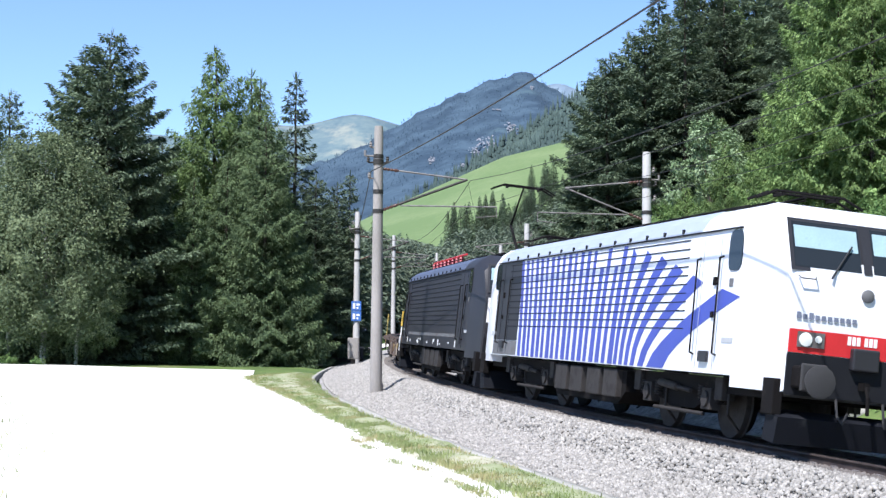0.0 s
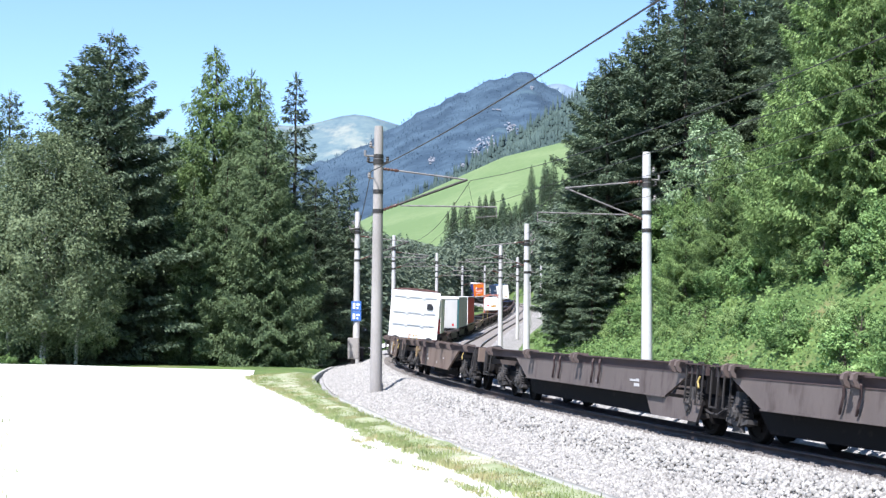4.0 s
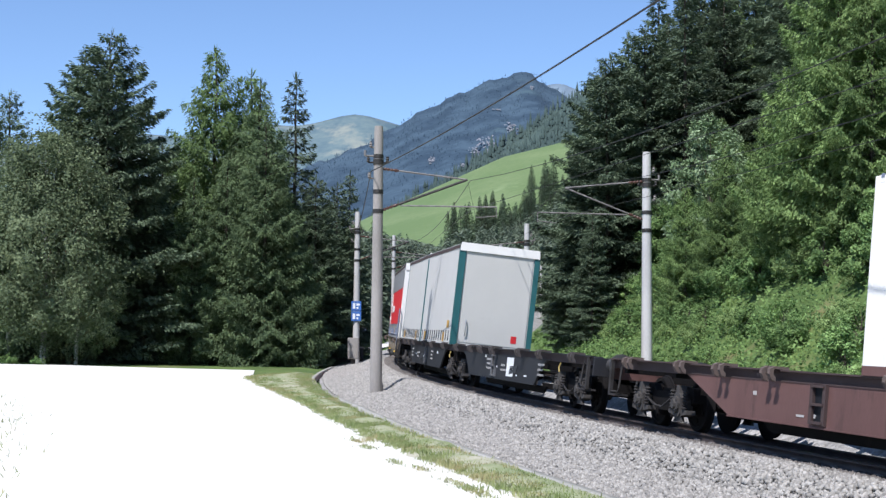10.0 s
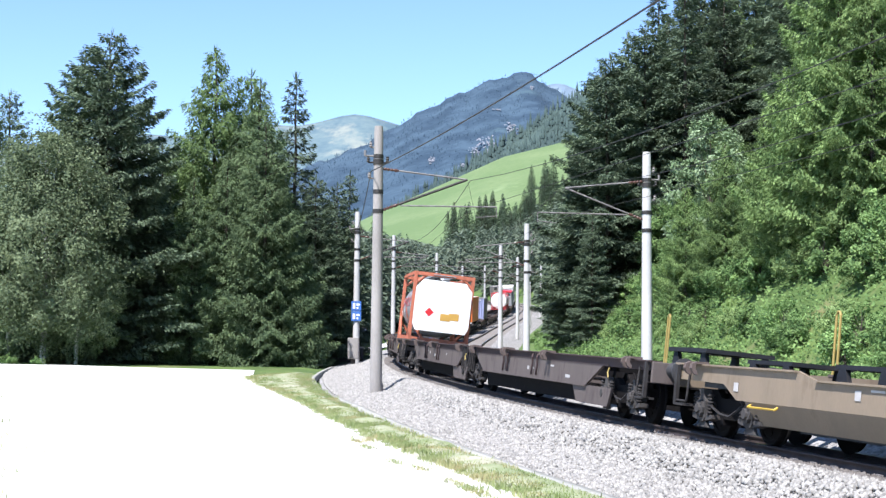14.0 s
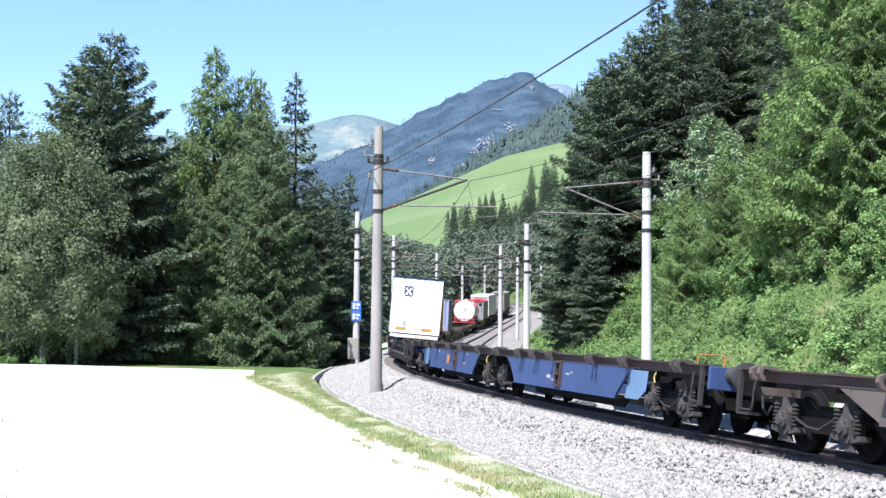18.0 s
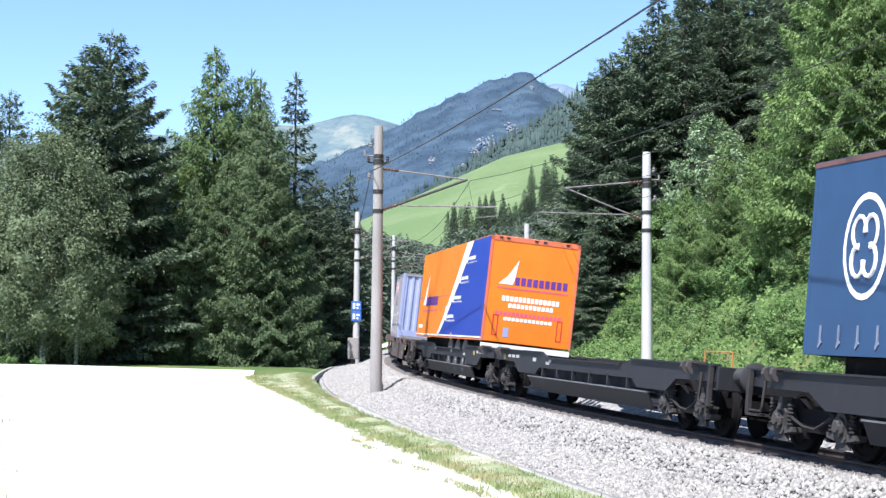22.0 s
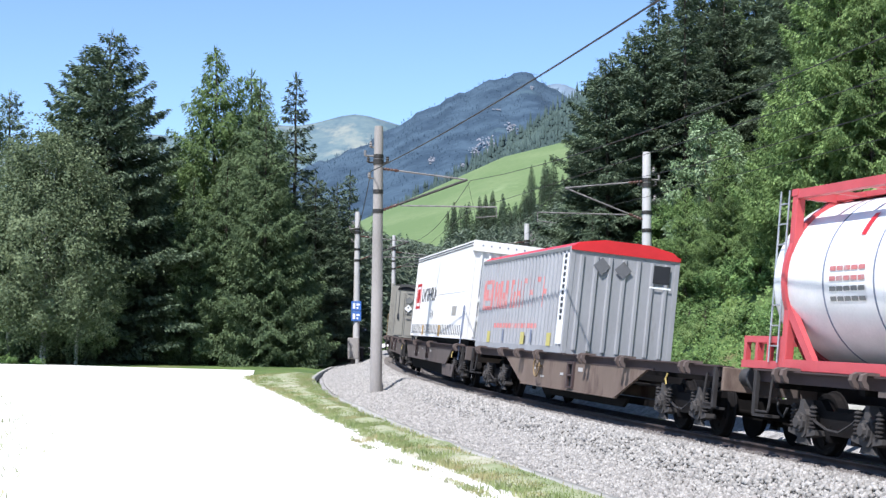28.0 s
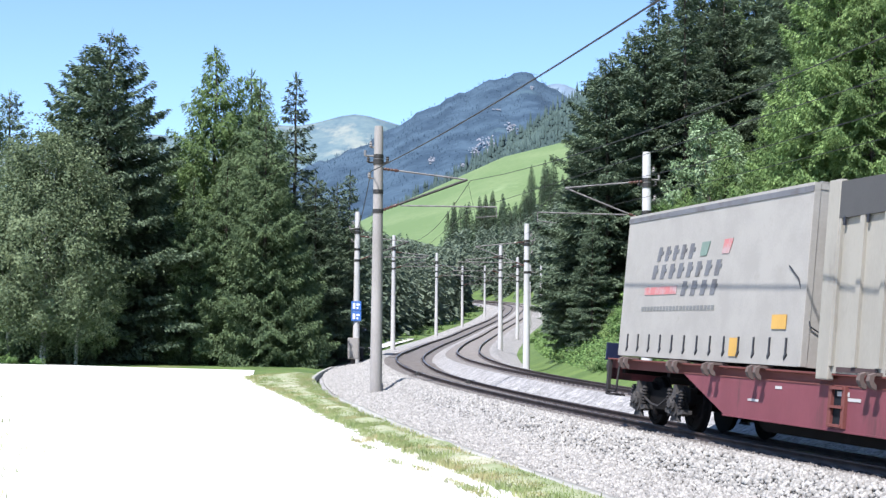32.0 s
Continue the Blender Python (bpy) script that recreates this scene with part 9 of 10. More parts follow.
def build_wagons():
    t = wagon(38.3, 57.6, "rust_wagon", "rust-brown flat container wagon, empty", seed=1, wheel=4.2, steps=0.55)
    end_staff(t, 9.45, True)
    end_staff(t, -9.5, False)
    plate(t, "pale_patch", "cream_wear", rect(4.6, 5.5, 0.46, 0.98), y=-1.271)
    jointed(57.6, 74.3, 90.7, "brown_wagon", "brown jointed container wagon, empty", seed=2)
    t = wagon(90.7, 109.6, "rust_wagon", "rust-brown flat container wagon, empty", seed=3, wheel=-3.9, steps=-2.6)
    low_hoop(t, -8.2, 1.40, "safety_yellow")
    t = wagon(109.6, 128.4, "rust_wagon", "rust-brown flat container wagon with white panels", seed=4, wheel=2.4, steps=0.5)
    for x, w, z0 in ((-2.3, 0.72, 0.44), (-1.2, 0.5, 0.44)):
        plate(t, "white_panel", "pale_stencil", rect(x, x + w, z0, 0.98 if x < -2 else 0.84), y=-1.276)
    hazard_bars(t, 5.2)
    hazard_bars(t, -7.0)
    low_hoop(t, 8.0, 1.42, "hoop_orange")
    t = wagon(128.4, 147.5, "maroon_wagon", "brown flat wagon under two white boxes", seed=5)
    hazard_bars(t, -7.6)
    hazard_bars(t, 7.0)
    t = wagon(147.5, 166.6, "rust_wagon", "brown flat wagon under two red and white boxes", seed=6, steps=1.2)
    hazard_bars(t, 6.6)
    wagon(166.6, 185.8, "maroon_wagon", "dark red-brown flat wagon with one white box", seed=7)
    a, b = jointed(185.8, 201.9, 218.4, "black_wagon", "black jointed container wagon", "belly", seed=8, rusty="black_wagon")
    plate(a, "white_notice", "sign_white", rect(-0.5, 0.25, 0.50, 0.98), y=-1.276)
    for w in (a, b):
        for x, n in ((-3.0, 3), (-1.2, 2), (2.8, 3)):
            for q in range(n):
                word_bars(w, "pale_stencil", x, x + 0.62 - 0.14 * (q % 2), 0.62 + 0.12 * q, 0.67 + 0.12 * q, 7, y=-1.271, gap=0.4)
        plate(w, "dark_hatch", "ink_black", [(-0.2, 0.55), (0.6, 0.62), (0.7, 0.80), (-0.1, 0.76)], y=-1.276)
    a, b = jointed(218.4, 235.9, 252.1, "yellow_wagon", "dull yellow-brown pocket wagon", "pocket", seed=9, edge=1.0)
    for w in (a, b):
        for x in (-4.6, 3.4):
            part("grab_rail", Shape().line([(x, -1.24, 0.62), (x, -1.30, 0.58), (x + 0.9, -1.30, 0.58), (x + 0.9, -1.24, 0.62)], 0.02), "safety_yellow", w)
        for x, z in ((-5.2, 0.86), (-1.4, 0.9), (1.6, 0.84), (5.0, 0.9)):
            plate(w, "stencil_panel", "pale_stencil", rect(x, x + 0.16, z - 0.06, z + 0.08), y=-1.276)
        plate(w, "cable_hatch", "ink_black", rect(5.3, 5.55, 0.78, 0.98), y=-1.276)
    plate(a, "white_notice", "pale_stencil", rect(-6.9, -6.45, 0.70, 1.05), y=-1.276)
    for w, x0 in ((a, -8.2), (b, 7.2)):
        part("white_bracket", Shape().box(x0 - 0.15, x0 + 1.1, -1.24, -1.12, 1.19, 1.44), "tank_white", w, "white painted end bracket", bevel=0.02)
        for x in (x0, x0 + 0.5):
            board = part("warning_board", Shape().prism([(x, 1.20), (x + 0.34, 1.20), (x + 0.44, 1.48), (x + 0.10, 1.48)], "y", -1.28, -1.25), "ink_black", w, "yellow and black striped board")
            for q in (0, 1):
                z = 1.21 + 0.14 * q
                part("stripe", Shape().prism([(x + 0.02 + 0.05 * q, z), (x + 0.32 + 0.05 * q, z + 0.06), (x + 0.34 + 0.05 * q, z + 0.12), (x + 0.04 + 0.05 * q, z + 0.06)], "y", -1.286, -1.28), "safety_yellow", board)
    tall_rail(b, -6.7, 1.30, "dull_yellow")
    # folded trailer supports over the empty pocket
    for x in (-5.6, -2.6):
        s = Shape().box(x - 0.8, x + 0.8, -0.5, 0.6, 1.28, 1.35)
        for q in (-0.6, 0.6):
            s.prism([(x + q - 0.25, 0.9), (x + q + 0.25, 0.9), (x + q + 0.1, 1.28), (x + q - 0.1, 1.28)], "y", -0.5, -0.42)
            s.prism([(x + q - 0.25, 0.9), (x + q + 0.25, 0.9), (x + q + 0.1, 1.28), (x + q - 0.1, 1.28)], "y", 0.42, 0.5)
        s.box(x - 0.9, x + 0.9, -1.20, 1.20, 0.82, 0.92)
        part("trailer_support", s, "black_wagon", b, "black folded trailer support")
    a, b = jointed(252.1, 268.9, 285.5, "brown_wagon", "brown jointed container wagon, empty", seed=10)
    folded_support(a, 6.6)
    tall_rail(a, 1.1, 1.30, "dull_yellow")
    jointed(285.5, 302.4, 318.4, "brown_wagon", "brown jointed container wagon with a tank", seed=11)
    a, b = jointed(318.4, 334.7, 351.2, "blue_wagon", "blue jointed container wagon, empty", "belly", seed=12)
    plate(a, "pale_patch", "pale_blue", [(3.3, 0.43), (4.1, 0.43), (4.5, 0.62), (4.55, 0.98), (3.5, 0.98)], y=-1.271, label="patch of paler blue paint")
    plate(b, "pale_patch", "pale_blue", [(-4.3, 0.62), (-3.9, 0.43), (-3.2, 0.45), (-3.0, 0.98), (-4.4, 0.98)], y=-1.271, label="patch of paler blue paint")
    plate(b, "red_panel", "hoop_orange", rect(0.8, 1.25, 0.58, 0.86), y=-1.276)
    low_hoop(a, 6.9, 1.36, "hoop_orange")
    low_hoop(b, -7.4, 1.30, "dull_yellow", 0.4)
    for u0, joint, u1, seed in ((351.2, 368.8, 386.2, 13), (386.2, 402.4, 418.7, 14)):
        a, b = jointed(u0, joint, u1, "black_wagon", "black pocket wagon", "pocket", seed=seed, rusty="black_wagon")
        low_hoop(a, (joint - u0) / 2 - 1.3, 1.42, "hoop_orange")
        for w, x0 in ((a, -6.6), (b, 5.4)):
            for q in range(3):
                plate(w, "stencil_panel", "pale_stencil", rect(x0 + 0.40 * q, x0 + 0.26 + 0.40 * q, 1.0, 1.07), y=-1.274)
            plate(w, "yellow_block", "dull_yellow", rect(x0 - 0.5, x0 - 0.28, 0.94, 1.06), y=-1.274)
    a, b = jointed(418.7, 436.0, 453.2, "brown_wagon", "dark brown jointed container wagon", "belly", seed=15)
    plate(b, "pale_patch", "cream_wear", rect(-1.4, -0.9, 0.46, 0.9), y=-1.271)
    jointed(453.2, 470.0, 486.6, "brown_wagon", "dark brown jointed skeleton wagon with a tank", "open", seed=16)
    wagon(486.6, 506.2, "rust_wagon", "rust-brown flat wagon with a grey container", seed=18, wheel=-1.95, steps=0.6)
    a, b = jointed(506.2, 523.9, 541.1, "brown_wagon", "brown jointed container wagon with a white swap body", seed=19, posts=((7.3, "ink_grey"),))
    folded_support(b, -5.9)
    tall_rail(b, -7.1, 1.30, "dull_ochre")
    t = wagon(541.1, 559.5, "red_wagon", "red flat wagon at the tail of the train", seed=20, rusty="rust_bright", posts=((8.4, "dull_ochre"),))
    part("tail_board", Shape().box(-9.0, -8.95, -1.25, -0.95, 1.15, 1.5), "plough_blue", t, "blue tail board of the train", bevel=0.01)


build_wagons()
build_loads()


# ---- locomotives ----
def loft(sections, n_in=6):
    """Rings of points (x, [(y, z)...]) joined into a closed hull."""
    s = Shape()
    k = len(sections[0][1])
    for x, ring in sections:
        s.v += [(x, y, z) for y, z in ring]
    for i in range(len(sections) - 1):
        for j in range(k):
            a, b = i * k + j, i * k + (j + 1) % k
            s.f.append((a, b, b + k, a + k))
    s.f.append(tuple(range(k)))
    s.f.append(tuple(range((len(sections) - 1) * k, len(sections) * k))[::-1])
    return s


def hull_ring(w, zb, zg, zt, inset=0.34):
    return [(-w, zb), (-w, zg), (-w + inset * 0.35, zg + (zt - zg) * 0.55), (-w + inset, zt), (w - inset, zt), (w - inset * 0.35, zg + (zt - zg) * 0.55), (w, zg), (w, zb)]


def locomotive(u0, u1, body, roof, label, white):
    t = thing("locomotive", label, "locomotive", "locomotives of the train")
    um = (u0 + u1) / 2
    Y = 1.48
    half = [(9.42, 1.22, 0.90, 1.78, 1.86), (9.40, 1.27, 0.87, 2.52, 2.68), (9.04, 1.34, 0.86, 3.30, 3.54), (8.35, 1.44, 0.86, 3.42, 3.80), (7.98, Y, 0.86, 3.42, 3.78), (7.96, Y, 1.04, 3.42, 3.78)]
    sec = [(-x, hull_ring(w, a, b, c)) for x, w, a, b, c in half] + [(x, hull_ring(w, a, b, c)) for x, w, a, b, c in half[::-1]]
    part("body", loft(sec), body, t, "welded body with raked cab fronts", smooth=True)
    part("roof", Shape().prism([(-1.482, 3.40), (-1.482, 3.44), (-1.36, 3.63), (-1.13, 3.80), (1.13, 3.80), (1.36, 3.63), (1.482, 3.44), (1.482, 3.40)], "x", -7.7, 6.25), roof, t, "removable roof hoods", bevel=0.01)
    for y in (-1, 1):
        part("gutter", Shape().box(-7.9, 8.0, min(y * 1.48, y * 1.51), max(y * 1.48, y * 1.51), 3.375, 3.40), "louvre", t)
        for x in np.arange(-7.0, 6.2, 0.95):
            part("roof_clip", Shape().box(x - 0.04, x + 0.04, min(y * 1.47, y * 1.50), max(y * 1.47, y * 1.50), 3.42, 3.50), "louvre", t)
    for y in (-1.0, 1.0):
        r = Shape().line([(-7.0, y, 3.86), (7.0, y, 3.86)], 0.02)
        for k in range(15):
            r.tube((-7 + k, y, 3.79), (-7 + k, y, 3.86), 0.015, n=5)
        part("roof_rail", r, "bogie_dark", t)
    for k in (-1, 1):
        # windscreen: frame, two panes with a pale blind behind, centre pillar
        def raked(y0, y1, z0, z1, d):
            q = [(9.395 - 0.355 * (z - 2.66) / 0.86 + d, y, z) for y, z in ((y0, z0), (y1, z0), (y1, z1), (y0, z1))]
            q = [(k * x, y, z) for x, y, z in q]
            return Shape().poly(q if k > 0 else q[::-1])
        part("windscreen_frame", raked(-1.25, 1.25, 2.70, 3.51, 0.012), "ink_black", t, "black windscreen surround", fix=False)
        for y0, y1 in ((-1.19, -0.10), (0.10, 1.19)):
            pane = part("windscreen", raked(y0, y1, 2.76, 3.46, 0.018), "cab_glass", t, "raked dark windscreen pane", fix=False)
            part("sun_blind", raked(y0 + 0.03, y1 - 0.03, 3.06, 3.40, 0.022), "blind", pane, "pale blue pulled-down sun blind", fix=False)
        part("window_pillar", raked(-0.07, 0.07, 2.74, 3.48, 0.03), "ink_black", t, fix=False)
        for y in (-0.62, 0.45):
            part("wiper", Shape().tube((k * 9.45, y, 2.62), (k * 9.25, y + 0.38, 3.15), 0.016, n=5), "ink_black", t)
        for y in (-1.0, 1.0):
            part("front_grip", Shape().line([(k * 9.42, y - 0.14, 2.62), (k * 9.48, y - 0.12, 2.58), (k * 9.48, y + 0.12, 2.58), (k * 9.42, y + 0.14, 2.62)], 0.012, 5), "machine_grey", t)
        part("top_light", Shape().lathe((k * 9.40, 0.0, 2.42), (k * 9.46, 0.0, 2.42), [(0, 0.10), (0.7, 0.10), (1, 0.06)], 14), "machine_grey", t, smooth=True)
        col = "signal_red" if white else "loco_dark"
        part("nose_band", Shape().prism([(k * 9.40, 1.47), (k * 9.445, 1.47), (k * 9.445, 1.82), (k * 9.40, 1.82)], "y", -1.215, 1.215), col, t, "broad red band below the cab front" if white else "")
        for y in (-1, 1):
            lamp = part("headlight", Shape().box(min(k * 9.44, k * 9.47), max(k * 9.44, k * 9.47), min(y * 1.09, y * 0.66), max(y * 1.09, y * 0.66), 1.56, 1.79), "machine_grey", t, "twin headlight in a grey frame")
            part("lens", Shape().lathe((k * 9.46, y * 0.97, 1.675), (k * 9.50, y * 0.97, 1.675), [(0, 0.10), (0.7, 0.105), (1, 0.04)], 18), "lamp_glass", lamp, smooth=True)
            part("marker_lens", Shape().lathe((k * 9.46, y * 0.76, 1.69), (k * 9.485, y * 0.76, 1.69), [(0, 0.06), (1, 0.05)], 14), "lamp_glass", lamp, smooth=True)
        if white and k > 0:
            r = Shape()
            for n in range(10):
                y = -1.12 + 0.1 * n
                r.box(9.425, 9.44, y, y + 0.065, 1.98, 2.05 + (0.03 if n in (0, 2) else 0))
            part("lettering", r, "ink_grey", t, "row of plain painted bars")
            for n in range(6):
                y = -0.28 + 0.075 * n + (0.05 if n > 2 else 0)
                part("number_bar", Shape().box(9.446, 9.452, y, y + 0.055, 1.66, 1.79), "sign_white", t)
        if not white and k > 0:
            part("nose_panel", Shape().prism([(9.40, 1.88), (9.435, 1.88), (9.415, 2.56), (9.38, 2.56)], "y", -1.2, 1.2), "tarp_white", t, "white panel on the cab front")
            r = Shape()
            for n in range(7):
                r.box(9.436, 9.442, -0.95 + 0.1 * n, -0.88 + 0.1 * n, 1.96, 2.03)
            part("lettering", r, "ink_grey", t, "row of plain painted bars")
        # solid dark box over the front, below the nose band
        part("front_apron", Shape().prism([(k * 9.0, 0.84), (k * 9.445, 0.84), (k * 9.45, 1.46), (k * 9.0, 1.46)], "y", -1.225, 1.225), "louvre", t, "dark box over the front behind the buffers")
        part("buffer_beam", Shape().box(min(k * 9.1, k * 9.38), max(k * 9.1, k * 9.38), -1.2, 1.2, 0.80, 1.46), "buffer_grey", t, bevel=0.02)
        add_buffers(t, k * 9.3, k, z=1.06)
        for y in (-0.93, 0.93):
            part("buffer_head", Shape().lathe((k * 9.72, y, 1.11), (k * 9.79, y, 1.11), [(0, 0.20), (0.4, 0.29), (0.9, 0.29), (1, 0.24)], 4), "buffer_grey", t, "rounded grey buffer head", bevel=0.03)
            part("buffer_crash_box", Shape().box(min(k * 9.3, k * 9.72), max(k * 9.3, k * 9.72), y - 0.2, y + 0.2, 0.94, 1.28), "bogie_dark", t, bevel=0.04)
        part("coupling_box", Shape().box(min(k * 9.38, k * 9.55), max(k * 9.38, k * 9.55), -0.22, 0.22, 1.28, 1.62), "ink_black", t, bevel=0.03)
        for y in (-1, 1):
            part("corner_step", Shape().box(min(k * 9.0, k * 9.4), max(k * 9.0, k * 9.4), min(y * 1.22, y * 1.38), max(y * 1.22, y * 1.38), 0.52, 1.06), "bogie_dark", t, bevel=0.015)
        r = Shape().prism([(k * 9.0, 0.14), (k * 9.42, 0.10), (k * 9.52, 0.5), (k * 9.1, 0.60)], "y", -1.32, 1.32)
        # the shade on the plough is put into its near-black colour
        part("snow_plough", r, "plough_dark", t, "near-black snow plough, shade in its colour")
        # cab side: door, window, rails
        for y in (-1, 1):
            yy = y * (Y + 0.004)
            def on_side(name, x_a, x_b, z_a, z_b, m, out=0.006, lab=""):
                part(name, Shape().box(min(k * x_a, k * x_b), max(k * x_a, k * x_b), min(yy, yy + y * out), max(yy, yy + y * out), z_a, z_b), m, t, lab)
            wx, wz, ww, wh = k * 7.78, 3.03, 0.27, 0.33
            oval = [(wx + ww * (abs(math.cos(a)) ** 0.5) * (1 if math.cos(a) > 0 else -1), wz + wh * (abs(math.sin(a)) ** 0.5) * (1 if math.sin(a) > 0 else -1)) for a in np.linspace(0, 2 * math.pi, 25)[:-1]]
            part("cab_window", Shape().prism(oval, "y", min(yy, yy + y * 0.008), max(yy, yy + y * 0.008)), "cab_glass", t, "rounded dark cab side window")
            on_side("door_seam", 6.42, 6.435, 1.1, 3.3, "door_grey" if white and k > 0 else "louvre")
            on_side("door_seam", 7.17, 7.185, 1.1, 3.3, "door_grey" if white and k > 0 else "louvre")
            on_side("door_handle", 6.98, 7.08, 2.48, 2.62, "bogie_dark", 0.03)
            on_side("door_handle", 6.98, 7.08, 1.95, 2.05, "bogie_dark", 0.03)
            for dx in (6.32, 7.30):
                part("handrail", Shape().line([(k * dx, yy, 1.34), (k * dx, yy + y * 0.07, 1.37), (k * dx, yy + y * 0.07, 2.92), (k * dx, yy, 2.95)], 0.018), "bogie_dark", t)
            on_side("cab_step", 6.64, 7.0, 1.22, 1.40, "ink_black", 0.05)
            on_side("vent_grid", 7.62, 7.78, 2.45, 2.58, "machine_grey")
            if y < 0:
                on_side("stencil_panel", 7.5, 7.95, 1.55, 1.63, "door_grey")
    # louvred machine-room sides
    for y in (-1, 1):
        yy = y * (Y + 0.003)
        for n in range(11):
            z = 1.76 + 0.152 * n
            part("side_louvre", Shape().prism([(yy, z), (yy, z + 0.024), (yy + y * 0.012, z + 0.008)], "x", -6.6, 5.75), "louvre", t)
        if not white:
            part("side_strip", Shape().box(-6.0, 5.9, min(yy, yy + y * 0.008), max(yy, yy + y * 0.008), 1.40, 1.50), "machine_grey", t)
    # stripes: upright ones at the rear, then fanning out towards the leading cab
    if white:
        for y in (-1, 1):
            yy = y * (Y + 0.003)
            e0, e1 = min(yy, yy + y * 0.004), max(yy, yy + y * 0.004)
            for n in range(18):
                q = n / 17
                xb, w = -5.25 + 7.0 * q, 0.21 + 0.03 * math.sin(n * 2.3)
                xt, zt = xb - 0.32 + 0.75 * q ** 1.5, 3.36 if n < 13 or n % 2 else 3.0
                pts = [(xb + (xt - xb) * q ** 1.6, 1.06 + (zt - 1.06) * q) for q in (0, 0.33, 0.66, 1)]
                part("blue_stripe", Shape().prism(pts + [(a + 1.22 * w * (1 - 0.2 * (b - 1.06) / 2.3), b) for a, b in pts[::-1]], "y", e0, e1), "loco_blue", t, "blue zebra stripe")
            for xb, xe, ze, wb, we, pw in ((2.12, 2.75, 3.30, 0.20, 0.2, 1.4), (2.45, 3.55, 3.22, 0.20, 0.26, 1.6), (2.78, 4.35, 3.08, 0.20, 0.32, 1.6), (3.12, 5.1, 2.90, 0.22, 0.40, 1.5), (3.55, 6.0, 2.68, 0.30, 0.5, 1.3), (4.05, 7.35, 2.42, 0.85, 0.75, 1.2)):
                up, low = [], []
                for q in np.linspace(0, 1, 9):
                    x, z = xb + (xe - xb) * q ** pw, 1.06 + (ze - 1.06) * q ** 0.82
                    up.append((x, z))
                    low.append((x + (wb + (we - wb) * q), max(1.06, z - 0.14 * q)))
                part("blue_stripe", Shape().prism(up + low[::-1], "y", e0, e1), "loco_blue", t, "curving blue zebra stripe")
            part("dark_panel", Shape().box(-7.75, -5.42, min(y * (Y + 0.002), y * (Y + 0.005)), max(y * (Y + 0.002), y * (Y + 0.005)), 1.42, 3.38), "loco_dark", t, "dark grey panel of the rear cab side")
            part("grey_panel", Shape().box(-7.75, -5.42, min(y * (Y + 0.002), y * (Y + 0.005)), max(y * (Y + 0.002), y * (Y + 0.005)), 1.06, 1.41), "machine_grey", t)
    else:
        rng = random.Random(5)
        marks(t, rng, -5.5, 5.0, -Y - 0.003, 1.12, 1.24, 9)
        for x in (-6.2, -3.0, 2.2, 5.9):
            part("white_plate", Shape().box(x, x + 0.14, -Y - 0.01, -Y - 0.003, 1.1, 1.3), "sign_white", t)
    # roof gear: busbars on insulators, two pantographs
    by = 0.25 if white else -0.85
    tone = "insulator" if white else "insulator_red"
    for x in np.arange(-5.6, 2.0, 0.95):
        part("roof_insulator", Shape().lathe((x, by, 3.79), (x, by, 4.10), [(0, 0.05), (0.15, 0.08), (0.3, 0.05), (0.45, 0.08), (0.6, 0.05), (0.75, 0.08), (1, 0.04)], 8), tone, t, smooth=True)
    part("busbar", Shape().line([(-5.8, by, 4.12), (2.2, by, 4.12)], 0.035), "bogie_dark" if white else "signal_red", t)
    for x in (-2.6, 0.3, 2.4):
        part("roof_box", Shape().box(x, x + 1.1, -0.75, -0.1, 3.78, 3.95), "roof_blue" if not white else "loco_roof", t, bevel=0.03)
    for k, up in ((1, False), (-1, False)) if white else ((1, True), (-1, False)):
        pantograph(t, k * 6.0, -k, up)
    # underframe and bogies
    part("underframe", Shape().box(-8.9, 8.9, -1.15, 1.15, 0.74, 1.0), "bogie_dark", t, "black underframe")
    part("transformer", Shape().prism([(-2.1, 0.30), (2.1, 0.30), (2.5, 0.55), (2.5, 0.95), (-2.5, 0.95), (-2.5, 0.55)], "y", -1.3, 1.3), "bogie_dark", t)
    for x in (-2.0, -0.9, 0.3, 1.4):
        part("equipment_box", Shape().box(x, x + 0.85, -1.42, -1.1, 0.42, 0.96), "gear_grey", t, bevel=0.02)
    for x, u in ((4.95, um - 4.95), (-4.95, um + 4.95)):
        loco_bogie(t, x, u)
    RIDERS.append((t, um - 4.95, um + 4.95, 0.0))
    return t


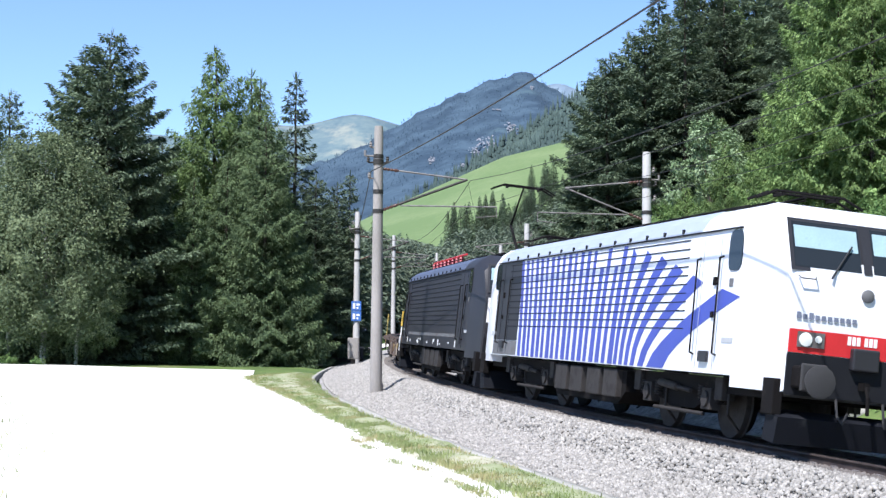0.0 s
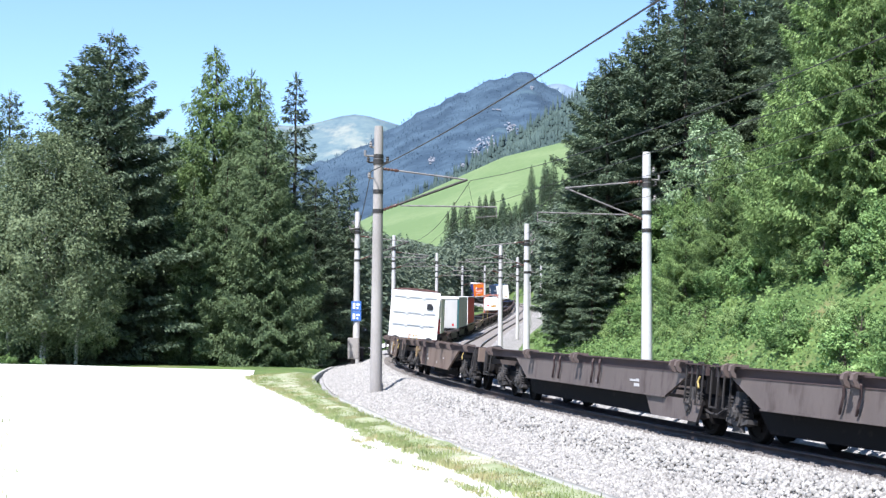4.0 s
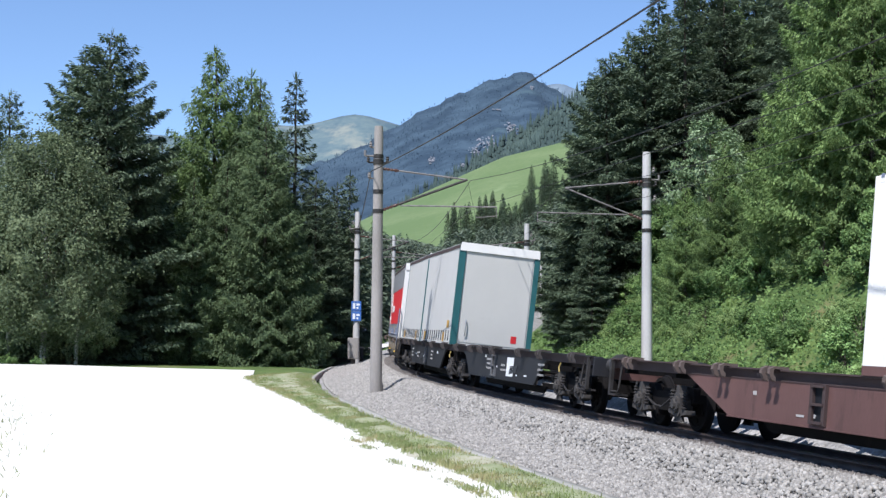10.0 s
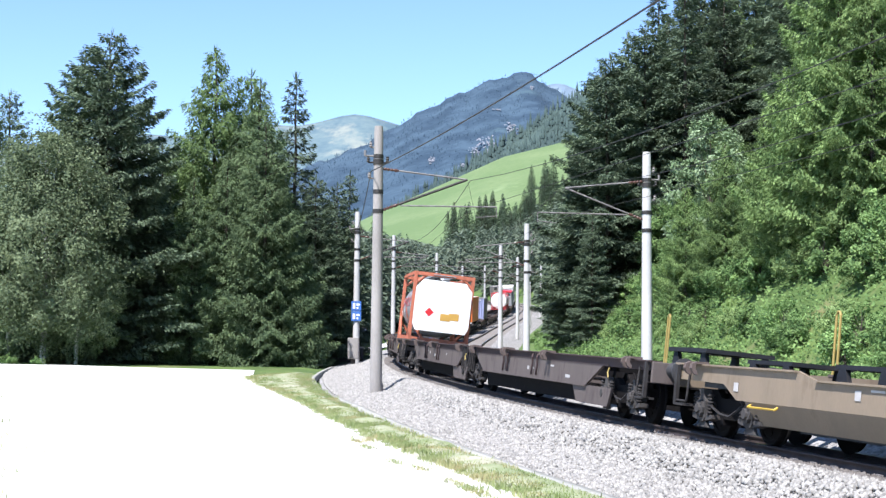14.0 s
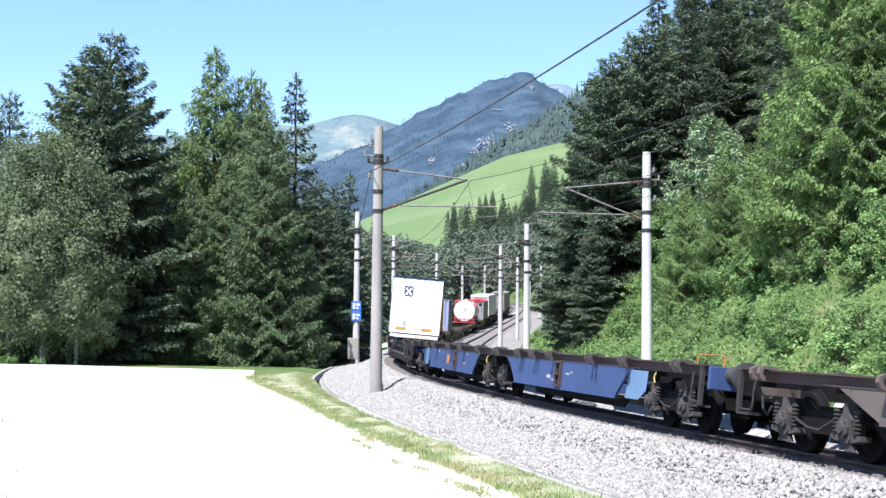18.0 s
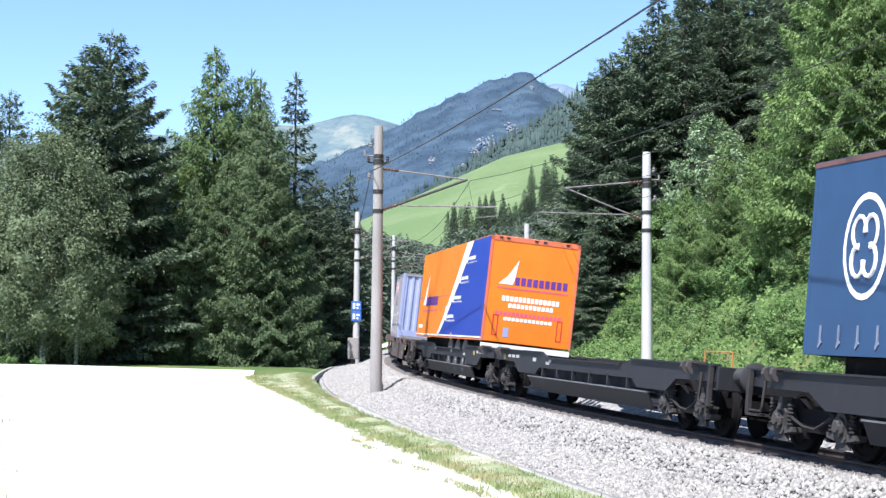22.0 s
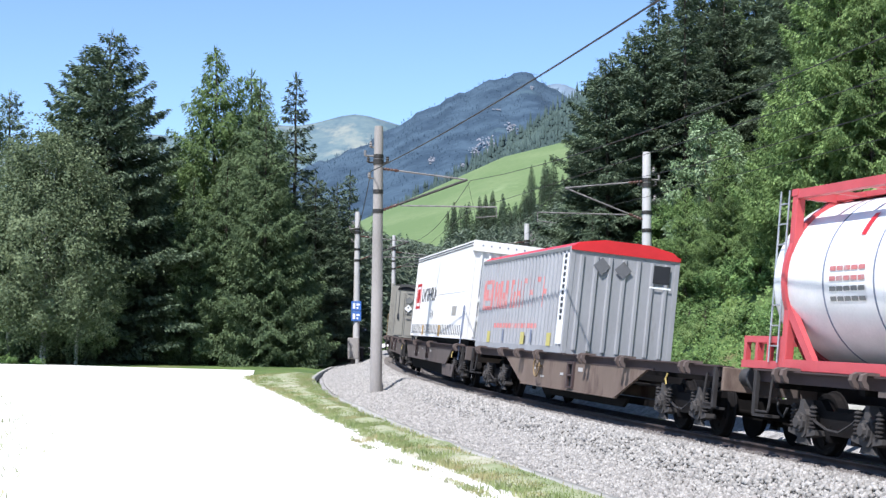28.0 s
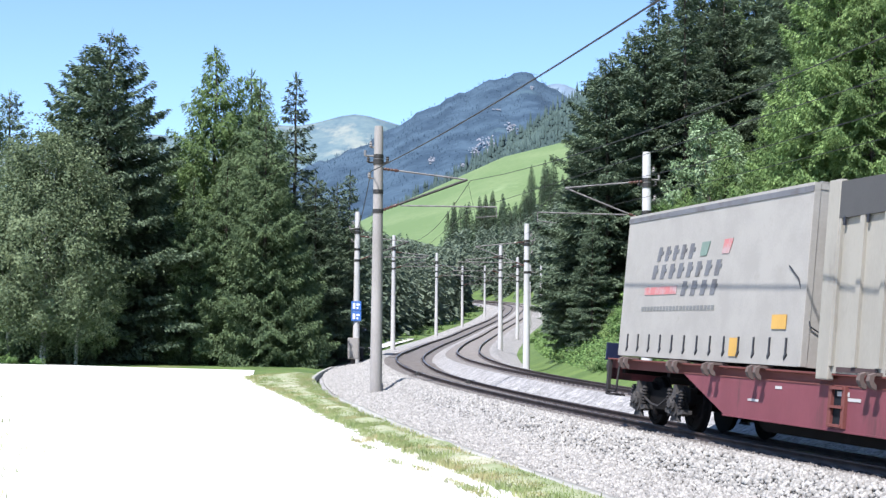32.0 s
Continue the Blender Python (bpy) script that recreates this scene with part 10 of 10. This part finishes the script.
def pantograph(t, x, k, up):
    """A single-arm pantograph whose knee points along k."""
    base = Shape().box(x - 0.9, x + 0.9, -0.55, 0.55, 3.95, 4.0)
    for dx in (-0.7, 0.7):
        for y in (-0.45, 0.45):
            base.lathe((x + dx, y, 3.78), (x + dx, y, 3.96), [(0, 0.05), (0.3, 0.09), (0.5, 0.05), (0.7, 0.09), (1, 0.05)], 8)
    p = part("pantograph", base, "bogie_dark", t, "single-arm current collector")
    knee = (x + k * 1.15, 0, 5.0) if up else (x + k * 1.3, 0, 4.06)
    head = (x - k * 0.25, 0, 6.02) if up else (x - k * 0.95, 0, 4.12)
    part("lower_arm", Shape().tube((x - k * 0.6, 0, 4.02), knee, 0.05, 0.04), "bogie_dark", p)
    part("upper_arm", Shape().tube(knee, head, 0.035, 0.025).tube((knee[0], 0, knee[2] - 0.05), (head[0], 0.0, head[2] - 0.05), 0.015), "bogie_dark", p)
    s = Shape()
    for d in (-0.18, 0.18):
        s.line([(head[0] + d, -0.95, head[2] - 0.12), (head[0] + d, -0.6, head[2] + 0.04), (head[0] + d, 0.6, head[2] + 0.04), (head[0] + d, 0.95, head[2] - 0.12)], 0.025)
    s.box(head[0] - 0.2, head[0] + 0.2, -0.5, -0.45, head[2] - 0.03, head[2] + 0.02)
    s.box(head[0] - 0.2, head[0] + 0.2, 0.45, 0.5, head[2] - 0.03, head[2] + 0.02)
    part("collector_head", s, "bogie_dark", p)


def loco_bogie(t, x, u):
    f = Shape()
    for y in (-1.08, 1.02):
        f.prism([(-2.1, 0.72), (-1.9, 0.55), (-0.9, 0.52), (-0.6, 0.42), (0.6, 0.42), (0.9, 0.52), (1.9, 0.55), (2.1, 0.72), (2.1, 0.9), (0.8, 0.92), (-0.8, 0.92), (-2.1, 0.9)], "y", y, y + 0.07)
    f.box(-0.3, 0.3, -1.0, 1.0, 0.5, 0.9)
    b = part("bogie", f, "bogie_dark", t, "grey-black two-axle locomotive bogie", at=pose(x, 0, 0))
    for dx in (-1.45, 1.45):
        tread = [(0.0, 0.09), (0.0, 0.17), (0.01, 0.2), (0.015, 0.5), (0.02, 0.62), (0.075, 0.63), (0.09, 0.66), (0.1, 0.64), (0.1, 0.5), (0.085, 0.2), (0.1, 0.1)]
        w = Shape().lathe((0, -0.78, 0), (0, 0.78, 0), tread + [(1 - a, r) for a, r in tread[::-1]], 28)
        ws = part("wheelset", w, "gear_grey", b, at=pose(dx, 0, 0.62), smooth=True)
        WHEELS.append((ws, dx, 0.62, u - dx))
        for y in (-1.12, 1.12):
            k = 1 if y > 0 else -1
            part("axle_box", Shape().box(dx - 0.2, dx + 0.2, y - 0.1, y + 0.1, 0.44, 0.80).tube((dx, y, 0.62), (dx, y + 0.14 * k, 0.62), 0.14, n=14), "gear_grey", b, bevel=0.01)
            for d in (-0.38, 0.38):
                coil = [(q / 10.0, 0.075 if q % 2 else 0.105) for q in range(11)]
                part("spring", Shape().lathe((dx + d, y, 0.58), (dx + d, y, 0.84), coil, 10), "gear_grey", b)
            part("sand_pipe", Shape().line([(dx + 0.75, y, 0.85), (dx + 0.75, y, 0.4), (dx + 0.62, y * 0.75, 0.14)], 0.025), "gear_grey", b)
            part("sand_box", Shape().box(dx + 0.55 * (1 if dx > 0 else -1) - 0.16, dx + 0.55 * (1 if dx > 0 else -1) + 0.16, y - 0.12, y + 0.12, 0.62, 1.0), "gear_grey", b, bevel=0.02)
    for y in (-1.2, 1.2):
        part("damper", Shape().lathe((-0.9, y, 0.82), (0.7, y, 0.72), [(0, 0.04), (0.05, 0.07), (0.6, 0.07), (0.62, 0.04), (1, 0.04)], 10), "gear_grey", b, smooth=True)
        part("traction_rod", Shape().tube((-1.2, y * 0.95, 0.36), (1.2, y * 0.95, 0.36), 0.035), "gear_grey", b)
    return b


locomotive(-0.95, 18.45, "loco_white", "loco_roof", "white electric locomotive with blue zebra stripes and red nose band", True)
locomotive(18.45, 37.95, "loco_dark", "roof_blue", "dark grey electric locomotive with raised current collector", False)


# ---- movement ----
def motions():
    for ob, u1, u2, shift in RIDERS:
        walk(ob, [(0.5 * k, ride(u1, u2, 0.5 * k) @ pose(shift, 0, 0)) for k in range(65)])
    for ob, dx, r, u in WHEELS:
        keys = [k for k in range(1, int(CLIP * FPS)) if -14 < u - run(k / FPS) < 62]
        rows = [(0.0, pose(dx, 0, r))]
        rows += [(k / FPS, pose(dx, 0, r, 0, math.degrees((run(k / FPS) - run(keys[0] / FPS)) / r), 0)) for k in keys]
        if rows[-1][0] < CLIP:
            rows.append((CLIP, rows[-1][1]))
        walk(ob, rows)


motions()
